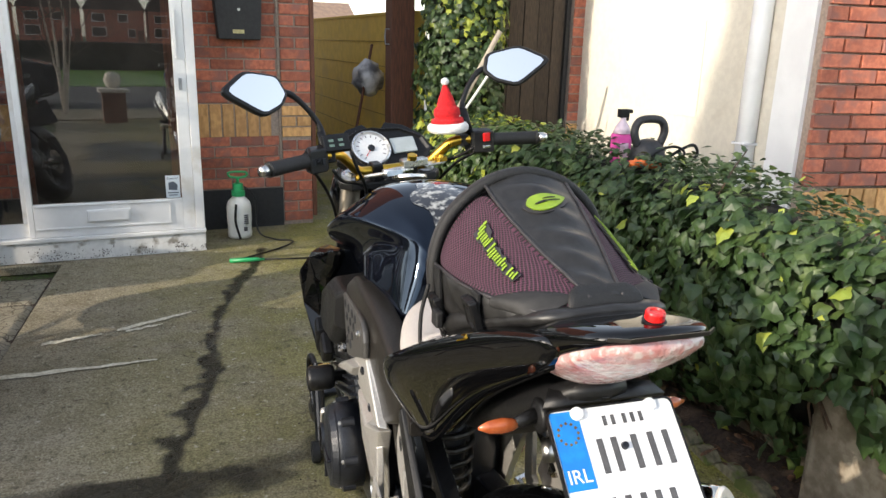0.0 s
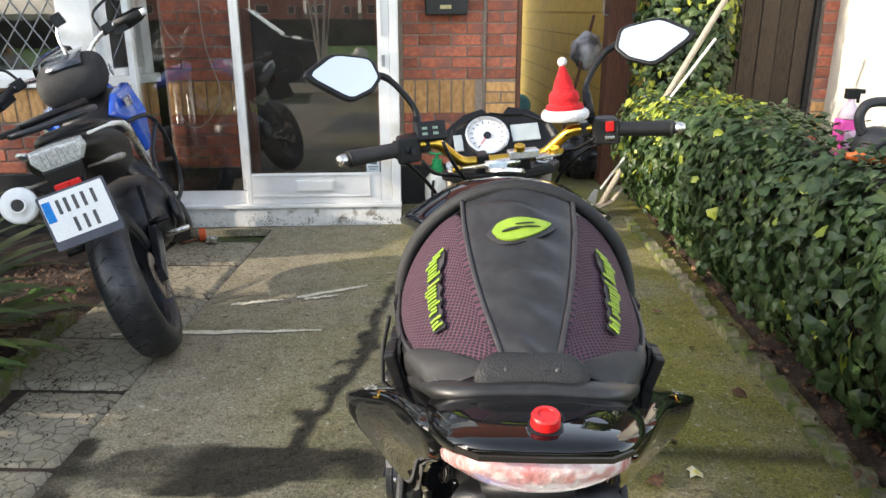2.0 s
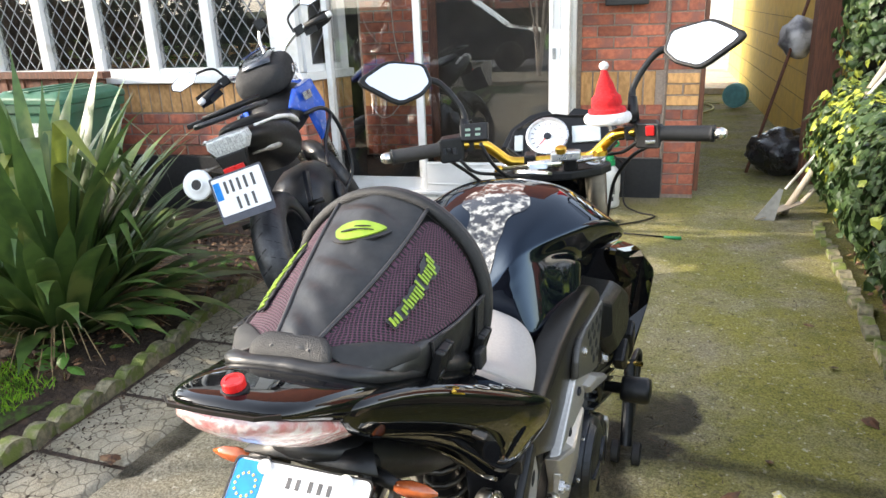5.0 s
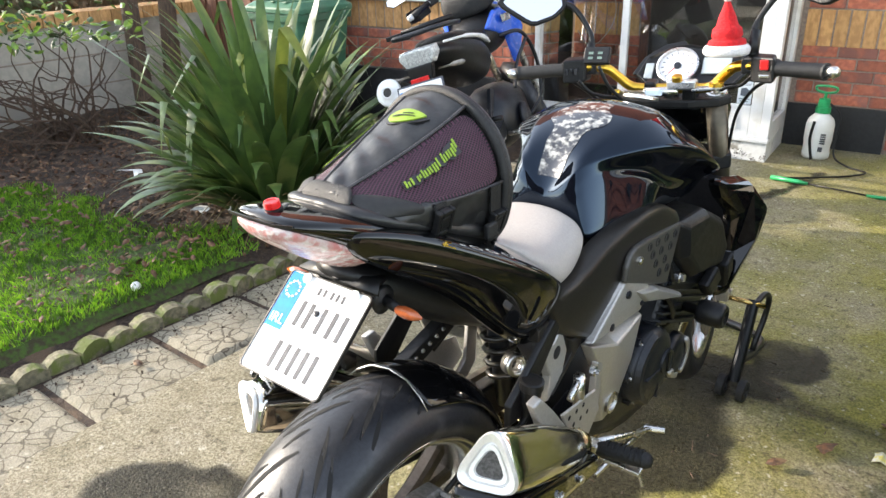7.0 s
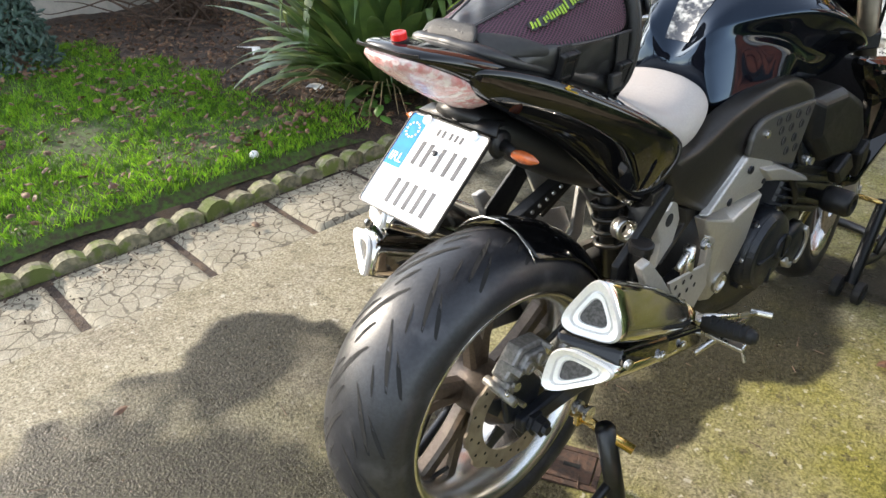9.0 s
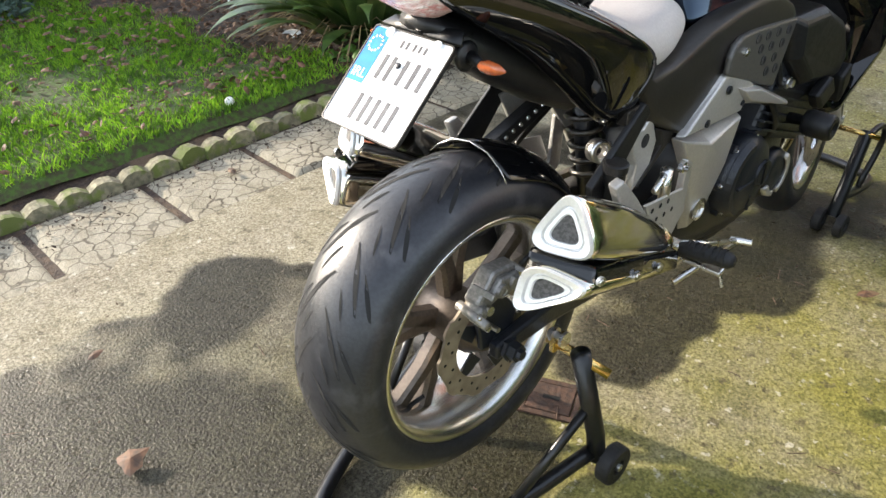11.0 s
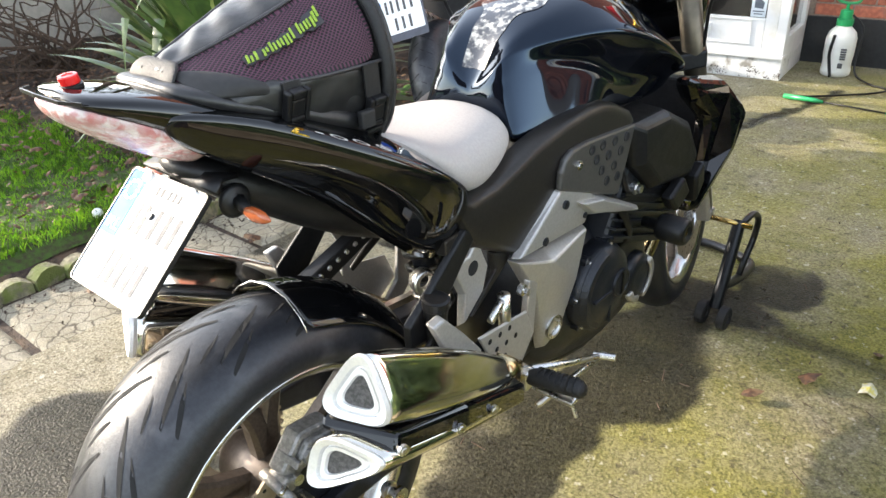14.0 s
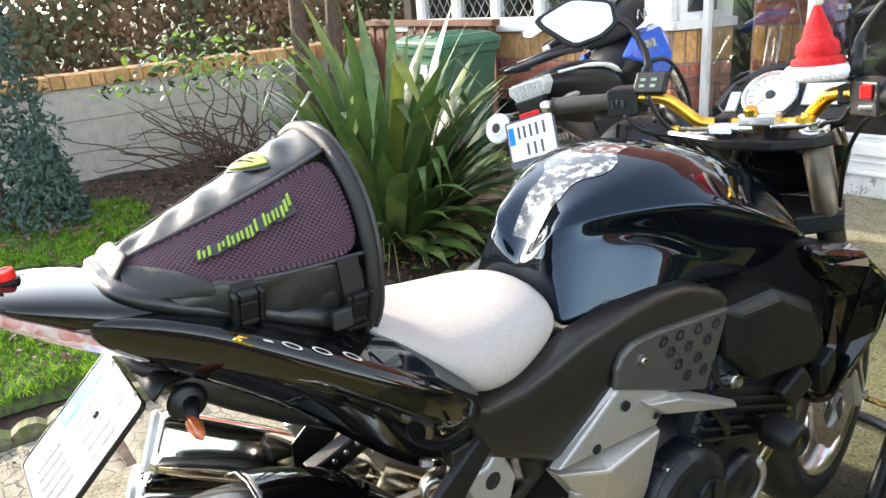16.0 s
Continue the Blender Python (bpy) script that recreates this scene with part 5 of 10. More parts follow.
for s in (1, -1):
    cover = part("clutch_cover" if s > 0 else "alternator_cover", lathe([(-0.05, 0.098), (0.0, 0.098), (0.018, 0.090), (0.028, 0.070), (0.032, 0.045), (0.033, 0.0)], (s * 0.180, 0.398, 0.462), (s, 0, 0), 36), ENGINE, bike, "round black engine cover with a slotted cap", smooth=True)
    part("cover_cap", lathe([(0.0, 0.032), (0.006, 0.031), (0.007, 0.027), (0.005, 0.025), (0.005, 0.0)], (s * 0.2125, 0.432, 0.468), (s, 0, 0), 24), ENGINE, cover, "round slotted filler cap")
    part("cap_slot", boxes(((s * 0.2176, 0.429, 0.443), (s * 0.2215, 0.435, 0.493))), SATIN, cover)
    for k in range(7):
        a = radians(20 + 51 * k)
        bolt((s * 0.181, 0.398 + 0.093 * math.cos(a), 0.462 + 0.093 * math.sin(a)), (s, 0, 0), cover, 0.006)
    for k in range(7):
        a = radians(20 + 51 * k)
        part("cover_boss", lathe([(-0.03, 0.012), (0.0, 0.012), (0.0012, 0.010), (0.0012, 0.0)], (s * 0.1795, 0.398 + 0.094 * math.cos(a), 0.462 + 0.094 * math.sin(a)), (s, 0, 0), 14), ENGINE, cover, smooth=False)
    part("cover_step", loft([[(s * x, 0.398 + r * math.cos(a), 0.462 + r * math.sin(a)) for x, r in ((0.190, 0.096), (0.2065, 0.088), (0.2065, 0.058), (0.200, 0.052))] for a in (radians(t) for t in range(95, 250, 9))]), ENGINE, cover, "raised sector of the cover", bevel=0.002)
    part("cover_rib", boxes(((s * 0.200, 0.330, 0.4595), (s * 0.2165, 0.396, 0.4655))), ENGINE, cover, bevel=0.002)
    part("cover_rib", boxes(((s * 0.200, 0.395, 0.385), (s * 0.2145, 0.401, 0.425))), ENGINE, cover, bevel=0.002)
    side = part("pulse_cover", lathe([(-0.04, 0.062), (0.0, 0.062), (0.012, 0.056), (0.016, 0.03), (0.016, 0.0)], (s * 0.175, 0.568, 0.405), (s, 0, 0), 28), ENGINE, bike, "small round engine cover", smooth=True)
    part("cover_guard", loft([[(s * x, 0.568 + r * math.cos(a), 0.405 + r * math.sin(a)) for x, r in ((0.172, 0.060), (0.196, 0.056), (0.198, 0.040), (0.192, 0.040))] for a in (radians(t) for t in range(-75, 60, 9))]), SILVER, side, "bright silver guard segment", smooth=True)
    part("cover_guard", loft([[(s * x, 0.568 + r * math.cos(a), 0.405 + r * math.sin(a)) for x, r in ((0.172, 0.060), (0.194, 0.056), (0.196, 0.042), (0.190, 0.042))] for a in (radians(t) for t in range(200, 265, 9))]), SILVER, side, smooth=True)
    air = part("intake_cover", loft([[(s * x, y, z) for (y, z), x in zip(poly, xs)] for poly, xs in [
        ([(0.452, 0.808), (0.585, 0.808), (0.70, 0.752), (0.775, 0.66), (0.742, 0.596), (0.55, 0.630), (0.468, 0.71)], [0.12] * 7),
        ([(0.458, 0.803), (0.585, 0.802), (0.695, 0.747), (0.765, 0.66), (0.735, 0.603), (0.555, 0.635), (0.475, 0.71)], [0.195, 0.2, 0.205, 0.2, 0.2, 0.2, 0.195]),
        ([(0.488, 0.786), (0.580, 0.786), (0.672, 0.735), (0.732, 0.66), (0.714, 0.622), (0.565, 0.650), (0.500, 0.712)], [0.214, 0.222, 0.226, 0.222, 0.22, 0.22, 0.216])]]), SATIN, bike, "faceted black intake cover", bevel=0.007)
    part("cover_bolt", lathe([(0, 0.014), (0.012, 0.014), (0.013, 0.009), (0.022, 0.009), (0.022, 0.0)], (s * 0.186, 0.50, 0.655), (s, 0, 0), 6), ALU, air, "hexagon head bolt")
    shroud = part("radiator_shroud", loft([[(s * x, y, z) for (y, z), x in zip(poly, xs)] for poly, xs in [
        ([(0.70, 0.838), (0.86, 0.812), (0.955, 0.715), (0.93, 0.63), (0.80, 0.475), (0.735, 0.51), (0.79, 0.62), (0.80, 0.72), (0.74, 0.775)], [0.14, 0.16, 0.19, 0.18, 0.17, 0.17, 0.17, 0.165, 0.15]),
        ([(0.72, 0.830), (0.84, 0.798), (0.885, 0.728), (0.865, 0.64), (0.785, 0.50), (0.745, 0.52), (0.80, 0.62), (0.805, 0.72), (0.75, 0.78)], [0.20, 0.235, 0.275, 0.262, 0.225, 0.215, 0.215, 0.22, 0.205])]]), GLOSS, bike, "gloss black pointed radiator shroud", bevel=0.02)
    part("shroud_facet", prism([(0.60, 0.60), (0.665, 0.632), (0.70, 0.585), (0.64, 0.555)], "yz", s * 0.20, s * 0.232), SATIN, shroud, "faceted lower guard", bevel=0.008)
    part("shroud_facet", prism([(0.715, 0.615), (0.755, 0.64), (0.765, 0.59), (0.73, 0.545)], "yz", s * 0.20, s * 0.236), SATIN, shroud, bevel=0.008)
    part("cross_brace", prism([(0.36, 0.655), (0.62, 0.628), (0.68, 0.578), (0.50, 0.588)], "yz", s * 0.175, s * 0.188), SATIN, bike, "black lower frame brace", bevel=0.004)
    bob = part("crash_bobbin", lathe([(-0.05, 0.012), (-0.012, 0.012), (-0.01, 0.026), (0.0, 0.030), (0.05, 0.030), (0.058, 0.026), (0.06, 0.016), (0.048, 0.014), (0.048, 0.0)], (s * 0.245, 0.548, 0.560), (s, 0, 0), 28), SATIN, bike, "black plastic crash bobbin", smooth=True)
    part("bobbin_bolt", lathe([(0.044, 0.010), (0.054, 0.010), (0.054, 0.0)], (s * 0.245, 0.548, 0.560), (s, 0, 0), 6), BRASS, bob)


def shift(ob, dx):
    """Move a part and its pieces sideways."""
    for o in (ob, *ob.children):
        for v in o.data.vertices:
            v.co.x += dx


for kid in bike.children:
    base = kid.name.split(".")[0]
    if kid.type == "MESH" and kid.data.vertices[0].co.x < 0:
        if base in ("alternator_cover", "pulse_cover"):
            shift(kid, -0.045)
        elif base == "crash_bobbin":
            shift(kid, 0.022)
radiator = part("radiator", boxes(((-0.185, 0.845, 0.50), (0.185, 0.885, 0.79))), ENGINE, bike, "black finned radiator", bevel=0.004)
for k in range(18):
    part("radiator_fin", boxes(((-0.17, 0.8852, 0.515 + k * 0.0148), (0.17, 0.8875, 0.5205 + k * 0.0148))), SATIN, radiator)
part("belly_box", body([(0.29, [(0.0, 0.26), (0.08, 0.262), (0.115, 0.272), (0.11, 0.30), (0.0, 0.31)]), (0.42, [(0.0, 0.238), (0.10, 0.24), (0.135, 0.255), (0.13, 0.29), (0.0, 0.30)]), (0.66, [(0.0, 0.236), (0.10, 0.238), (0.13, 0.255), (0.11, 0.29), (0.0, 0.31)])]), ENGINE, bike, "dark sump and exhaust box under the engine", sub=1)
# header pipes and plumbing
for k, x in enumerate((-0.12, -0.04, 0.04, 0.12)):
    part("header_pipe", tube(curve_pts([(x, 0.72, 0.60), (x * 0.95, 0.80, 0.55), (x * 0.85, 0.80, 0.40), (x * 0.7, 0.70, 0.285), (x * 0.6, 0.45, 0.262), (x * 0.7, 0.24, 0.275)]), 0.019, seg=12), STEEL_TAN, bike, "heat tinted header pipe" if k == 0 else "", smooth=True)
part("collector", tube(curve_pts([(0, 0.34, 0.285), (0, 0.22, 0.30), (0, 0.14, 0.33)]), [0.045] * 13, seg=16), STEEL_TAN, bike, "exhaust collector", smooth=True)
part("coolant_hose", tube(curve_pts([(0.17, 0.42, 0.67), (0.19, 0.46, 0.61), (0.185, 0.50, 0.55), (0.15, 0.52, 0.50)]), 0.010), SATIN, bike, "black ribbed hose", smooth=True)
part("wiring_loom", tube(curve_pts([(0.185, 0.43, 0.74), (0.195, 0.445, 0.69), (0.19, 0.47, 0.66), (0.18, 0.52, 0.64)]), 0.007), SATIN, bike, "black wiring loom", smooth=True)
part("side_stand_rail", tube([(0.165, 0.20, 0.265), (0.175, 0.45, 0.255)], 0.008), ALU, bike, "thin lower rail", smooth=True)

# ---- rear wheel, swingarm, exhausts ----


def tyre_mesh(c, prof, seg=72):
    return lathe(prof, c, (1, 0, 0), seg, closed=True)


rear_wheel = part("rear_wheel", lathe([(-0.075, 0.212), (-0.078, 0.226), (-0.088, 0.229), (-0.088, 0.220), (-0.070, 0.205), (-0.030, 0.192), (0.030, 0.192), (0.070, 0.205), (0.088, 0.220), (0.088, 0.229), (0.078, 0.226), (0.075, 0.212), (0.03, 0.202), (-0.03, 0.202)], RA, (1, 0, 0), 64, closed=True), RIM, bike, "silver rear wheel rim", smooth=True)
T_PROF = [(-0.080, 0.222), (-0.092, 0.232), (-0.0965, 0.252), (-0.094, 0.268), (-0.082, 0.286), (-0.058, 0.301), (-0.03, 0.309), (0.0, 0.3115), (0.03, 0.309), (0.058, 0.301), (0.082, 0.286), (0.094, 0.268), (0.0965, 0.252), (0.092, 0.232), (0.080, 0.222)]
rear_tyre = part("tyre", tyre_mesh(RA, T_PROF), RUBBER, rear_wheel, "worn black sports tyre", smooth=True)


def tyre_at(prof, c, w, ang, lift=0.0006):
    """A point on the tread at width w and angle ang."""
    for (w0, r0), (w1, r1) in zip(prof, prof[1:]):
        if w0 <= w <= w1:
            r = r0 + (r1 - r0) * (w - w0) / (w1 - w0) + lift
            return Vector((c.x + w, c.y + r * math.cos(ang), c.z + r * math.sin(ang)))
    return None


def tread(prof, c, wmax, count, parent):
    """Dark strips laid on the tread as the shade in its curved cuts, mirrored about the middle."""
    top = [p for p in prof if abs(p[0]) <= 0.093]
    for k in range(count):
        for s in (1, -1):
            for kind, (w0, w1, sweep, width) in enumerate(((0.006, 0.060, 0.34, 0.0105), (0.046, 0.084, 0.24, 0.0085), (0.020, 0.040, 0.15, 0.0060))):
                if max(w0, w1) > wmax:
                    w0, w1 = w0 * wmax / 0.08, w1 * wmax / 0.08
                a0 = 2 * math.pi * (k + (0.5 if s < 0 else 0) + 0.33 * kind) / count
                rows = []
                n = 7
                for i in range(n):
                    t = i / (n - 1)
                    w = s * (w0 + (w1 - w0) * t ** 0.8)
                    a = a0 + sweep * t
                    h = width * math.sin(math.pi * (0.12 + 0.76 * t))
                    rows.append([tyre_at(top, c, w - h * 0.5, a), tyre_at(top, c, w + h * 0.5, a + 0.006)])
                if all(p is not None for r in rows for p in r):
                    part("tread_cut", loft(rows, closed=False), RECESS_SHADE, parent)


tread(T_PROF, RA, 0.080, 17, rear_tyre)
for k in range(5):
    a = radians(18 + 72 * k)
    bm = bmesh.new()
    for da in (-0.16, 0.16):
        pts = []
        for r, t, w in ((0.045, 0.05, 0.022), (0.11, 0.6, 0.017), (0.155, 0.95, 0.016), (0.198, 1.15, 0.018)):
            aa = a + da * t
            u, v = Vector((0, math.cos(aa), math.sin(aa))), Vector((0, -math.sin(aa), math.cos(aa)))
            pts.append([RA + u * r + v * w * sy + Vector((sx * 0.016, 0, 0)) for sx, sy in ((-1, -0.6), (-0.6, -1), (0.6, -1), (1, -0.6), (1, 0.6), (0.6, 1), (-0.6, 1), (-1, 0.6))])
        loft(pts, bm)
    part("spoke", bm, BRONZE, rear_wheel, "forked satin spoke" if k == 0 else "", smooth=False)
hub = part("hub", lathe([(-0.10, 0.03), (-0.07, 0.05), (0.0, 0.055), (0.07, 0.05), (0.10, 0.03)], RA, (1, 0, 0), 28), BRONZE, rear_wheel, smooth=True)
part("valve", tube([RA + Vector((0.015, -0.130, -0.145)), RA + Vector((0.035, -0.108, -0.118))], [0.005, 0.004]), SATIN, rear_wheel, "tyre valve")


def petal_disc(c, x, r0, r1, n=10, thick=0.005):
    seg = n * 12
    rings = [[], [], [], []]
    for k in range(seg):
        a = 2 * math.pi * k / seg
        ro = r1 - 0.006 * smooth01(0.2, 0.6, (math.cos(n * a) + 1) / 2 * -1 + 1)
        u = Vector((0, math.cos(a), math.sin(a)))
        for i, (r, w) in enumerate(((r0, -thick), (ro, -thick), (ro, thick), (r0, thick))):
            rings[i].append(c + u * r + Vector((x + w / 2, 0, 0)))
    rings.append(rings[0])
    bm = loft(rings, caps=False)
    bmesh.ops.remove_doubles(bm, verts=bm.verts, dist=1e-6)
    return bm


def brake_disc(c, x, r1, parent, m=None, holes=30):
    d = part("brake_disc", petal_disc(c, x, r1 * 0.66, r1), DISC, parent, "drilled petal brake disc", m=m)
    bm = bmesh.new()
    side = 1 if x > 0 else -1
    for k in range(holes):
        a = 2 * math.pi * k / holes
        r = r1 * (0.76 + 0.12 * (k % 2))
        p = c + Vector((x + side * 0.0027, r * math.cos(a), r * math.sin(a)))
        lathe([(0.0, 0.0034), (0.0004, 0.0)], p, (side, 0, 0), 8, bm)
    part("disc_hole", bm, RECESS_SHADE, d, "dark discs for the shade in drilled holes", m=m)["kind"] = "stuff"
    for k in range(5):
        a = 2 * math.pi * k / 5
        u, v = Vector((0, math.cos(a), math.sin(a))), Vector((0, -math.sin(a), math.cos(a)))
        o = c + Vector((x, 0, 0))
        part("disc_arm", loft([[o + u * r + v * w + Vector((dx, 0, 0)) for r, w in ((r1 * 0.34, -0.018), (r1 * 0.70, -0.010), (r1 * 0.70, 0.010), (r1 * 0.34, 0.018))] for dx in (-0.002, 0.002)]), ENGINE, d, m=m)
    return d


brake_disc(RA, 0.098, 0.125, rear_wheel)
caliper = part("rear_caliper", loft([[(x, y, z) for y, z in ((-0.392, 0.512), (-0.350, 0.560), (-0.295, 0.552), (-0.278, 0.524), (-0.32, 0.506), (-0.372, 0.490))] for x in (0.090, 0.126)]), CASTGREY, bike, "bare grey rear brake caliper", bevel=0.006)
part("caliper_body", prism([(-0.374, 0.520), (-0.347, 0.550), (-0.305, 0.545), (-0.298, 0.524), (-0.335, 0.508)], "yz", 0.124, 0.139), CASTGREY, caliper, bevel=0.005)
part("caliper_body", prism([(-0.402, 0.492), (-0.388, 0.510), (-0.366, 0.500), (-0.380, 0.480)], "yz", 0.096, 0.134), CASTGREY, caliper, bevel=0.004)
for k in range(4):
    f = k / 3
    part("caliper_rib", prism([(-0.380 + 0.075 * f, 0.527 + 0.018 * f), (-0.374 + 0.075 * f, 0.536 + 0.016 * f), (-0.368 + 0.075 * f, 0.534 + 0.014 * f), (-0.374 + 0.075 * f, 0.524 + 0.016 * f)], "yz", 0.098, 0.146), CASTGREY, caliper, bevel=0.002)
for y, z in ((-0.350, 0.530), (-0.318, 0.530)):
    part("piston_cap", lathe([(0.0, 0.013), (0.006, 0.012), (0.007, 0.007), (0.005, 0.006), (0.005, 0.0)], (0.139, y, z), (1, 0, 0), 18), CASTGREY, caliper, smooth=False)
part("slide_pin", tube([(0.085, -0.395, 0.497), (0.155, -0.400, 0.492)], [0.009, 0.008], seg=12), CASTGREY, caliper, smooth=True)
part("slide_boot", lathe([(0.0, 0.011), (0.006, 0.013), (0.012, 0.010), (0.018, 0.012), (0.024, 0.009)], (0.128, -0.292, 0.508), (1, -0.2, -0.3), 16), SATIN, caliper, "black rubber boot", smooth=True)
part("bleed_nipple", tube([(0.134, -0.395, 0.500), (0.150, -0.412, 0.512)], [0.005, 0.0035], seg=8), ALU, caliper, smooth=True)
part("pad_pin", cyl((0.086, -0.385, 0.470), (0.145, -0.385, 0.470), 0.005, seg=8), ALU, caliper)
part("pad_pin", cyl((0.086, -0.362, 0.455), (0.145, -0.362, 0.455), 0.005, seg=8), ALU, caliper)
part("caliper_bolt", cyl((0.128, -0.372, 0.497), (0.137, -0.372, 0.497), 0.009, seg=10), ALU, caliper)
part("caliper_bolt", cyl((0.128, -0.30, 0.535), (0.137, -0.30, 0.535), 0.009, seg=10), ALU, caliper)
part("caliper_bracket", prism([(-0.375, 0.40), (-0.385, 0.49), (-0.33, 0.51), (-0.285, 0.45), (-0.30, 0.38)], "yz", 0.106, 0.118), ENGINE, caliper, "dark caliper bracket", bevel=0.004)
part("brake_hose", tube(curve_pts([(0.135, -0.30, 0.555), (0.15, -0.22, 0.60), (0.165, -0.13, 0.60), (0.175, -0.11, 0.64)]), 0.005), SATIN, caliper, "black brake hose", smooth=True)
for s in (1, -1):
    arm = part("swingarm", loft([[(s * x, y, z) for x, z in h] for y, h in [
        (0.26, [(0.06, 0.37), (0.12, 0.37), (0.12, 0.45), (0.06, 0.45)]),
        (0.02, [(0.09, 0.36), (0.145, 0.36), (0.145, 0.455), (0.09, 0.455)]),
        (-0.22, [(0.116, 0.388), (0.146, 0.388), (0.146, 0.432), (0.116, 0.432)]),
        (-0.362, [(0.120, 0.384), (0.144, 0.384), (0.144, 0.416), (0.120, 0.416)])]]), ENGINE, bike, "black box section swingarm", bevel=0.006)
    part("axle_nut", lathe([(-0.04, 0.02), (0.0, 0.02), (0.001, 0.024), (0.006, 0.024), (0.007, 0.018), (0.022, 0.018), (0.022, 0.011), (0.03, 0.010), (0.03, 0.0)], (s * 0.147, RA.y, RA.z), (s, 0, 0), 6), ENGINE, arm, "hexagon axle nut")
    part("stand_spool", lathe([(0.0, 0.011), (0.006, 0.011), (0.006, 0.015), (0.012, 0.015), (0.014, 0.009), (0.028, 0.009), (0.03, 0.016), (0.036, 0.016), (0.036, 0.0)], (s * 0.148, -0.225, 0.372), (s, 0, 0), 20), ALU, arm, "stand spool", smooth=False)
# hugger, chain, shock
hugger = bmesh.new()
rows = []
for t in range(0, 9):
    a = radians(80 - 8 * (t == 0) * 0 - t * 11)
    w = 0.090
    rows.append([RA + Vector((w * q, 0, 0)) + Vector((0, math.cos(a), math.sin(a))) * (0.334 - 0.044 * abs(q) ** 2.4) for q in (-1, -0.8, -0.45, 0, 0.45, 0.8, 1)])
hug = part("rear_hugger", loft(rows, hugger, closed=False), GLOSS, bike, "gloss black rear hugger", sub=1, solid=0.004)
part("hugger_edge", tube([r + Vector((0, -0.002, 0.001)) for r in rows[0]], 0.001, seg=6), ALU, hug, "bright worn hugger edge", smooth=True)
shock = part("shock_absorber", cyl((-0.03, 0.11, 0.44), (-0.035, 0.06, 0.74), 0.022, seg=16), ENGINE, bike, "dark rear shock with coil spring", smooth=True)
coil = [Vector((-0.03, 0.105, 0.50)).lerp(Vector((-0.034, 0.068, 0.70)), k / 60) + Vector((0.036 * math.cos(k * 0.63), 0.036 * math.sin(k * 0.63), 0)) for k in range(61)]
part("coil_spring", tube(coil, 0.006, seg=8), mat("dull spring steel", (0.10, 0.095, 0.085), (0.07, 0.066, 0.06), 60, 0.35, metal=0.8), shock, "dull metal coil spring", smooth=True)
guard = part("chain_guard", prism([(-0.16, 0.64), (0.02, 0.70), (0.05, 0.68), (-0.13, 0.61)], "yz", -0.115, -0.085), SATIN, bike, "black chain guard", bevel=0.003)
for k in range(9):
    y = -0.14 + k * 0.021
    part("guard_stud", lathe([(0, 0.005), (0.003, 0.004), (0.0035, 0.0)], (-0.084, y, 0.634 + (y + 0.14) * 0.335), (1, 0, 0), 10), ALU, guard)
part("chain", loft([[(-0.105 + dx, y, z + dz) for dx, dz in ((-0.008, -0.007), (0.008, -0.007), (0.008, 0.007), (-0.008, 0.007))] for y, z in ((-0.33, 0.50), (-0.1, 0.50), (0.2, 0.475))]), DISC, bike, "drive chain")
part("sprocket", petal_disc(RA, -0.105, 0.05, 0.105, 40, 0.006), DISC, rear_wheel, "rear sprocket")
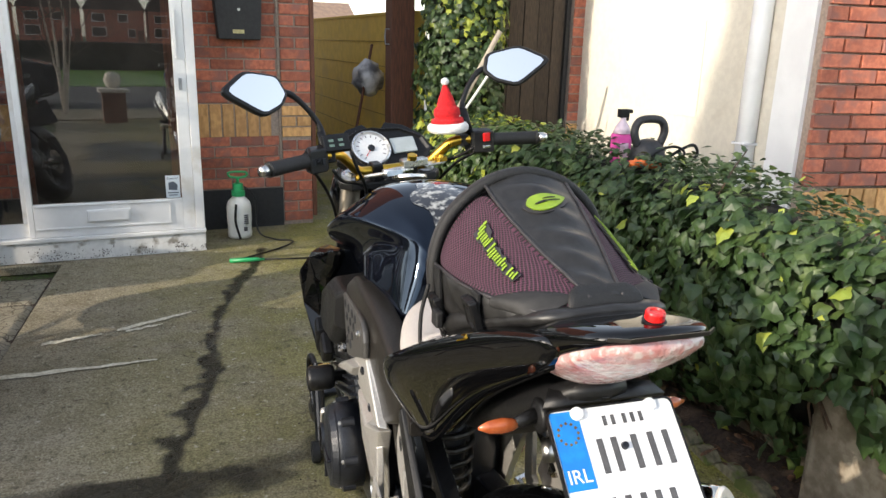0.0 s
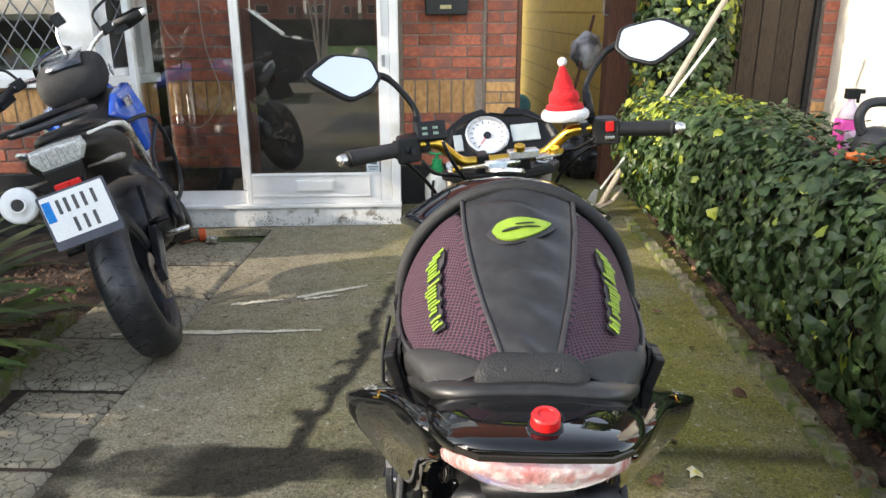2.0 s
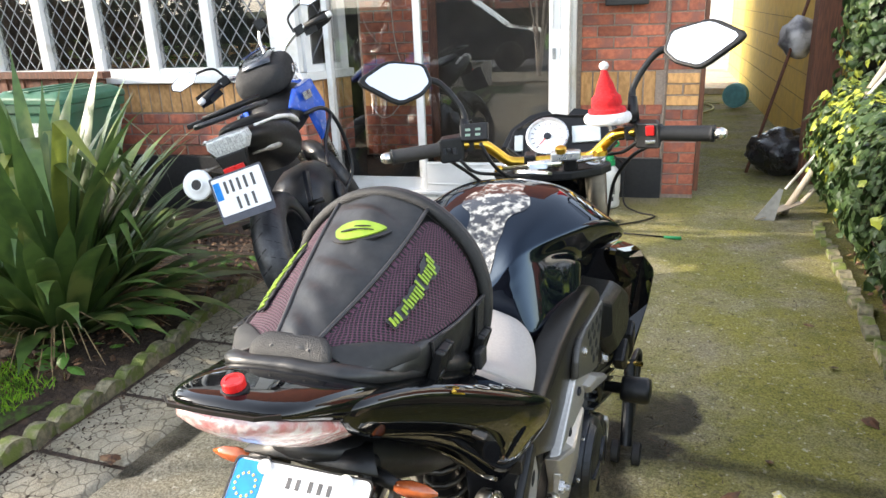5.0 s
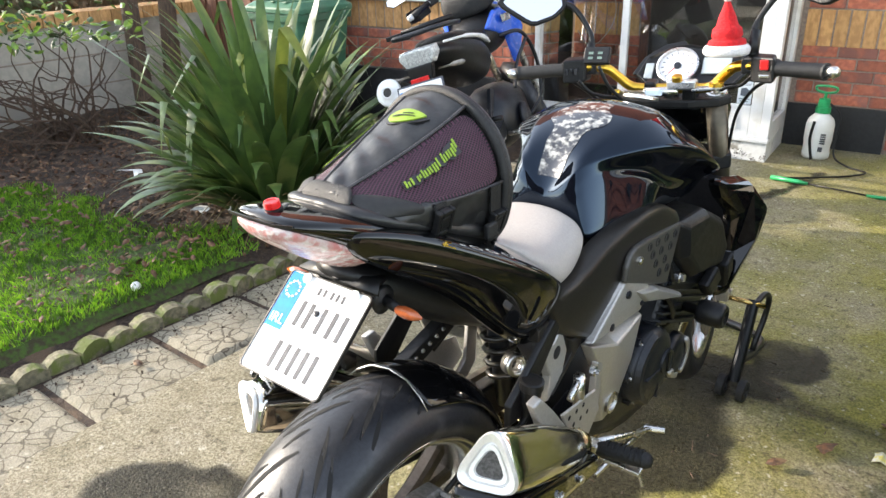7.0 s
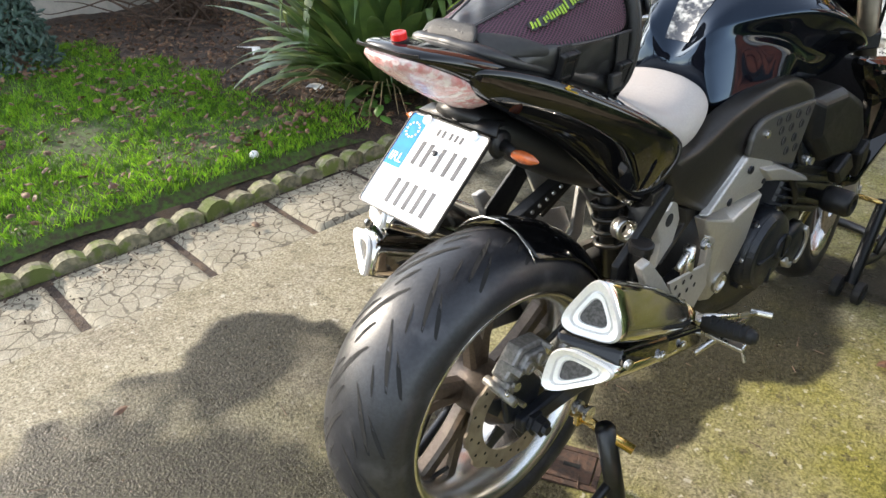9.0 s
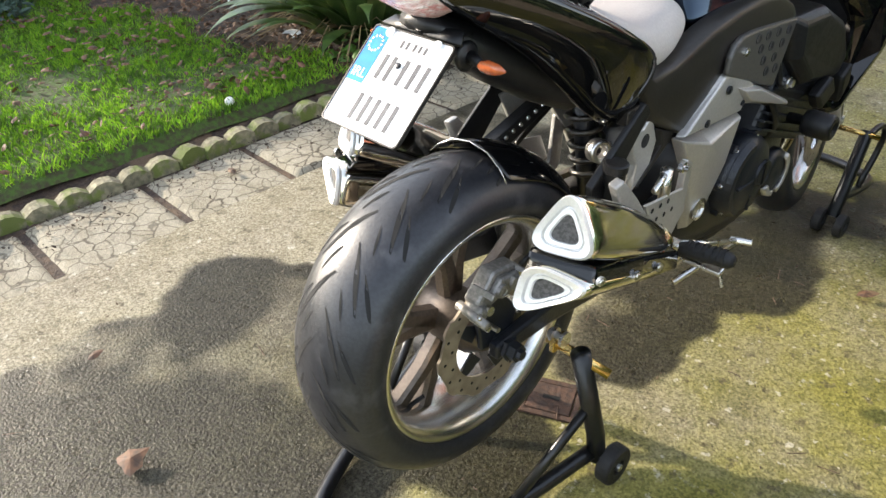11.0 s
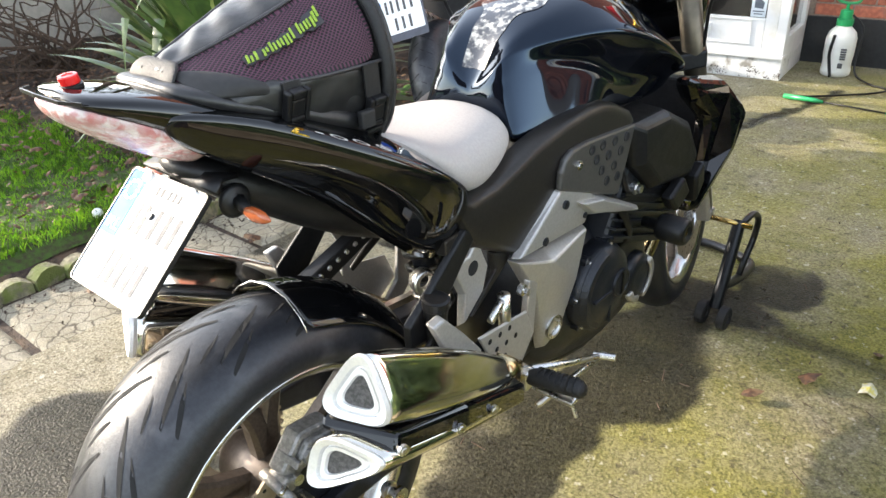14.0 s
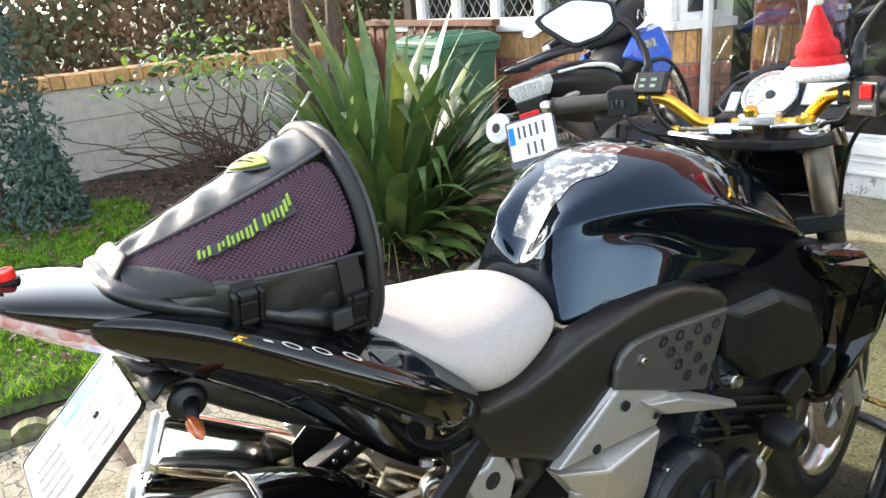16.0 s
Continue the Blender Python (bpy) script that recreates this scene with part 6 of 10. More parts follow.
# frame below the tail and rear sets
for s in (1, -1):
    tri = part("subframe_blade", loft([[(s * x, y, z) for (y, z) in poly] for x, poly in (
        (0.140, [(0.017, 0.738), (0.052, 0.668), (0.036, 0.62), (-0.027, 0.575), (-0.022, 0.64), (-0.056, 0.708), (-0.006, 0.712)]), (0.156, [(0.017, 0.728), (0.044, 0.668), (0.030, 0.626), (-0.022, 0.588), (-0.016, 0.64), (-0.047, 0.703), (-0.004, 0.706)]))]), SILVER, bike, "pointed silver metal subframe blade", bevel=0.003)
    part("blade_hole", lathe([(0.0, 0.0135), (0.0015, 0.0)], (s * 0.1562, 0.003, 0.682), (s, 0, 0), 18), RECESS_SHADE, tri, "dark disc for the shade in a round hole")
    part("rear_blade", loft([[(s * x, y, z) for (y, z) in poly] for x, poly in (
        (0.140, [(0.060, 0.684), (0.130, 0.666), (0.115, 0.64), (0.0, 0.575), (-0.006, 0.585), (0.07, 0.640)]), (0.152, [(0.066, 0.678), (0.122, 0.662), (0.108, 0.643), (0.004, 0.584), (0.0, 0.588), (0.076, 0.645)]))]), SPAR, tri, bevel=0.003)
    part("subframe_rail", loft([[(s * x, y, z + dz) for dz, x in ((-0.014, 0.13), (0.014, 0.13), (0.014, 0.155), (-0.014, 0.155))] for y, z in ((-0.06, 0.742), (0.05, 0.752), (0.15, 0.70))]), SPAR, tri, bevel=0.003)
    heel = part("heel_guard", loft([[(s * x, y, z) for (y, z) in poly] for x, poly in (
        (0.186, [(-0.03, 0.575), (0.12, 0.55), (0.145, 0.49), (0.085, 0.445), (0.02, 0.48)]), (0.191, [(-0.028, 0.573), (0.118, 0.548), (0.142, 0.49), (0.085, 0.447), (0.022, 0.482)]))]), SILVER, bike, "silver drilled heel guard and footrest hanger", bevel=0.0015)
    for y, z in ((0.0, 0.552), (0.03, 0.55), (0.06, 0.547), (0.02, 0.525), (0.05, 0.522), (0.08, 0.52), (0.045, 0.497)):
        part("guard_hole", lathe([(0.0, 0.0055), (0.0006, 0.0)], (s * 0.1912, y, z), (s, 0, 0), 10), RECESS_SHADE, heel)
    part("footrest_hanger", loft([[(s * x, y, z) for (y, z) in poly] for x, poly in (
        (0.165, [(0.14, 0.60), (0.175, 0.59), (0.165, 0.47), (0.10, 0.40), (0.07, 0.43), (0.13, 0.49)]), (0.18, [(0.145, 0.595), (0.17, 0.585), (0.16, 0.475), (0.10, 0.41), (0.08, 0.43), (0.135, 0.49)]))]), SILVER, heel, bevel=0.003)
    peg = part("footpeg", tube([(s * 0.212, 0.088, 0.432), (s * 0.228, 0.09, 0.437), (s * 0.325, 0.093, 0.452), (s * 0.335, 0.093, 0.453)], [0.013, 0.0165, 0.0165, 0.010], seg=14), GRIP, heel, "black rubber topped footpeg", smooth=True)
    for k in range(7):
        x = 0.236 + k * 0.0125
        part("peg_rib", tube([(s * x, 0.093, 0.4395 + (x - 0.23) * 0.155), (s * (x + 0.006), 0.093, 0.4405 + (x - 0.23) * 0.155)], 0.0178, seg=14), GRIP, peg)
    part("peg_base", boxes(((s * 0.226, 0.082, 0.412), (s * 0.315, 0.106, 0.422))), ALU, peg, "alloy peg base", bevel=0.003)
    part("peg_clevis", boxes(((s * 0.183, 0.074, 0.408), (s * 0.222, 0.104, 0.448))), ALU, peg, bevel=0.005)
    part("peg_feeler", cyl((s * 0.312, 0.09, 0.415), (s * 0.322, 0.088, 0.392), 0.004, seg=8), ALU, peg)
    lever = part("brake_lever" if s > 0 else "gear_lever", tube([(s * 0.195, 0.13, 0.415), (s * 0.215, 0.25, 0.365), (s * 0.235, 0.33, 0.345)], [0.009, 0.007, 0.006], seg=10), ALU, heel, "polished foot lever", smooth=True)
    part("lever_tip", cyl((s * 0.222, 0.325, 0.345), (s * 0.268, 0.34, 0.347), 0.008, seg=10), ALU, lever)
    pp = part("passenger_bracket", loft([[(s * x, y, z) for (y, z) in poly] for x, poly in ((0.15, [(-0.02, 0.765), (0.02, 0.75), (-0.115, 0.60), (-0.16, 0.605), (-0.16, 0.655)]), (0.162, [(-0.02, 0.76), (0.012, 0.75), (-0.115, 0.61), (-0.155, 0.612), (-0.155, 0.65)]))]), SATIN, bike, "black passenger footrest bracket", bevel=0.003)
    part("passenger_peg", loft([[(s * x, y, z) for x, y, z in r] for r in (((0.186, -0.150, 0.668), (0.186, -0.124, 0.672), (0.204, -0.124, 0.668), (0.204, -0.150, 0.664)), ((0.186, -0.120, 0.605), (0.186, -0.085, 0.625), (0.206, -0.082, 0.620), (0.206, -0.120, 0.600)), ((0.186, -0.085, 0.572), (0.186, -0.035, 0.565), (0.204, -0.035, 0.560), (0.204, -0.085, 0.566)))]), SILVER, pp, "folding silver passenger peg", bevel=0.004)
res = part("brake_reservoir", lathe([(-0.05, 0.013), (0.0, 0.014), (0.002, 0.019), (0.03, 0.020), (0.032, 0.022), (0.046, 0.022), (0.048, 0.018), (0.048, 0.0)], (0.168, -0.108, 0.640), (0.1, 0, 1), 22), SATIN, bike, "cloudy brake fluid reservoir with black cap", smooth=False)
master = part("rear_master_cylinder", cyl((0.178, 0.06, 0.61), (0.178, 0.065, 0.53), 0.012), ALU, bike, "silver rear master cylinder", smooth=True)
part("banjo", cyl((0.178, 0.06, 0.605), (0.185, 0.01, 0.585), 0.007), ALU, master, smooth=True)
part("hanger_bolt", lathe([(0, 0.012), (0.01, 0.011), (0.012, 0.006), (0.02, 0.006), (0.02, 0)], (0.183, 0.105, 0.60), (1, 0, 0), 12), ALU, master)
rib_ring = part("linkage_ring", lathe([(-0.012, 0.022), (0.012, 0.022), (0.012, 0.013), (-0.012, 0.013)], (0.10, -0.055, 0.665), (1, -0.4, 0.2), 24, closed=True), ALU, bike, "polished linkage ring", smooth=True)

# exhausts: two stacked three-sided silencers a side
BLACKPIPE = mat("black pipe mouth", (0.01, 0.01, 0.01), (0.03, 0.028, 0.025), 60, 0.7)


def tri_ring(p, n=10, k=0.38):
    """A rounded triangle through three corners."""
    p = [Vector(q) for q in p]
    out = []
    for i in range(3):
        a, b, c = p[i - 1], p[i], p[(i + 1) % 3]
        s, e = b.lerp(a, k), b.lerp(c, k)
        for j in range(n):
            t = j / (n - 1)
            out.append((s * (1 - t) ** 2 + b * 2 * t * (1 - t) + e * t * t))
    return out


def scaled(rg, f, shift=(0, 0, 0)):
    c = sum(rg, Vector()) / len(rg)
    return [c + (q - c) * f + Vector(shift) for q in rg]


SOOT = mat("sooty grey mesh", (0.11, 0.105, 0.10), (0.05, 0.048, 0.045), 220, 0.6, metal=0.4, bump=0.5, bscale=500)


def silencer(corners, front, parent, name, material):
    rg = tri_ring(corners)
    c = sum(rg, Vector()) / len(rg)
    f = Vector(front)
    ax = (f - c).normalized()
    rings = [rg]
    for t, k in ((0.04, 1.06), (0.12, 1.10), (0.4, 1.06), (0.7, 0.85), (0.9, 0.58), (1.0, 0.42)):
        rings.append([q + ax * ((f - c).length * t) for q in scaled(rg, k)])
    can = part(name, loft(rings), material, parent, "polished three sided silencer", smooth=True)
    lip = [rg, scaled(rg, 1.03, -ax * 0.006), scaled(rg, 0.97, -ax * 0.012), scaled(rg, 0.74, -ax * 0.008), scaled(rg, 0.70, -ax * 0.001)]
    part("outlet_rim", loft([[q for q in r] for r in lip], caps=False), OUTLET, can, "pale brushed outlet rim", smooth=False)
    part("outlet_step", loft([scaled(rg, 0.72, -ax * 0.001), scaled(rg, 0.66, -ax * 0.002), scaled(rg, 0.64, -ax * 0.006), scaled(rg, 0.50, -ax * 0.0055), scaled(rg, 0.46, -ax * 0.0012)], caps=False), OUTLET, can, "pale inner step", smooth=False)
    part("outlet_mouth", loft([scaled(rg, 0.48, -ax * 0.001), scaled(rg, 0.46, -ax * 0.002)]), SOOT, can, "sooty grey outlet mouth")
    return can


for s in (1, -1):
    ex = part("exhaust", tube([(s * x, y, z) for x, y, z in ((0.05, 0.20, 0.24), (0.12, 0.16, 0.34), (0.175, 0.08, 0.43), (0.195, 0.0, 0.49))], [0.028, 0.03, 0.034, 0.036], seg=16), STEEL_TAN, bike, "tinted steel exhaust link pipe", smooth=True)
    body_mat = STEEL
    up = [(s * 0.246, -0.315, 0.752), (s * 0.204, -0.368, 0.660), (s * 0.302, -0.325, 0.650)]
    lo = [(s * 0.222, -0.382, 0.645), (s * 0.218, -0.410, 0.560), (s * 0.324, -0.350, 0.622)]
    if s < 0:
        up, lo = [up[0], up[2], up[1]], [lo[0], lo[2], lo[1]]
    up, lo = [[cc + (Vector(q) - cc) * 1.08 for q in tr] for tr in (up, lo) for cc in [sum((Vector(q) for q in tr), Vector()) / 3]]
    silencer(up, (s * 0.205, 0.03, 0.480), ex, "silencer", body_mat)
    silencer(lo, (s * 0.205, 0.03, 0.430), ex, "silencer", body_mat)
    web = part("heat_shield", loft([[(s * x, y, z) for x, y, z in r] for r in (
        ((0.205, -0.365, 0.655), (0.300, -0.325, 0.640), (0.308, -0.338, 0.612), (0.212, -0.378, 0.640)),
        ((0.200, -0.20, 0.60), (0.285, -0.17, 0.575), (0.288, -0.18, 0.53), (0.205, -0.20, 0.56)),
        ((0.195, 0.02, 0.49), (0.245, 0.03, 0.47), (0.246, 0.03, 0.43), (0.195, 0.02, 0.45)))]), GLOSS, ex, "black panel between the silencers", bevel=0.006)
    for y, z, x in ((-0.33, 0.626, 0.312), (-0.20, 0.56, 0.293), (-0.10, 0.517, 0.274)):
        bolt((s * (x - 0.002), y, z), (s, -0.2, 0), web, 0.008)

# the bike stands at a slight angle to the drive: body parts drift sideways towards the front
def drift(ob):
    for kid in ob.children:
        if kid.type == "MESH":
            slim = 0.0 if kid.name.split(".")[0] in ("fuel_tank", "tank_pad", "filler_cap") else 0.075
            for v in kid.data.vertices:
                v.co.x = v.co.x * (1.0 - slim * smooth01(-0.05, 0.22, v.co.y)) + 0.0232 * (v.co.y + 0.45)
        drift(kid)


drift(bike)

# ---- front end, turned a little to the left ----
front = part("front_wheel", lathe([(-0.045, 0.212), (-0.048, 0.224), (-0.056, 0.227), (-0.056, 0.219), (-0.04, 0.205), (0.0, 0.196), (0.04, 0.205), (0.056, 0.219), (0.056, 0.227), (0.048, 0.224), (0.045, 0.212), (0, 0.204)], FA, (1, 0, 0), 64, closed=True), RIM, bike, "silver front wheel rim", smooth=True, m=STEER)
F_PROF = [(-0.050, 0.220), (-0.058, 0.232), (-0.062, 0.250), (-0.056, 0.272), (-0.040, 0.290), (-0.02, 0.2985), (0.0, 0.301), (0.02, 0.2985), (0.040, 0.290), (0.056, 0.272), (0.062, 0.250), (0.058, 0.232), (0.050, 0.220)]
part("tyre", tyre_mesh(FA, F_PROF), RUBBER, front, "black front tyre", smooth=True, m=STEER)
for k in range(5):
    a = radians(10 + 72 * k)
    bm = bmesh.new()
    for da in (-0.16, 0.16):
        pts = []
        for r, t, w in ((0.03, 0.0, 0.018), (0.11, 0.6, 0.013), (0.20, 1.1, 0.015)):
            aa = a + da * t
            u, v = Vector((0, math.cos(aa), math.sin(aa))), Vector((0, -math.sin(aa), math.cos(aa)))
            pts.append([FA + u * r + v * w * sy + Vector((sx * 0.013, 0, 0)) for sx, sy in ((-1, -1), (1, -1), (1, 1), (-1, 1))])
        loft(pts, bm)
    part("spoke", bm, BRONZE, front, m=STEER, bevel=0.003)
for s in (1, -1):
    brake_disc(FA, s * 0.066, 0.150, front, STEER, 30)
    leg = part("fork_leg", tube([(s * 0.105, 0.812, 1.006), (s * 0.105, 0.985, 0.63), (s * 0.105, 0.987, 0.62), (s * 0.105, 1.10, 0.345)], [0.0265, 0.0265, 0.021, 0.021], seg=24), mat("bronze fork tube", (0.105, 0.088, 0.064), (0.08, 0.068, 0.05), 30, 0.36, metal=0.7) if s > 0 else bpy.data.materials["bronze fork tube"], bike, "dark bronze upside down fork leg", smooth=True, m=STEER)
    part("fork_foot", loft([[(s * x, y, z) for x, y, z in r] for r in (((0.09, 1.04, 0.46), (0.122, 1.04, 0.46), (0.122, 1.08, 0.47), (0.09, 1.08, 0.47)), ((0.085, 1.08, 0.31), (0.125, 1.08, 0.31), (0.125, 1.135, 0.32), (0.085, 1.135, 0.32)))]), SILVER, leg, "silver fork foot", m=STEER, bevel=0.008)
    part("front_caliper", loft([[(s * x, y, z) for y, z in ((1.00, 0.40), (1.03, 0.475), (1.0, 0.49), (0.955, 0.46), (0.965, 0.40))] for x in (0.055, 0.10)]), ENGINE, leg, "black front caliper", m=STEER, bevel=0.006)
    part("fork_cap", lathe([(0, 0.027), (0.006, 0.026), (0.007, 0.020), (0.010, 0.019), (0.010, 0.012), (0.020, 0.011), (0.020, 0.0)], (s * 0.105, 0.812, 1.012), (0, -0.415, 0.91), 12), ALU, leg, "bright fork cap", m=STEER)
part("axle", cyl((-0.13, 1.11, 0.335), (0.13, 1.11, 0.335), 0.012), ALU, front, m=STEER)
mud = []
for t in range(9):
    a = radians(20 + t * 17)
    mud.append([FA + Vector((0.068 * q, 0, 0)) + Vector((0, math.cos(a), math.sin(a))) * (0.325 - 0.045 * abs(q) ** 2.5) for q in (-1, -0.7, 0, 0.7, 1)])
part("front_mudguard", loft(mud, closed=False), GLOSS, bike, "gloss black front mudguard", m=STEER, sub=1, solid=0.004)
clamp = part("top_clamp", loft([[(x, y, z + dz) for x, y, z in ((-0.145, 0.80, 0.985), (-0.12, 0.77, 0.982), (-0.05, 0.75, 0.98), (0.05, 0.75, 0.98), (0.12, 0.77, 0.982), (0.145, 0.80, 0.985), (0.12, 0.85, 0.99), (-0.12, 0.85, 0.99))] for dz in (0.0, 0.022)]), SATIN, bike, "black top fork clamp", m=STEER, bevel=0.005)
part("lower_clamp", loft([[(x, y, z + dz) for x, y, z in ((-0.14, 0.88, 0.80), (-0.05, 0.83, 0.79), (0.05, 0.83, 0.79), (0.14, 0.88, 0.80), (0.12, 0.945, 0.81), (-0.12, 0.945, 0.81))] for dz in (0.0, 0.04)]), SATIN, clamp, m=STEER, bevel=0.005)
part("steering_nut", lathe([(0, 0.022), (0.012, 0.022), (0.013, 0.012), (0.004, 0.011), (0.004, 0)], (0, 0.80, 1.008), (0, -0.415, 0.91), 6), ALU, clamp, m=STEER)
for s in (1, -1):
    part("bar_riser", loft([[(s * x, y, z) for x, y, z in r] for r in (((0.03, 0.76, 1.0), (0.065, 0.76, 1.0), (0.065, 0.805, 1.002), (0.03, 0.805, 1.002)), ((0.035, 0.755, 1.045), (0.062, 0.755, 1.045), (0.062, 0.795, 1.05), (0.035, 0.795, 1.05)))]), SATIN, clamp, m=STEER, bevel=0.004)
BARS = STEER
DAMPER = STEER @ Matrix.Translation((-0.016, 0.045, -0.022))
bars = part("handlebar", tube(curve_pts([(-0.358, 0.634, 1.088), (-0.25, 0.692, 1.090), (-0.190, 0.722, 1.090), (-0.155, 0.738, 1.084), (-0.128, 0.755, 1.060), (-0.100, 0.770, 1.034), (-0.06, 0.775, 1.028), (0.06, 0.775, 1.028), (0.100, 0.770, 1.034), (0.128, 0.755, 1.060), (0.155, 0.738, 1.084), (0.190, 0.722, 1.090), (0.25, 0.692, 1.090), (0.358, 0.634, 1.088)]), 0.0125, seg=14), GOLD, bike, "gold anodised handlebar", smooth=True, m=BARS)
for s in (1, -1):
    d = Vector((s * 0.88, -0.47, 0)).normalized()
    e = Vector((s * 0.368, 0.629, 1.088))
    g = part("grip", tube([e - d * 0.012, e - d * 0.016, e - d * 0.128, e - d * 0.132], [0.014, 0.0175, 0.0165, 0.021], seg=20), GRIP, bars, "black rubber grip", smooth=True, m=BARS)
    part("bar_end", tube([e - d * 0.012, e + d * 0.004, e + d * 0.012], [0.0135, 0.0130, 0.009], seg=16), ALU, bars, "alloy bar end", smooth=True, m=BARS)
    part("grip_collar", tube([e - d * 0.013, e - d * 0.018], 0.0185, seg=20), GRIP, bars, m=BARS)
    sw = part("switch_pod", loft([[e - d * t + Vector((0, y * k, z * k)) for y, z in ((-0.021, -0.032), (0.026, -0.034), (0.030, 0.020), (0.010, 0.030), (-0.021, 0.024))] for t, k in ((0.134, 0.85), (0.140, 1.0), (0.188, 1.0), (0.196, 0.85))]), SATIN, bars, "black switch housing", m=BARS, bevel=0.003)
    c = e - d * 0.16
    if s > 0:
        part("kill_switch", boxes((c + Vector((-0.008, -0.030, -0.002)), c + Vector((0.010, -0.021, 0.020)))), RED, sw, "red kill switch", m=BARS, bevel=0.002)
        part("start_button", boxes((c + Vector((-0.010, -0.028, -0.020)), c + Vector((0.012, -0.021, -0.012)))), ALU, sw, m=BARS, bevel=0.002)
    else:
        for k in range(3):
            part("switch_button", boxes((c + Vector((-0.016 + 0.012 * k, -0.029, -0.012 + 0.008 * (k % 2))), c + Vector((-0.007 + 0.012 * k, -0.021, 0.004)))), ENGINE, sw, m=BARS, bevel=0.0015)
    master = part("lever_perch", boxes((e - d * 0.205 + Vector((-0.014, -0.014, -0.016)), e - d * 0.205 + Vector((0.014, 0.03, 0.016)))), SATIN, bars, m=BARS, bevel=0.004)
    part("hand_lever", tube(curve_pts([e - d * 0.20 + Vector((0, 0.04, -0.006)), e - d * 0.15 + Vector((0, 0.055, -0.012)), e - d * 0.06 + Vector((0, 0.05, -0.016)), e - d * 0.0 + Vector((0, 0.052, -0.016))]), 0.006), SATIN, master, "black lever", m=BARS, smooth=True)
    # mirrors
    MIR = STEER @ Matrix.Translation((0.0, 0, 0.006 + 0.010 * s))
    hexa = [(0.422, 0.690, 1.264), (0.372, 0.752, 1.290), (0.290, 0.768, 1.282), (0.268, 0.742, 1.250), (0.288, 0.722, 1.228), (0.338, 0.702, 1.208)]
    cen = sum((Vector(p) for p in hexa), Vector()) / 6
    v = [Vector((s * p[0], p[1], p[2])) for p in hexa]
    cen = Vector((s * cen.x, cen.y, cen.z))
    nrm = (v[2] - v[0]).cross(v[5] - v[0]).normalized()
    if nrm.y > 0:
        nrm = -nrm
    v = [cen + (q - nrm * (q - cen).dot(nrm) - cen) * 1.14 for q in v]
    v = [v[k].lerp(v[(k + d_) % 6], f) if f else (v[k] * 0.90 + (v[k - 1] + v[(k + 1) % 6]) * 0.05) for k in range(6) for d_, f in ((-1, 0.2), (0, 0), (1, 0.2))]
    mir = part("mirror", loft([[cen + (q - cen) * k - nrm * w for q in v] for k, w in ((1.0, -0.003), (1.04, 0.003), (0.98, 0.014), (0.6, 0.028), (0.2, 0.032))]), SATIN, bike, "angular black mirror", m=MIR, bevel=0.003)
    part("mirror_glass", loft([[cen + (q - cen) * k + nrm * w for q in v] for k, w in ((0.875, 0.0035), (0.87, 0.0045))]), MIRROR, mir, "mirror glass", m=MIR)
    part("mirror_stem", tube(curve_pts([(s * 0.195, 0.722, 1.095), (s * 0.195, 0.738, 1.125), (s * 0.197, 0.750, 1.165), (s * 0.220, 0.760, 1.205), (s * 0.250, 0.766, 1.238), (s * 0.276, 0.766, 1.250)]), [0.009] * 6 + [0.0085] * 6 + [0.007] * 12 + [0.008] * 6 + [0.009], seg=10), SATIN, mir, "black curved stem", m=MIR, smooth=True)
    part("stem_boot", tube([(s * 0.195, 0.724, 1.10), (s * 0.196, 0.745, 1.15)], [0.014, 0.010], seg=12), SATIN, mir, m=MIR, smooth=True)

# dash, damper, alarm box, nose
dash_m = STEER @ Matrix.Translation((0.024, 0.903, 1.058)) @ Matrix.Rotation(radians(48), 4, "X") @ Matrix.Scale(1.12, 4)  # z of this frame looks at the rider's face
pod = part("instrument_pod", loft([[(x * k, y * k, z) for x, y in ((-0.122, -0.02), (-0.105, 0.028), (-0.05, 0.058), (-0.012, 0.062), (0.012, 0.056), (0.06, 0.052), (0.112, 0.022), (0.122, -0.015), (0.10, -0.045), (0.0, -0.055), (-0.09, -0.048))] for z, k in ((-0.05, 0.7), (-0.02, 1.0), (0.004, 1.04), (0.008, 1.0), (0.0, 0.93))]), SATIN, bike, "black instrument pod with a round white rev counter", m=dash_m, bevel=0.003)
part("tacho_ring", lathe([(-0.005, 0.050), (0.012, 0.049), (0.014, 0.045), (0.006, 0.042)], (-0.032, 0.002, 0), (0, 0, 1), 40), ALU, pod, "bright bezel ring", m=dash_m, smooth=False)
part("tacho_face", lathe([(0.0062, 0.0425), (0.0072, 0.0420), (0.0074, 0.0)], (-0.032, 0.002, 0), (0, 0, 1), 40), DIALW, pod, "white rev counter face", m=dash_m)
for k in range(13):
    a = radians(230 - k * 22)
    part("dial_mark", boxes(((-0.0009, 0.031, 0.0076), (0.0009, 0.038, 0.008))), PLATE_K, pod, m=dash_m @ Matrix.Translation((-0.032, 0.002, 0)) @ Matrix.Rotation(a - radians(90), 4, "Z"))
part("dial_needle", boxes(((-0.0008, -0.006, 0.0085), (0.0008, 0.028, 0.0095))), RED, pod, m=dash_m @ Matrix.Translation((-0.032, 0.002, 0)) @ Matrix.Rotation(radians(140), 4, "Z"))
part("needle_cap", lathe([(0.008, 0.009), (0.012, 0.008), (0.0125, 0)], (-0.032, 0.002, 0), (0, 0, 1), 18), ENGINE, pod, m=dash_m)
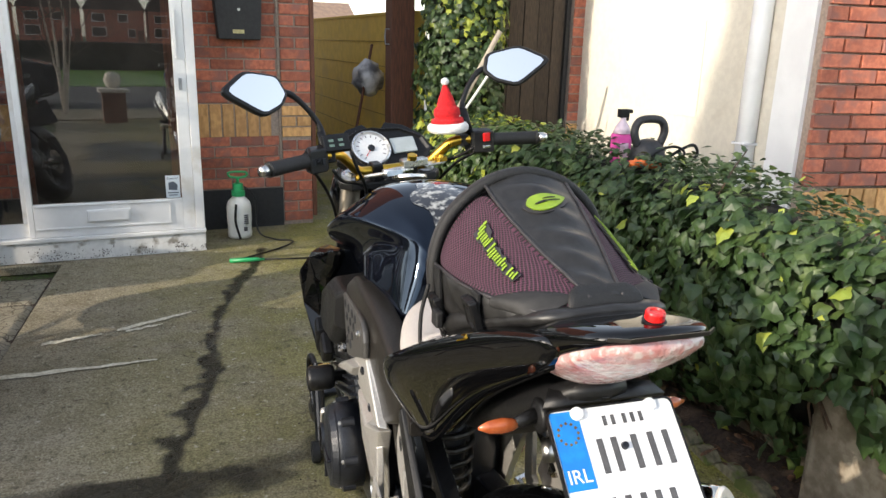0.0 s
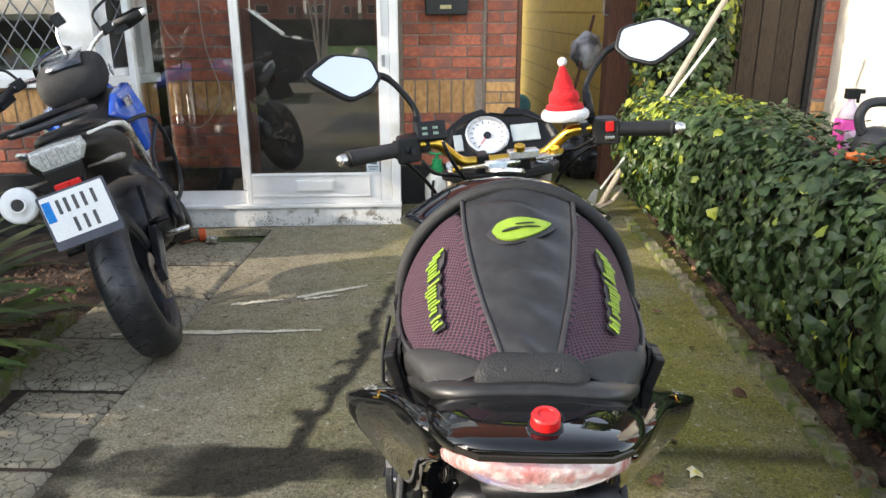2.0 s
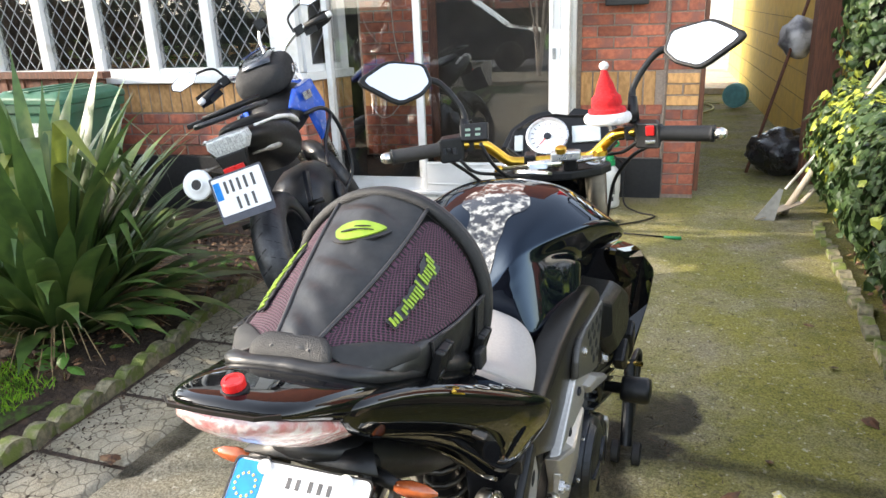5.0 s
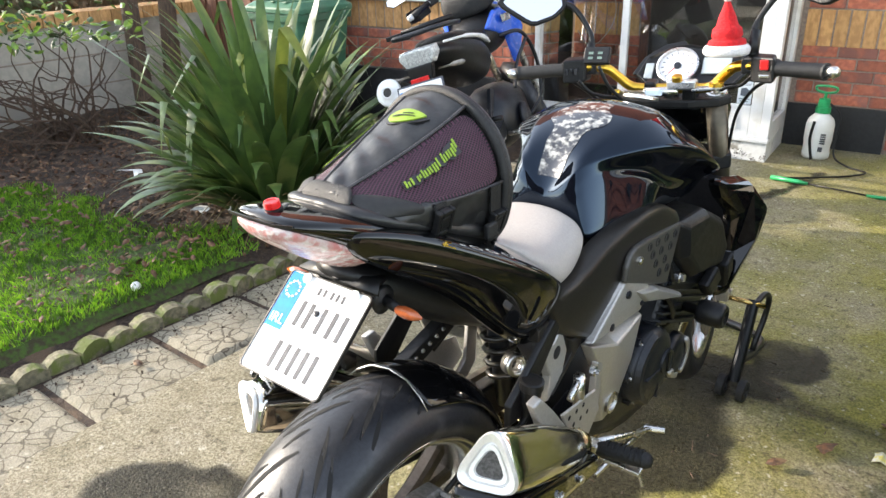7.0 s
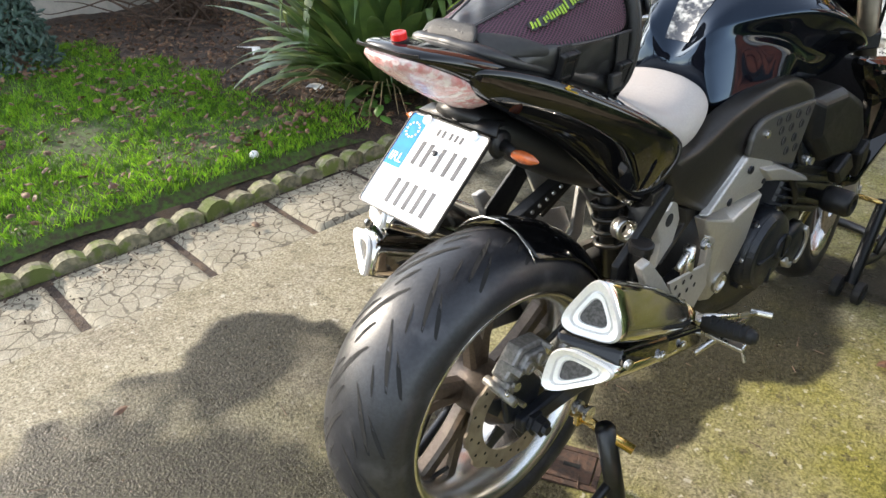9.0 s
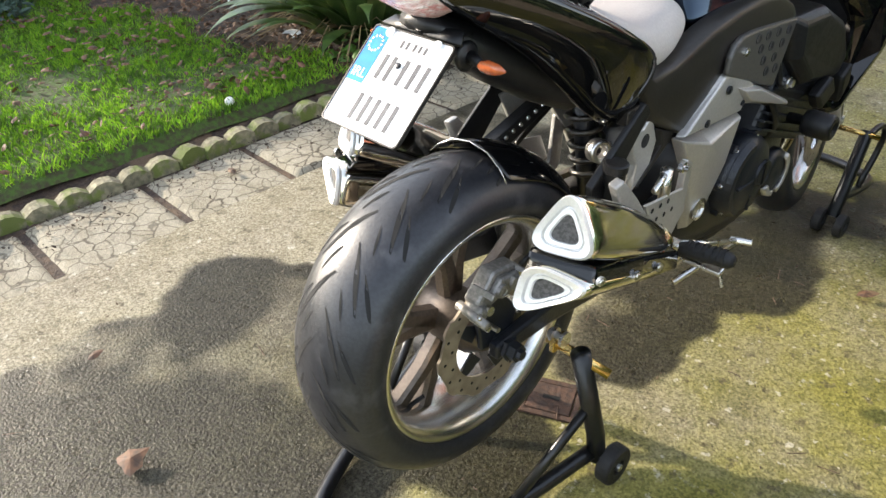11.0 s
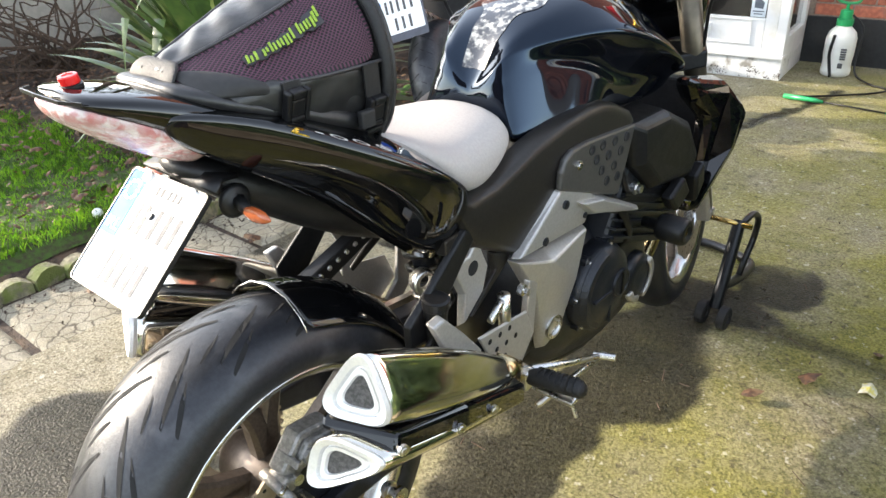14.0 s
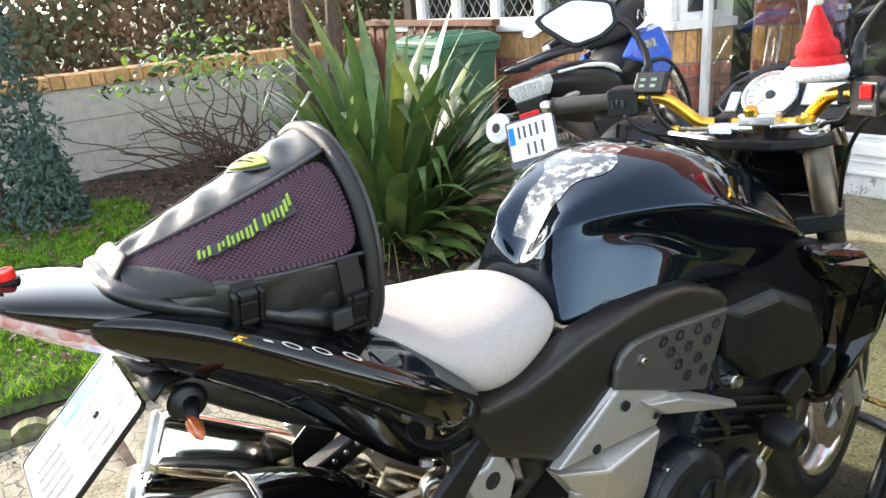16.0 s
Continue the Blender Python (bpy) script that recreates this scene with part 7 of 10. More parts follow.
part("display", boxes(((0.024, -0.018, 0.0), (0.088, 0.026, 0.006))), LCD, pod, "grey speed display", m=dash_m, bevel=0.002)
part("warning_lamps", boxes(((-0.108, -0.03, 0.0), (-0.088, 0.012, 0.006))), LCD, pod, m=dash_m, bevel=0.002)
for s in (1, -1):
    part("visor", loft([[(s * x, y, z) for x, y in ((0.012, 0.060), (0.030, 0.082), (0.075, 0.070), (0.118, 0.036), (0.140, -0.012), (0.122, -0.012), (0.108, 0.025), (0.06, 0.052))] for z in (-0.012, -0.004)]), SATIN, pod, "black visor rim", m=dash_m, bevel=0.002)
part("nose_cowl", loft([[(x, y, z) for x, z in ((-w, z0), (-w * 0.9, z1), (0, z1 + 0.02), (w * 0.9, z1), (w, z0), (0, z0 - 0.03))] for y, w, z0, z1 in ((0.86, 0.12, 0.94, 1.02), (0.94, 0.14, 0.86, 1.05), (1.02, 0.12, 0.84, 1.0), (1.09, 0.07, 0.86, 0.93))]), GLOSS, bike, "gloss black headlamp cowl", m=STEER, sub=1)
damper = part("steering_damper", tube([(-0.10, 0.665, 1.050), (-0.035, 0.672, 1.050), (-0.035, 0.672, 1.050), (0.045, 0.680, 1.052)], [0.005, 0.005, 0.011, 0.011], seg=14), ALU, bike, "silver steering damper with yellow ends", smooth=True, m=DAMPER)
part("damper_tip", tube([(-0.112, 0.664, 1.050), (-0.095, 0.665, 1.050)], 0.008, seg=12), GOLD, damper, "yellow end", m=DAMPER, smooth=True)
part("damper_body", boxes(((0.02, 0.668, 1.056), (0.09, 0.70, 1.078))), ALU, damper, "machined damper block", m=DAMPER, bevel=0.004)
part("damper_knob", lathe([(0, 0.013), (0.012, 0.013), (0.014, 0.010), (0.014, 0)], (0.045, 0.672, 1.078), (0, -0.3, 1), 8), GOLD, damper, "yellow adjuster knob", m=DAMPER)
part("damper_link", loft([[(x, y, z + dz) for x, y, z in ((0.08, 0.668, 1.052), (0.138, 0.672, 1.056), (0.150, 0.685, 1.057), (0.138, 0.70, 1.057), (0.08, 0.70, 1.053))] for dz in (0.0, 0.007)]), ALU, damper, "silver link arm", m=DAMPER, bevel=0.002)
part("damper_eye", lathe([(0.0, 0.017), (0.010, 0.017), (0.010, 0.008), (0.016, 0.007), (0.016, 0)], (0.134, 0.686, 1.062), (0, 0, 1), 20), GOLD, damper, "yellow clamp eye", m=DAMPER)
part("clip_label", boxes(((-0.03, 0.6595, 1.044), (0.012, 0.6615, 1.057))), mat("pale blue label", (0.55, 0.66, 0.75), None, 60, 0.4), damper, m=DAMPER)
alarm = part("heated_grip_switch", boxes(((-0.034, -0.006, -0.022), (0.034, 0.012, 0.022))), SATIN, bike, "small black control box with pale icons", m=BARS @ Matrix.Translation((-0.170, 0.712, 1.120)) @ Matrix.Rotation(radians(-30), 4, "X"), bevel=0.004)
ICON = mat("dim green icons", (0.16, 0.24, 0.19), (0.12, 0.18, 0.15), 60, 0.3)
for k in range(4):
    u, w = -0.020 + 0.024 * (k % 2), -0.012 + 0.013 * (k // 2)
    part("icon", boxes(((u, -0.0075, w), (u + 0.012, -0.0062, w + 0.006))), ICON, alarm, m=BARS @ Matrix.Translation((-0.170, 0.712, 1.120)) @ Matrix.Rotation(radians(-30), 4, "X"))
for k, pts in enumerate((
        [(-0.20, 0.66, 1.065), (-0.17, 0.68, 1.03), (-0.10, 0.74, 1.0), (-0.06, 0.80, 0.93)],
        [(-0.15, 0.665, 1.10), (-0.13, 0.68, 1.05), (-0.10, 0.72, 1.0), (-0.08, 0.78, 0.95)],
        [(0.20, 0.70, 1.07), (0.17, 0.75, 1.04), (0.12, 0.80, 1.02), (0.09, 0.86, 0.95)],
        [(0.235, 0.715, 1.06), (0.19, 0.78, 1.02), (0.15, 0.84, 0.95), (0.13, 0.88, 0.85)],
        [(-0.235, 0.70, 1.06), (-0.19, 0.77, 1.0), (-0.15, 0.84, 0.93), (-0.13, 0.88, 0.85)])):
    part("control_cable", tube(curve_pts(pts), 0.0045, seg=6), SATIN, bike, "black control cable" if k == 0 else "", smooth=True, m=STEER)

# ---- tail bag ----
bag = thing("tail_bag", (0, -0.25, 1.0), "black leather look tail bag with purple mesh and lime print", "bag")
BAG = [
    (-0.095, [(0.105, 0.925), (0.142, 0.975), (0.152, 1.045), (0.128, 1.108), (0.070, 1.154), (0.0, 1.170)]),
    (-0.15, [(0.108, 0.94), (0.142, 0.99), (0.148, 1.047), (0.120, 1.100), (0.066, 1.142), (0.0, 1.157)]),
    (-0.22, [(0.108, 0.965), (0.136, 1.01), (0.138, 1.050), (0.106, 1.094), (0.056, 1.127), (0.0, 1.139)]),
    (-0.29, [(0.102, 0.99), (0.124, 1.025), (0.122, 1.053), (0.090, 1.083), (0.044, 1.108), (0.0, 1.117)]),
    (-0.36, [(0.092, 1.012), (0.106, 1.035), (0.096, 1.056), (0.068, 1.074), (0.030, 1.090), (0.0, 1.095)]),
    (-0.405, [(0.078, 1.026), (0.086, 1.040), (0.074, 1.056), (0.052, 1.068), (0.022, 1.077), (0.0, 1.080)]),
]

BAG = [(-0.135 + (y + 0.095) * 0.79, [(x * (0.925 - 0.055 * smooth01(-0.30, -0.10, y)), z - 0.010 * smooth01(-0.10, -0.2, y) * smooth01(1.0, 1.1, z)) for x, z in h]) for y, h in BAG]


def bag_point(s, i, y, lift=0.0):
    """A place on the bag: side s, seam position i (0 low seam to 5 middle), y along the bike."""
    for (y0, h0), (y1, h1) in zip(BAG, BAG[1:]):
        if y1 <= y <= y0:
            f = (y - y0) / (y1 - y0)
            k = min(int(i), 4)
            q = i - k
            a = [Vector((h[k][0] + (h[k + 1][0] - h[k][0]) * q, 0, h[k][1] + (h[k + 1][1] - h[k][1]) * q)) for h in (h0, h1)]
            p = a[0].lerp(a[1], f)
            c = Vector((0, 0, 0.99))
            p += (p - c).normalized() * lift
            return Vector((s * p.x, y, p.z))


def strip_of(idx, s):
    return [[Vector((s * h[i][0], y, h[i][1])) for i in idx] for y, h in BAG]


fine = []
for (y0, h0), (y1, h1) in zip(BAG, BAG[1:]):
    for q in range(5):
        f = q / 5
        fine.append((y0 + (y1 - y0) * f, [a[0] + (b[0] - a[0]) * f for a, b in zip(h0[4:], h1[4:])], [a[1] + (b[1] - a[1]) * f for a, b in zip(h0[4:], h1[4:])]))
fine.append((BAG[-1][0], [p[0] for p in BAG[-1][1][4:]], [p[1] for p in BAG[-1][1][4:]]))
def crumple(ob, depth, size=0.045):
    """Soft folds in stuffed leather."""
    t = bpy.data.textures.new("folds", "CLOUDS")
    t.noise_scale, t.noise_depth = size, 1
    d = ob.modifiers.new("folds", "DISPLACE")
    d.texture, d.strength, d.mid_level = t, depth, 0.45
    return ob


top = []
for y, xs, zs in fine:  # soft slanting folds across the top panel
    row = []
    for q in range(9):
        f = q / 4 - 1
        z = zs[1] - (zs[1] - zs[0]) * abs(f) ** 1.7
        fold = (1 - f * f) * (0.0040 * math.sin(135 * y + 2.6 * f + 1.8 * noise.noise(Vector((f * 2, y * 20, 3)))) + 0.003 * noise.noise(Vector((f * 1.5, y * 26, 8))))
        row.append(Vector((xs[0] * f, y, z + fold)))
    top.append(row)
centre = part("centre_panel", loft(top, closed=False), LEATHER, bag, "creased black leather look panel", sub=1, solid=0.003)
for s in (1, -1):
    strip = strip_of((2, 3, 4), s)
    air = part("mesh_panel", loft(strip, closed=False), AIRMESH, bag, "purple black mesh panel", sub=2, solid=0.003)
    weave = []  # threads run slantwise over the panel
    for row in strip:
        across = 0.0
        for k, p in enumerate(row):
            across += (p - row[k - 1]).length if k else 0.0
            weave += [0.7071 * (p.y + across), 0.7071 * (across - p.y), 0.0]
    air.data.attributes.new("weave", "FLOAT_VECTOR", "POINT").data.foreach_set("vector", weave)
    crumple(part("side_panel", loft(strip_of((0, 1, 2), s), closed=False), LEATHER, bag, "black side panel", sub=3, solid=0.003), 0.014)
    for i in (2, 4):
        part("piping", tube(curve_pts([Vector((s * h[i][0], y, h[i][1])) * 1.0 + Vector((s * 0.001, 0, 0.001)) for y, h in BAG], 5), 0.0026, seg=8), PIPING, bag, "grey seam piping" if s > 0 and i == 2 else "", smooth=True)
front_ring = [(s * x, z) for s, seq in ((1, BAG[0][1]), (-1, BAG[0][1][:-1][::-1])) for x, z in seq]
lid = part("front_panel", loft([[((x) * k, y, 1.03 + (z - 1.03) * k) for x, z in front_ring] for y, k in ((-0.1355, 0.99), (-0.118, 0.985), (-0.108, 0.9), (-0.102, 0.6), (-0.10, 0.2))]), WEBBING, bag, "black padded front lid", sub=1)
part("rim_roll", tube(curve_pts([Vector((x * 1.005, -0.128, z * 1.001)) for x, z in front_ring], 5), 0.0085, seg=10), WEBBING, lid, "thick black rim roll", smooth=True)
zipper = part("zip", tube(curve_pts([Vector((x * 1.03, -0.118, 1.03 + (z - 1.03) * 1.03)) for x, z in front_ring], 5), 0.004, seg=6), PIPING, lid, "dark zip round the lid", smooth=True)
part("base_panel", loft([[Vector((s * h[0][0] * 0.98, y, h[0][1] + 0.002)) for s in (1, -1)] for y, h in BAG], closed=False), WEBBING, bag, solid=0.004)
part("rear_flap", loft([[(x, y, z) for x in (-w, -w * 0.5, 0, w * 0.5, w)] for y, z, w in ((-0.362, 1.079, 0.034), (-0.370, 1.076, 0.044), (-0.378, 1.069, 0.050), (-0.383, 1.060, 0.050), (-0.383, 1.053, 0.046))], closed=False), WEBBING, bag, "folded rear flap", sub=1, solid=0.006)
# rain skirt and lower roll
crumple(part("lower_roll", body([
    (-0.402, [(0.0, 1.048), (0.05, 1.050), (0.066, 1.056), (0.055, 1.064), (0.0, 1.070)]),
    (-0.37, [(0.0, 1.030), (0.08, 1.033), (0.095, 1.042), (0.088, 1.056), (0.0, 1.066)]),
    (-0.30, [(0.0, 0.995), (0.10, 1.0), (0.116, 1.012), (0.112, 1.032), (0.0, 1.05)]),
    (-0.20, [(0.0, 0.955), (0.11, 0.962), (0.130, 0.975), (0.128, 1.0), (0.0, 1.03)]),
    (-0.125, [(0.0, 0.918), (0.11, 0.925), (0.138, 0.938), (0.136, 0.968), (0.0, 1.0)]),
]), LEATHER, bag, "quilted lower roll", sub=4), 0.007, 0.06)
for s in (1, -1):
    for y, tilt in ((-0.275, 0.0), (-0.160, 0.012)):
        pts = [bag_point(s, i, y + tilt * q, 0.006) for q, i in ((0, 2.0), (0.5, 1.3), (1, 0.7), (1.6, 0.0))] + [Vector((s * 0.118, y + tilt, bag_point(s, 0, y).z - 0.035))]
        st = part("strap", loft([[p + Vector((0, dy, 0)) for dy in (-0.013, 0.013)] for p in pts], closed=False), WEBBING, bag, "black webbing strap" if s > 0 else "", solid=0.003)
        c = (pts[1] + pts[2]) / 2 + Vector((s * 0.006, 0, 0))
        u = (pts[1] - pts[2]).normalized()
        ang = math.atan2(u.z, u.x * s)
        bmx = Matrix.Translation(c) @ (FLIP if s < 0 else IDENT) @ Matrix.Rotation(-ang, 4, "Y")
        buckle = part("buckle", boxes(((-0.020, -0.018, -0.006), (0.022, -0.011, 0.006)), ((-0.020, 0.011, -0.006), (0.022, 0.018, 0.006)), ((0.012, -0.0105, -0.006), (0.022, 0.0105, 0.006)), ((-0.020, -0.0105, -0.006), (-0.012, 0.0105, 0.006)), ((-0.0115, -0.0105, -0.005), (0.0115, 0.0105, 0.001))), SATIN, st, "black side release buckle", m=bmx, bevel=0.0025)
        part("buckle_prong", boxes(((-0.046, -0.015, -0.004), (-0.040, 0.015, 0.005)), ((-0.032, -0.015, -0.004), (-0.024, 0.015, 0.005)), ((-0.0395, -0.015, -0.004), (-0.0325, -0.010, 0.005)), ((-0.0395, 0.010, -0.004), (-0.0325, 0.015, 0.005))), SATIN, st, m=bmx, bevel=0.002)
        part("strap_tail", loft([[bmx @ Vector((x, dy, z)) for dy in (-0.010, 0.010)] for x, z in ((-0.036, 0.007), (-0.055, 0.010), (-0.078, 0.006), (-0.090, 0.010))], closed=False), WEBBING, st, solid=0.002)
    part("loop_tab", boxes(((s * 0.135, -0.19, 0.968), (s * 0.146, -0.165, 0.992))), WEBBING, bag, bevel=0.003)
    pocket = []
    for k in range(9):
        t = k / 8
        y = -0.300 - 0.078 * t
        pocket.append([bag_point(s, 1.5 + (0.55 + 1.75 * t) * q / 5, y, 0.003 + 0.006 * math.sin(math.pi * q / 5) * math.sin(math.pi * min(t + 0.15, 1)) + 0.002 * noise.noise(Vector((q, k * 0.6, s)))) for q in range(6)])
    part("rear_pocket", loft(pocket, closed=False), DULL_LEATHER, bag, "creased leather look pocket", sub=1, solid=0.003)
    # plain lime bars in place of lettering along the mesh
    def on_mesh(t, j, lift):
        y = -0.306 + 0.112 * t
        return bag_point(s, 2.95 + 0.19 * j + 0.40 * t, y, lift)

    back = part("print_border", loft([[on_mesh(t, j * (1.25 if t > 0.82 else 0.92 + 0.18 * math.sin(40 * t)), 0.004) for j in (-0.85, 0.0, 0.85)] for t in [k / 28 for k in range(29)]], closed=False), PIPING, bag, "dark print border", solid=0.002)
    strokes = []
    for k in range(9):
        t0 = k / 10.6 + 0.012
        tall = 0.80 if k in (0, 1, 3, 6, 7) else 0.42
        low = -0.85 if k == 5 else -0.58
        strokes += [(t0, t0 + 0.026, low, tall)] + ([] if k in (1, 6) else [(t0 + 0.044, t0 + 0.068, low + (0.35 if k == 2 else 0.0), min(tall, 0.42))])
    for k in range(3):
        strokes.append((0.86 + 0.045 * k, 0.89 + 0.045 * k, -0.9 + 0.35 * k, 0.35 + 0.35 * k))
    for k, (t0, t1, low, tall) in enumerate(strokes):
        lean = 0.018
        part("print_bar", loft([[on_mesh(t + lean * j, j, 0.0068) for j in (low, (low + tall) / 2, tall)] for t in (t0, t1)], closed=False), LIME, back, "lime bar" if k == 0 else "", solid=0.0012)
# leaf shaped emblem on the centre panel
emb = []
for k in range(13):
    t = k / 12
    x = -0.030 + 0.062 * t
    w = 0.0155 * math.sin(math.pi * t ** 0.7) ** 0.8 + 0.0008
    emb.append((x, w, -0.207 + 0.026 * (t - 0.5) * t))


def top_z(x, y):
    for (y0, h0), (y1, h1) in zip(BAG, BAG[1:]):
        if y1 <= y <= y0:
            f = (y - y0) / (y1 - y0)
            zc, ze, xe = (h0[5][1] * (1 - f) + h1[5][1] * f), (h0[4][1] * (1 - f) + h1[4][1] * f), (h0[4][0] * (1 - f) + h1[4][0] * f)
            return zc - (zc - ze) * min(abs(x) / xe, 1) ** 1.7
    return 1.1


for name, k, lift, m_, lab in (("emblem_border", 1.18, 0.0035, PIPING, "dark emblem border"), ("emblem", 1.0, 0.006, LIME, "lime leaf shaped emblem")):
    part(name, loft([[Vector((x * k, yc + w * k * j, top_z(x * k, yc + w * k * j) + lift)) for j in (-1, -0.5, 0, 0.5, 1)] for x, w, yc in emb], closed=False), m_, bag, lab, solid=0.002)
for q, (x0, x1, off, w) in enumerate(((-0.020, 0.000, -0.0015, 0.0017), (-0.004, 0.020, -0.0015, 0.0007), (-0.006, 0.014, 0.0040, 0.0007))):
    part("emblem_slit", loft([[Vector((x, yc, top_z(x, yc) + 0.0088)) for yc in (-0.212 + off + 0.20 * (x + 0.02) - w * math.sin(math.pi * (0.1 + 0.8 * t)), -0.212 + off + 0.20 * (x + 0.02) + w * math.sin(math.pi * (0.1 + 0.8 * t)))] for t in [k / 6 for k in range(7)] for x in [x0 + (x1 - x0) * t]], closed=False), WEBBING, bag, solid=0.001)
cord = part("side_cord", tube(curve_pts([(-0.146, -0.15, 1.02), (-0.155, -0.145, 0.97), (-0.156, -0.15, 0.90)]), 0.003, seg=6), WEBBING, bag, "dangling black cord", smooth=True)
part("cord_tag", boxes(((-0.161, -0.16, 0.885), (-0.151, -0.14, 0.905))), WEBBING, cord, bevel=0.002)
buck = part("front_buckle", boxes(((0.03, -0.112, 1.06), (0.055, -0.094, 1.10))), SATIN, bag, "black front buckle", bevel=0.003)

# ---- small red and white hat on the bar ----
hat = thing("santa_hat", tuple(STEER @ Vector((0.139, 0.722, 1.105))), "small red felt hat with white fleece brim and bobble", "hat")
hm = STEER @ Matrix.Translation((0.139, 0.724, 1.116)) @ Matrix.Diagonal((1.16, 1.16, 1.02, 1))
part("hat_cone", lathe([(0.012, 0.036), (0.024, 0.037), (0.032, 0.035), (0.036, 0.027), (0.042, 0.030), (0.057, 0.028), (0.062, 0.023), (0.065, 0.021), (0.085, 0.016), (0.100, 0.010), (0.113, 0.006), (0.118, 0.003)], (0, 0, 0), (-0.03, 0, 1), 24), FELT, hat, "red felt cone", m=hm, smooth=True)
part("brim", lathe([(0.030 * math.sin(a) * 0.42 + 0.010, 0.036 + 0.011 * math.cos(a)) for a in (2 * math.pi * k / 12 for k in range(12))], (0, 0, 0), (0, 0, 1), 28, closed=True), FLEECE, hat, "white fleece brim", m=hm, smooth=True)
part("bobble", lathe([(-0.010, 0.001), (-0.007, 0.007), (0.0, 0.0098), (0.007, 0.007), (0.010, 0.001)], (-0.0035, 0, 0.124), (0, 0, 1), 16), FLEECE, hat, "white bobble", m=hm, smooth=True)
part("hat_band", lathe([(-0.002, 0.0335), (0.002, 0.0335)], (0, 0, 0.031), (0, 0, 1), 24), WEBBING, hat, "thin dark band", m=hm)

# ---- paddock stands ----
STANDMAT = mat("black powder coated steel", (0.005, 0.0055, 0.007), (0.009, 0.0095, 0.011), 50, 0.32, rvar=0.08)
rear_stand = thing("rear_paddock_stand", (0, -0.3, 0), "black tubular rear paddock stand with small wheels", "paddock stand")
part("stand_handle", tube(curve_pts([(0.238, -0.18, 0.075), (0.20, -0.34, 0.045), (0.15, -0.52, 0.022), (0.06, -0.66, 0.020), (-0.06, -0.66, 0.020), (-0.15, -0.52, 0.022), (-0.20, -0.34, 0.045), (-0.238, -0.18, 0.075)]), 0.016, seg=12), STANDMAT, rear_stand, "bent tube handle", smooth=True)
for s in (1, -1):
    part("upright", tube([(s * 0.245, -0.165, 0.055), (s * 0.242, -0.175, 0.13), (s * 0.225, -0.228, 0.365)], 0.019, seg=14), STANDMAT, rear_stand, "upright tube", smooth=True)
    part("brace", tube([(s * 0.236, -0.195, 0.22), (s * 0.195, -0.36, 0.05)], 0.010, seg=10), STANDMAT, rear_stand, smooth=True)
    part("support_pin", tube([(s * 0.275, -0.205, 0.33), (s * 0.15, -0.228, 0.358)], 0.010, seg=12), BRASS, rear_stand, "brass support pin", smooth=True)
    part("pin_fork", boxes(((s * 0.166, -0.245, 0.345), (s * 0.178, -0.205, 0.372))), BRASS, rear_stand, bevel=0.003)
    w = part("stand_wheel", lathe([(-0.016, 0.018), (-0.016, 0.040), (-0.012, 0.044), (0.012, 0.044), (0.016, 0.040), (0.016, 0.018), (0.010, 0.016), (0.010, 0.0)], (s * 0.275, -0.150, 0.0445), (s, 0, 0), 28), GRIP, rear_stand, "black rubber wheel", smooth=False)
    part("wheel_bolt", lathe([(0.010, 0.009), (0.019, 0.008), (0.019, 0)], (s * 0.275, -0.150, 0.0445), (s, 0, 0), 10), ALU, w)
front_stand = thing("front_paddock_stand", (0, 1.25, 0), "black tubular front paddock stand holding the fork", "paddock stand")


def off(x):
    """The left side of the stand sits closer in."""
    return x if x > 0 else x * 0.64


part("stand_handle", tube(curve_pts([(0.20, 1.15, 0.10), (0.20, 1.30, 0.06), (0.17, 1.48, 0.025), (0.0, 1.54, 0.020), (-0.105, 1.48, 0.025), (-0.128, 1.30, 0.06), (-0.128, 1.15, 0.10)]), 0.015, seg=12), STANDMAT, front_stand, "bent tube handle", smooth=True)
for s in (1, -1):
    part("upright", tube([(off(s * 0.205), 1.10, 0.05), (off(s * 0.203), 1.14, 0.12), (off(s * 0.195), 1.235, 0.285)], 0.019, seg=14), STANDMAT, front_stand, "square upright tube", smooth=False)
    part("hoop", tube(curve_pts([(off(s * 0.20), 1.235, 0.27), (off(s * 0.21), 1.30, 0.285), (off(s * 0.215), 1.345, 0.25), (off(s * 0.21), 1.345, 0.18), (off(s * 0.205), 1.30, 0.11), (off(s * 0.20), 1.29, 0.06)]), 0.010, seg=10), STANDMAT, front_stand, "curved hoop", smooth=True)
    part("support_pin", tube([(off(s * 0.235), 1.23, 0.275), (off(s * 0.12), 1.20, 0.29)], 0.008, seg=10), BRASS, front_stand, "brass pin", smooth=True)
    w = part("stand_wheel", lathe([(-0.013, 0.015), (-0.013, 0.032), (-0.01, 0.036), (0.01, 0.036), (0.013, 0.032), (0.013, 0.015), (0.009, 0.014), (0.009, 0.0)], (off(s * 0.24), 1.085, 0.037), (s, 0, 0), 24), GRIP, front_stand, "small black wheel")
    w2 = part("stand_wheel", lathe([(-0.013, 0.015), (-0.013, 0.032), (-0.01, 0.036), (0.01, 0.036), (0.013, 0.032), (0.013, 0.015), (0.009, 0.014), (0.009, 0.0)], (off(s * 0.175), 1.085, 0.037), (s, 0, 0), 24), GRIP, front_stand)


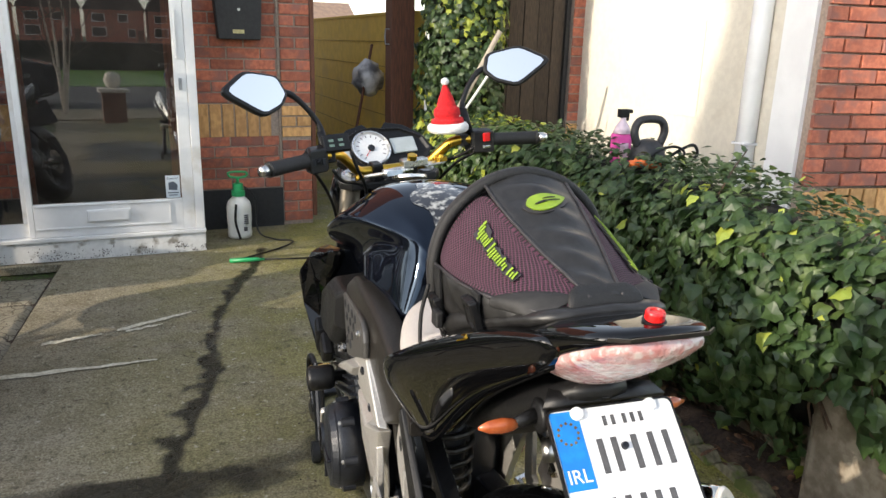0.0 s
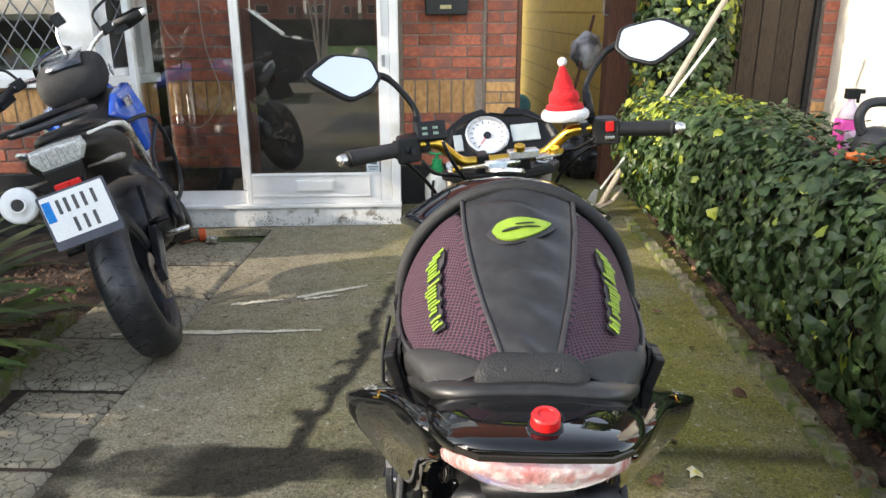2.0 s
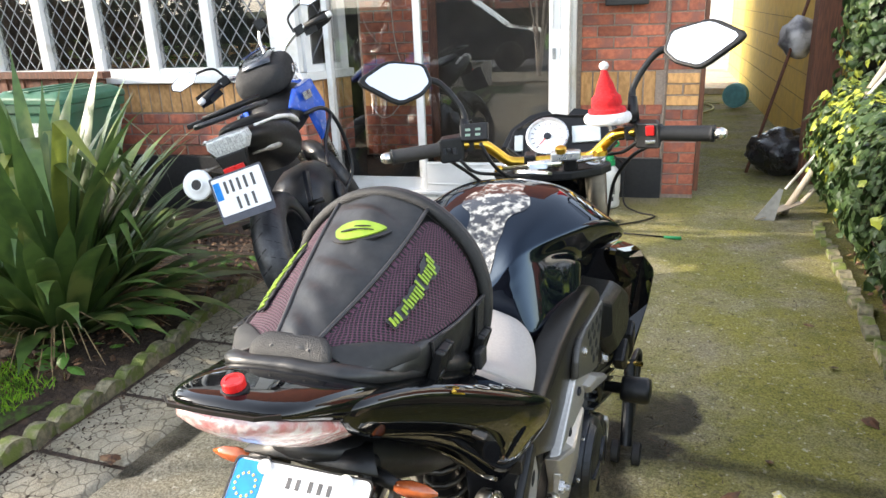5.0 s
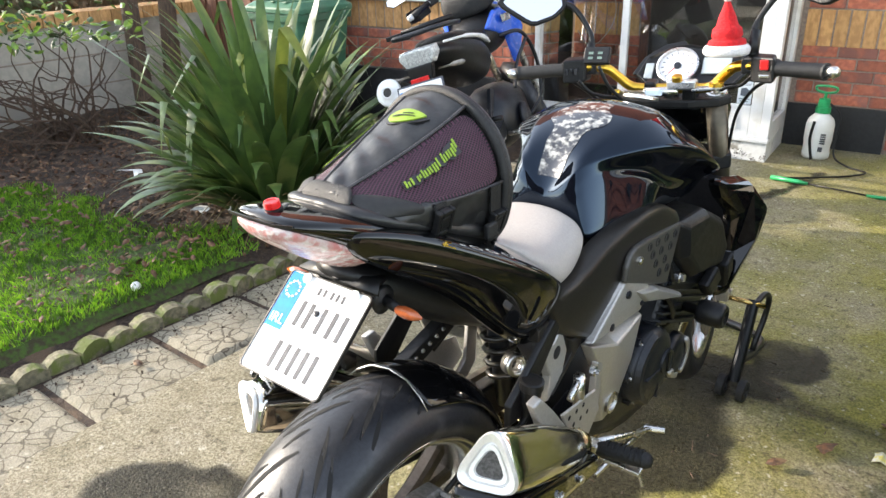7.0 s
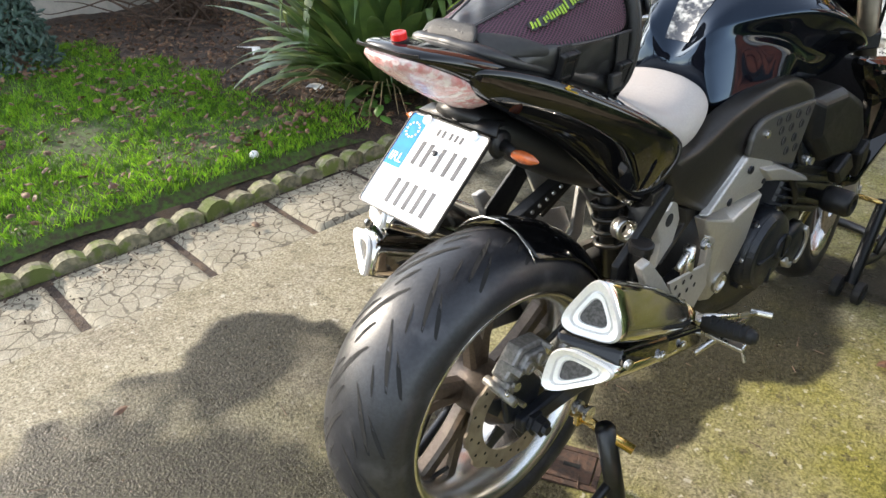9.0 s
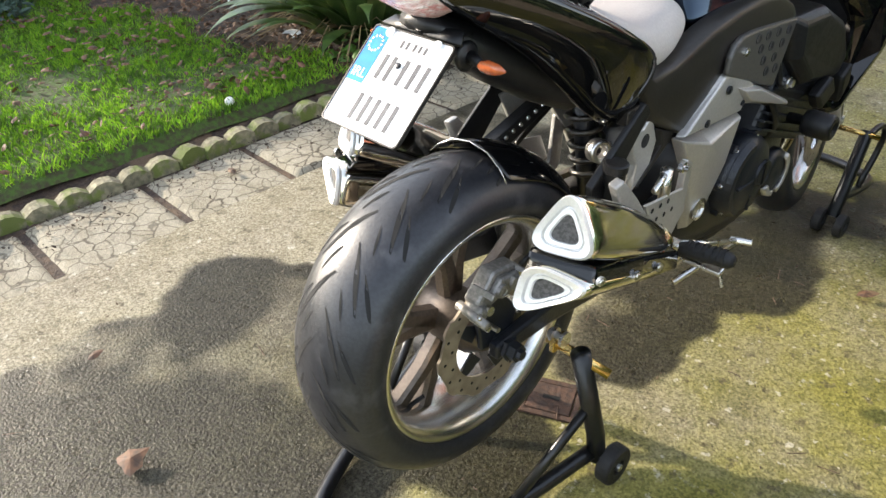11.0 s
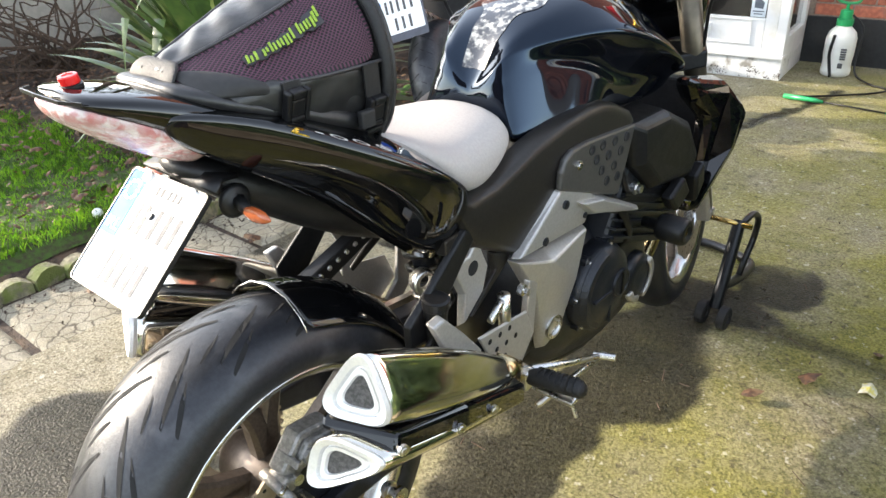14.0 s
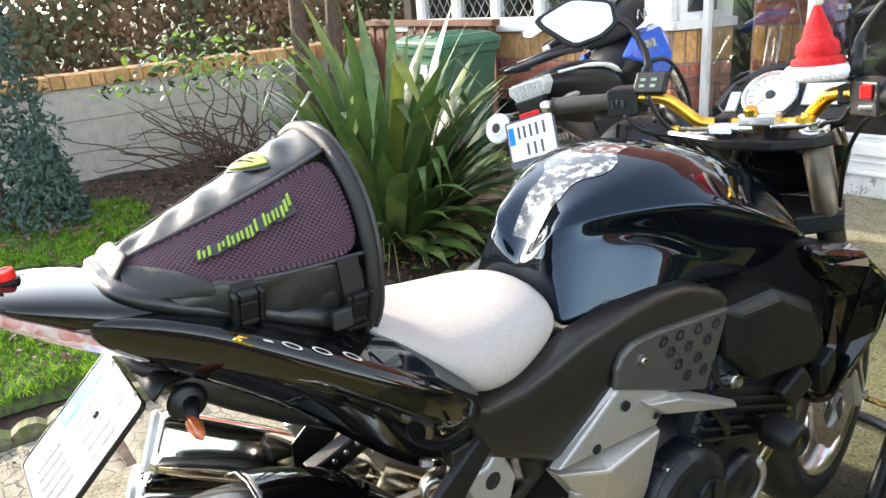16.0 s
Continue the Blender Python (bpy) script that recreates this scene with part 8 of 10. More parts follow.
# ---- hedge, climbers and plants ----
IVY_SHAPE = [(0, 0.04), (0.26, 0.0), (0.48, 0.06), (0.44, 0.30), (0.46, 0.50), (0.24, 0.66), (0.0, 1.0), (-0.24, 0.66), (-0.46, 0.50), (-0.44, 0.30), (-0.48, 0.06), (-0.26, 0.0)]
OVAL_SHAPE = [(0, 0), (0.22, 0.2), (0.28, 0.5), (0.16, 0.8), (0, 1.0), (-0.16, 0.8), (-0.28, 0.5), (-0.22, 0.2)]


def leaves(name, spots, shape, material, parent=None, label="", kind="stuff", category="leaves"):
    """Many leaves as one mesh. spots: place, outward normal, direction of the tip, size."""
    v, f = [], []
    n = len(shape)
    for p, nrm, tip, size in spots:
        nrm = Vector(nrm).normalized()
        tip = Vector(tip)
        tip = (tip - nrm * tip.dot(nrm)).normalized()
        side = tip.cross(nrm)
        k = len(v)
        v.append(Vector(p) + tip * size * 0.4 + nrm * size * 0.07)
        for a, b in shape:
            v.append(Vector(p) + side * a * size + tip * b * size - nrm * size * (0.22 * a * a + 0.16 * b * b))
        for i in range(n):
            f.append((k, k + 1 + i, k + 1 + (i + 1) % n))
    return pydata(name, v, f, material, parent, label, kind if parent is None else "stuff", category if parent is None else "")


rnd = random.Random(11)


def hedge_surface(q, y):
    """Cross-section of the hedge: q 0 at the foot of its face, 1 at the back of its top."""
    h = 0.875 - 0.045 * smooth01(1.6, 4.0, y) + 0.035 * noise.noise(Vector((y * 1.7, 3, 0)))
    pts = [(1.30, 0.10), (1.18, 0.22), (1.10, 0.42), (1.09, 0.60), (1.13, h - 0.10), (1.22, h), (1.42, h + 0.02), (1.66, h - 0.02)]
    s = q * (len(pts) - 1)
    k = min(int(s), len(pts) - 2)
    t = s - k
    x = pts[k][0] + (pts[k + 1][0] - pts[k][0]) * t
    z = pts[k][1] + (pts[k + 1][1] - pts[k][1]) * t
    d = Vector((pts[k + 1][0] - pts[k][0], 0, pts[k + 1][1] - pts[k][1])).normalized()
    nrm = Vector((-d.z, 0, d.x))
    bump = 0.07 * noise.noise(Vector((x * 2.5, y * 2.5, z * 2.5)))
    return Vector((x - 0.03 * (y - 1.0), y, z)) + nrm * bump, nrm


hedge = thing("ivy_hedge", (1.35, 1.6, 0), "dense ivy hedge over a low boundary wall beside the drive", "hedge")
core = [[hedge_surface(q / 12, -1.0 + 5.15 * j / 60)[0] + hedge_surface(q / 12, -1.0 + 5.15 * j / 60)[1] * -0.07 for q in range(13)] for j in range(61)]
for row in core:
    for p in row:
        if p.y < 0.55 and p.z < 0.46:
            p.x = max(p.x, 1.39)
# sheet behind the leaves, its colour standing for the shade in the gaps
part("hedge_core", loft(core, closed=False), HEDGE_SHADE, hedge, "near black sheet for the shaded inside", smooth=True)
green, yellow = [], []
while len(green) < 12000:
    y = rnd.uniform(-1.0, 4.15)
    q = rnd.random() ** 0.9
    p, nrm = hedge_surface(q, y)
    lift = rnd.uniform(-0.05, 0.045)
    p = p + nrm * lift + Vector((rnd.gauss(0, 0.012), 0, rnd.gauss(0, 0.012)))
    n2 = (nrm + Vector((rnd.gauss(0, 0.42), rnd.gauss(0, 0.42), 0.35 + rnd.gauss(0, 0.35)))).normalized()
    tip = Vector((rnd.gauss(-0.2, 0.5), rnd.gauss(0, 0.7), -0.9))
    spot = (p, n2, tip, rnd.uniform(0.023, 0.060) * (1.12 if q < 0.7 else 0.75))
    if y < 0.50 + 0.12 * noise.noise(Vector((p.z * 6, 2, 2))) and p.z < 0.42 + 0.10 * noise.noise(Vector((y * 5, 1, 7))):
        continue
    if rnd.random() < 0.02 + 0.5 * smooth01(2.7, 3.7, y) * (0.3 + 0.7 * (q > 0.45)) * smooth01(-0.1, 0.2, noise.noise(Vector((y * 3, q * 4, 1)))):
        yellow.append(spot)
    green.append(spot) if spot not in yellow[-1:] else None
leaves("ivy_leaf_mass", green, IVY_SHAPE, IVY, hedge, "dark green ivy leaves")
leaves("pale_ivy_leaf_mass", yellow, IVY_SHAPE, IVY_Y, hedge, "pale yellow green ivy leaves")
stems = bmesh.new()
for k in range(90):
    y = rnd.uniform(-0.9, 4.0)
    a = hedge_surface(0.02, y)[0] + Vector((0.06, 0, -0.1))
    b = hedge_surface(rnd.uniform(0.25, 0.6), y + rnd.gauss(0, 0.1))[0]
    tube([a, a.lerp(b, 0.5) + Vector((rnd.gauss(-0.02, 0.02), rnd.gauss(0, 0.03), 0)), b], [0.006, 0.004, 0.002], stems, 5)
part("stem_tangle", stems, BARK, hedge, "thin brown stems")["kind"] = "stuff"
sprig = []
for s_, (x, y, z) in enumerate(((1.30, 1.05, 0.90), (1.33, 1.07, 0.945), (1.35, 1.09, 0.985), (1.345, 1.16, 0.965), (1.40, 1.1, 0.96), (1.42, 1.12, 1.0))):
    sprig.append(((x, y, z), (rnd.gauss(0, 0.4), -0.8, 0.6), (rnd.gauss(0, 1), 0, 0.6), 0.034))
leaves("sprig_leaves", sprig, IVY_SHAPE, IVY, hedge)
part("sprig_stem", tube(curve_pts([(1.27, 1.05, 0.86), (1.33, 1.07, 0.94), (1.42, 1.12, 1.0)]), 0.003, seg=5), BARK, hedge, "sprig standing above the hedge")
tagged(part("wall_hedge", boxes(((1.36, -1.1, 0), (1.54, 4.15, 0.80)), ((1.22, -1.1, 0), (1.359, 0.46, 0.50))), mat("rough mud stained render", (0.30, 0.26, 0.20), (0.20, 0.165, 0.12), 30, 0.95, bump=1.5, bscale=60, c3=(0.13, 0.10, 0.065), scale3=5, amount3=0.6), bevel=0.03), "low rendered boundary wall inside the hedge", "wall", kind="structure")

column = thing("ivy_column", (1.45, 4.4, 0), "tall ivy growing over the gate pillar with yellow green leaves", "ivy")
part("pillar_core", lathe([(0.0, 0.26), (0.8, 0.24), (1.8, 0.26), (2.7, 0.22)], (1.46, 4.50, 0), (0, 0, 1), 20), HEDGE_SHADE, column, "pillar core coloured dark as shade under the ivy", smooth=True)
green, yellow = [], []
for k in range(3600):
    a, z = rnd.uniform(radians(150), radians(390)), rnd.uniform(0.35, 2.75)
    r = 0.30 + 0.07 * noise.noise(Vector((math.cos(a) * 2, math.sin(a) * 2, z * 2.2))) + rnd.uniform(-0.03, 0.05)
    nrm = Vector((math.cos(a), math.sin(a), 0))
    p = Vector((1.46, 4.50, z)) + nrm * r
    spot = (p, nrm + Vector((rnd.gauss(0, 0.4), rnd.gauss(0, 0.4), 0.3 + rnd.gauss(0, 0.3))), Vector((rnd.gauss(0, 0.6), rnd.gauss(0, 0.4), -0.9)), rnd.uniform(0.04, 0.075))
    (yellow if rnd.random() < 0.36 * smooth01(-0.15, 0.35, noise.noise(Vector((p.x * 3, p.y * 3, z * 2.5)))) + 0.02 else green).append(spot)
leaves("ivy_leaf_mass", green, IVY_SHAPE, IVY, column)
leaves("pale_ivy_leaf_mass", yellow, IVY_SHAPE, IVY_Y, column, "pale yellow green ivy leaves")

# ---- flax clump ----
flax = thing("flax_plant", (-2.45, 1.42, 0), "large clump of dark green strap leaved flax in the garden bed", "plant")


def strap(base, az, el, length, width, droop, fold, material, name="flax_leaf", label=""):
    """A long keeled leaf that bends over."""
    rows = []
    p, n = Vector(base), 14
    d_el = el
    for i in range(n + 1):
        t = i / n
        w = width * (0.55 + 0.75 * math.sin(math.pi * min(t * 0.9 + 0.12, 1.0))) * (1 - smooth01(0.72, 1.02, t) * 0.95)
        d = Vector((math.cos(az) * math.cos(d_el), math.sin(az) * math.cos(d_el), math.sin(d_el)))
        side = Vector((-math.sin(az), math.cos(az), 0))
        up = side.cross(d).normalized() * -1
        keel = 0.35 * (1 - t)
        rows.append([p + side * w + up * -w * keel, p + up * w * keel * 0.4, p - side * w + up * -w * keel])
        p = p + d * length / n
        d_el -= droop / n * (0.4 + 1.6 * t)
        if fold and abs(t - fold) < 0.5 / n:
            d_el -= 1.9
    return part(name, loft(rows, closed=False), material, flax, label, smooth=True)


for k in range(230):
    az = rnd.uniform(0, 2 * math.pi)
    inner = rnd.random()
    el = radians(28 + 58 * inner ** 0.8 + rnd.gauss(0, 5))
    r = 0.05 + 0.22 * (1 - inner) * rnd.random()
    base = (-2.45 + r * math.cos(az), 1.42 + r * 1.2 * math.sin(az), 0.02)
    length = rnd.uniform(0.75, 1.1) * (0.75 + 0.6 * inner)
    fold = rnd.choice([0, 0, 0, 0, 0, 0.62, 0.7]) if inner > 0.35 else 0
    strap(base, az, el, length, rnd.uniform(0.027, 0.043), rnd.uniform(0.2, 0.9) + (0.5 if inner < 0.4 else 0), fold, FLAX_LIT if inner > 0.82 and rnd.random() < 0.3 else FLAX, label="dark green strap leaf" if k == 0 else "")
dead = bmesh.new()
for k in range(120):
    az = rnd.uniform(0, 6.28)
    a = Vector((-2.45 + 0.2 * math.cos(az), 1.42 + 0.22 * math.sin(az), 0.1))
    b = a + Vector((0.42 * math.cos(az + rnd.gauss(0, 0.3)), 0.42 * math.sin(az + rnd.gauss(0, 0.3)), rnd.uniform(-0.06, 0.06)))
    tube([a, a.lerp(b, 0.5) + Vector((0, 0, 0.06)), b], [0.004, 0.003, 0.0015], dead, 4)
part("dead_straw", dead, mat("dry straw", (0.33, 0.24, 0.13), (0.2, 0.14, 0.07), 30, 0.8), flax, "dry straw round the foot")["kind"] = "stuff"
weeds = []
for k in range(70):
    p = Vector((rnd.uniform(-2.25, -1.98), rnd.uniform(0.95, 2.3), rnd.uniform(0.03, 0.14)))
    weeds.append((p, (rnd.gauss(0, 0.4), rnd.gauss(0, 0.4), 1), (rnd.gauss(0, 1), rnd.gauss(0, 1), -0.2), rnd.uniform(0.05, 0.10)))
leaves("weed_leaves", weeds, OVAL_SHAPE, mat("fresh weed leaf", (0.09, 0.21, 0.03), (0.13, 0.27, 0.05), 14, 0.45, trans=0.25), label="fresh green weeds beside the flax", category="weeds")

# ---- litter of leaves and twigs on soil, lawn and drive ----
fallen = []
for k in range(5200):
    x, y = rnd.uniform(-5.4, -1.95), rnd.uniform(0.4, 2.9)
    if y < lawn_edge(x) - 0.1 and rnd.random() < 0.93:
        continue
    fallen.append(((x, y, 0.03 + 0.03 * noise.noise(Vector((x * 2.2, y * 2.2, 4))) + rnd.uniform(0, 0.012)), (rnd.gauss(0, 0.5), rnd.gauss(0, 0.5), 1), (rnd.gauss(0, 1), rnd.gauss(0, 1), 0), rnd.uniform(0.015, 0.045)))
for k in range(420):
    x, y = rnd.uniform(-4.4, -1.95), rnd.uniform(-1.6, 0.9)
    fallen.append(((x, y, 0.085 + rnd.uniform(0, 0.01)), (rnd.gauss(0, 0.4), rnd.gauss(0, 0.4), 1), (rnd.gauss(0, 1), rnd.gauss(0, 1), 0), rnd.uniform(0.02, 0.05)))
for k in range(500):
    x, y = rnd.uniform(1.12, 1.4), rnd.uniform(-0.9, 4.0)
    fallen.append(((x, y, 0.03 + rnd.uniform(0, 0.02)), (rnd.gauss(0, 0.5), rnd.gauss(0, 0.5), 1), (rnd.gauss(0, 1), rnd.gauss(0, 1), 0), rnd.uniform(0.02, 0.05)))
for k in range(1300):  # windblown over the lawn, thickest towards the bed
    x, y = rnd.uniform(-4.4, -2.0), rnd.uniform(-1.6, 0.95)
    if noise.noise(Vector((x * 2.1, y * 2.1, 9))) + 0.25 * y < rnd.uniform(-0.35, 0.45):
        continue
    fallen.append(((x, y, 0.098 + rnd.uniform(0, 0.014)), (rnd.gauss(0, 0.4), rnd.gauss(0, 0.4), 1), (rnd.gauss(0, 1), rnd.gauss(0, 1), 0), rnd.uniform(0.025, 0.055)))
leaves("fallen_leaves", fallen, OVAL_SHAPE, DEADLEAF, label="brown fallen leaves on soil and lawn", category="leaf litter")
grit = []
for k in range(1300):
    x, y = rnd.uniform(-1.72, 1.1), rnd.uniform(-1.5, 4.2)
    if x > -1.35 and rnd.random() < 0.45:
        continue
    grit.append(((x, y, 0.008 if x > -1.33 else 0.012), (rnd.gauss(0, 0.6), rnd.gauss(0, 0.6), 1), (rnd.gauss(0, 1), rnd.gauss(0, 1), 0), rnd.uniform(0.004, 0.012)))
for k in range(900):  # swept against the scalloped edging
    x, y = -1.70 + abs(rnd.gauss(0, 0.11)), rnd.uniform(-1.5, 1.6)
    grit.append(((x, y, 0.012), (rnd.gauss(0, 0.6), rnd.gauss(0, 0.6), 1), (rnd.gauss(0, 1), rnd.gauss(0, 1), 0), rnd.uniform(0.005, 0.017)))
leaves("grit", grit, OVAL_SHAPE, SOIL, label="dark crumbs of soil and grit on the paving", category="grit")
twigs = bmesh.new()
for k in range(140):
    x, y, a = rnd.uniform(-0.2, 1.1) if k % 2 else rnd.uniform(-1.7, 1.1), rnd.uniform(-1.2, 4.0), rnd.uniform(0, 6.28)
    ln = rnd.uniform(0.01, 0.045)
    tube([(x, y, 0.006), (x + ln * math.cos(a), y + ln * math.sin(a), 0.008)], 0.0015, twigs, 4)
tagged(part("twigs", twigs, BARK), "short thin twigs scattered on the drive", "twigs", kind="stuff")
leaf_spots = [(0.63, 1.18, 0.05), (0.50, 0.95, 0.06), (0.82, 2.3, 0.05), (0.95, 1.55, 0.06), (-0.88, -0.78, 0.045), (-0.48, -0.87, 0.07), (-1.5, 0.02, 0.055), (-1.42, 0.62, 0.07), (0.40, 0.80, 0.06), (0.88, 1.9, 0.04)]
for k, (x, y, size) in enumerate(leaf_spots):
    lf = leaves("dead_leaf", [((x, y, 0.016), (rnd.gauss(0, 0.25), rnd.gauss(0, 0.25), 1), (rnd.gauss(0, 1), rnd.gauss(0, 1), 0), size)], IVY_SHAPE if k % 2 else OVAL_SHAPE, DEADLEAF, label="curled reddish brown dead leaf lying on the paving", kind="", category="leaf")
    lf["group"] = "dead leaves on the drive"
ball_white = mat("white plastic ball", (0.8, 0.8, 0.78), None, 80, 0.4)
gb = part("golf_ball", lathe([(-0.0213 * math.cos(a), max(0.0213 * math.sin(a), 0.0003)) for a in (math.pi * k / 12 for k in range(13))], (-1.987, 0.298, 0.075), (0, 0, 1), 20), ball_white, smooth=True)
tagged(gb, "small white golf ball lying in the grass", "ball")
scrap = part("paper_scrap", loft([[(0.63 + x, 1.0 + y, z) for x, y, z in r] for r in (((0, 0, 0.004), (0.02, 0.004, 0.012), (0.04, 0, 0.006)), ((0.004, 0.02, 0.014), (0.022, 0.022, 0.022), (0.042, 0.018, 0.010)), ((0, 0.045, 0.006), (0.02, 0.05, 0.014), (0.035, 0.042, 0.006)))], closed=False), mat("crumpled yellow white wrapper", (0.75, 0.73, 0.6), (0.7, 0.6, 0.1), 70, 0.5), solid=0.001)
tagged(scrap, "crumpled white and yellow paper scrap on the drive", "litter")
for k, pts in enumerate(([(-2.6, 1.0), (-2.55, 1.02), (-2.5, 1.0)], [(-3.6, 1.15), (-3.5, 1.2), (-3.42, 1.16)])):
    lit = part("paper_litter", loft([[(x + rnd.gauss(0, 0.004), y + dy, 0.06 + rnd.uniform(0, 0.03)) for dy in (-0.03, 0, 0.03)] for x, y in pts], closed=False), ball_white, solid=0.001)
    tagged(lit, "torn white paper litter on the soil", "litter")

# flaked paint low on the porch plinth
flecks = []
for k in range(900):
    u, z = -1.5 * rnd.random() ** 1.3, 0.004 + abs(rnd.gauss(0, 0.030))
    if z < 0.11 and noise.noise(Vector((u * 9, z * 20, 3))) > rnd.uniform(-0.3, 0.25):
        flecks.append((HOUSE @ Vector((u, -0.0025, z)), HOUSE.to_3x3() @ Vector((0, -1, 0)), (rnd.gauss(0, 0.6), 0, 1), rnd.uniform(0.003, 0.011)))
leaves("paint_flecks", flecks, OVAL_SHAPE, SOIL, label="dark flecks of flaked paint low on the plinth", category="flaking paint")

# chalky streaks on the concrete
CHALK = mat("worn chalk mark", (0.72, 0.68, 0.54), (0.50, 0.46, 0.34), 70, 0.95)
for k, (x0, y0, x1, y1, w) in enumerate(((-1.20, 2.34, -0.96, 2.41, 0.030), (-0.90, 2.44, -0.57, 2.62, 0.028), (-0.86, 2.42, -0.70, 2.48, 0.022), (-1.62, 1.98, -0.70, 2.05, 0.026))):
    n, w = 16, w * 1.5
    rows = []
    for i in range(n + 1):
        t = i / n
        ww = w * (0.35 + 0.65 * math.sin(math.pi * min(t + 0.08, 1)) ** 0.6) * rnd.uniform(0.6, 1.15)
        c = Vector((x0 + (x1 - x0) * t, y0 + (y1 - y0) * t + rnd.gauss(0, 0.004), 0.0052))
        rows.append([c + Vector((0, -ww / 2, 0)), c + Vector((0, ww / 2, 0))])
    streak = part("chalk_streak", loft(rows, closed=False), CHALK, drive, "pale chalky streak" if k == 0 else "")

# ---- left boundary plants ----
CONIFER = mat("blue green conifer foliage", (0.045, 0.085, 0.065), (0.03, 0.06, 0.045), 12, 0.6, trans=0.1)
DARKCON = mat("dark conifer foliage", (0.022, 0.04, 0.018), (0.035, 0.05, 0.02), 8, 0.7, c3=(0.06, 0.045, 0.02), scale3=3)


def conifer(name, x, y, h, r, count, material, label, base=0.0, size=0.07):
    t = thing(name, (x, y, 0), label, "conifer")
    part("trunk", tube([(x, y, 0), (x, y, h * 0.9)], [0.05, 0.01], seg=7), BARK, t, "brown trunk")
    spots = []
    for k in range(count):
        f = rnd.random() ** 0.8
        z = base + f * (h - base)
        a = rnd.uniform(0, 6.28)
        rr = r * (1 - f) ** 0.7 * (0.75 + 0.35 * noise.noise(Vector((math.cos(a) * 2, math.sin(a) * 2, z * 2)))) * math.sqrt(rnd.uniform(0.35, 1)) + 0.03
        n = Vector((math.cos(a), math.sin(a), rnd.uniform(-0.2, 0.8)))
        spots.append(((x + rr * math.cos(a), y + rr * math.sin(a), z), n + Vector((rnd.gauss(0, 0.5), rnd.gauss(0, 0.5), rnd.gauss(0, 0.3))), (math.cos(a), math.sin(a), rnd.uniform(-0.3, 0.9)), size * rnd.uniform(0.6, 1.4)))
    leaves("foliage", spots, [(0, 0), (0.12, 0.3), (0.16, 0.6), (0, 1), (-0.16, 0.6), (-0.12, 0.3)], material, t)
    return t


conifer("conifer_shrub", -4.72, -0.22, 3.1, 0.62, 7400, CONIFER, "blue green conifer shrub against the garden wall", 0.05, 0.07)
conifer("conifer_shrub", -4.25, 0.02, 0.62, 0.3, 1500, CONIFER, "low blue green conifer shrub beside the lawn", 0.03, 0.06)
beech = []
for k in range(22000):
    y = rnd.uniform(-2.5, 8.5)
    z = 1.75 * rnd.random() ** 0.8 * (0.9 + 0.25 * noise.noise(Vector((y * 0.8, 2, 0))))
    x = -7.3 + 0.3 * noise.noise(Vector((y * 1.5, z * 1.5, 0))) + rnd.gauss(0, 0.26)
    beech.append(((x, y, z), (0.8 + rnd.gauss(0, 0.5), rnd.gauss(0, 0.6), 0.4), (rnd.gauss(0, 0.6), rnd.gauss(0, 0.6), -0.5), rnd.uniform(0.06, 0.12)))
leaves("far_hedge", beech, OVAL_SHAPE, mat("brown beech leaves", (0.17, 0.10, 0.045), (0.09, 0.06, 0.03), 3, 0.7, c3=(0.06, 0.07, 0.025), scale3=1.5), label="brown leafy hedge beyond the garden wall", category="hedge")
# added out of view: its high crown keeps the sun off the bike's left side
conifer("conifer_tree", -6.5, -0.55, 5.6, 1.15, 6500, DARKCON, "tall unseen conifer added beyond the wall to shade the bike", 2.15, 0.16)
conifer("conifer_tree", -8.6, -6.0, 5.0, 1.4, 3600, DARKCON, "dark conifer tree beyond the garden wall", 0.2, 0.17)

rose = thing("rose_shrub", (-4.85, 1.55, 0), "leggy shrub with bare twisted stems and yellow green leaves", "shrub")
tw, spots, shade = bmesh.new(), [], []
for k in range(46):
    x, y = -4.85 + rnd.gauss(0, 0.14), 1.55 + rnd.gauss(0, 0.16)
    pts = [Vector((x, y, 0))]
    d = Vector((rnd.gauss(-0.05, 0.4), rnd.gauss(-0.25, 0.45), 1))
    for i in range(6):
        d = (d + Vector((rnd.gauss(-0.06, 0.6), rnd.gauss(-0.14, 0.65), rnd.gauss(0.12, 0.4)))).normalized()
        pts.append(pts[-1] + d * rnd.uniform(0.12, 0.26))
    pts = curve_pts(pts, 3)
    tube(pts, [0.011 - 0.0005 * i for i in range(len(pts))], tw, 5)
    for q in range(34):
        p = pts[-1 - 3 * (q % 3)] + Vector((rnd.gauss(0, 0.10), rnd.gauss(-0.05, 0.13), rnd.gauss(0.05, 0.10)))
        if p.z > 0.72:
            (spots if rnd.random() < 0.6 else shade).append((p, (rnd.gauss(0, 0.6), rnd.gauss(0, 0.6), 1), (rnd.gauss(0, 1), rnd.gauss(0, 1), -0.5), rnd.uniform(0.05, 0.10)))
part("stem_tangle", tw, BARK, rose, "bare twisted brown stems")["kind"] = "stuff"
leaves("leaf_mass", spots, OVAL_SHAPE, mat("yellow green leaf", (0.22, 0.34, 0.05), (0.14, 0.25, 0.04), 10, 0.4, trans=0.35), rose, "yellow green leaves")
# part of the same foliage, its shade painted by a darker leaf material
leaves("shaded_leaf_mass", shade, OVAL_SHAPE, IVY, rose, "leaves in a darker green as if shaded")
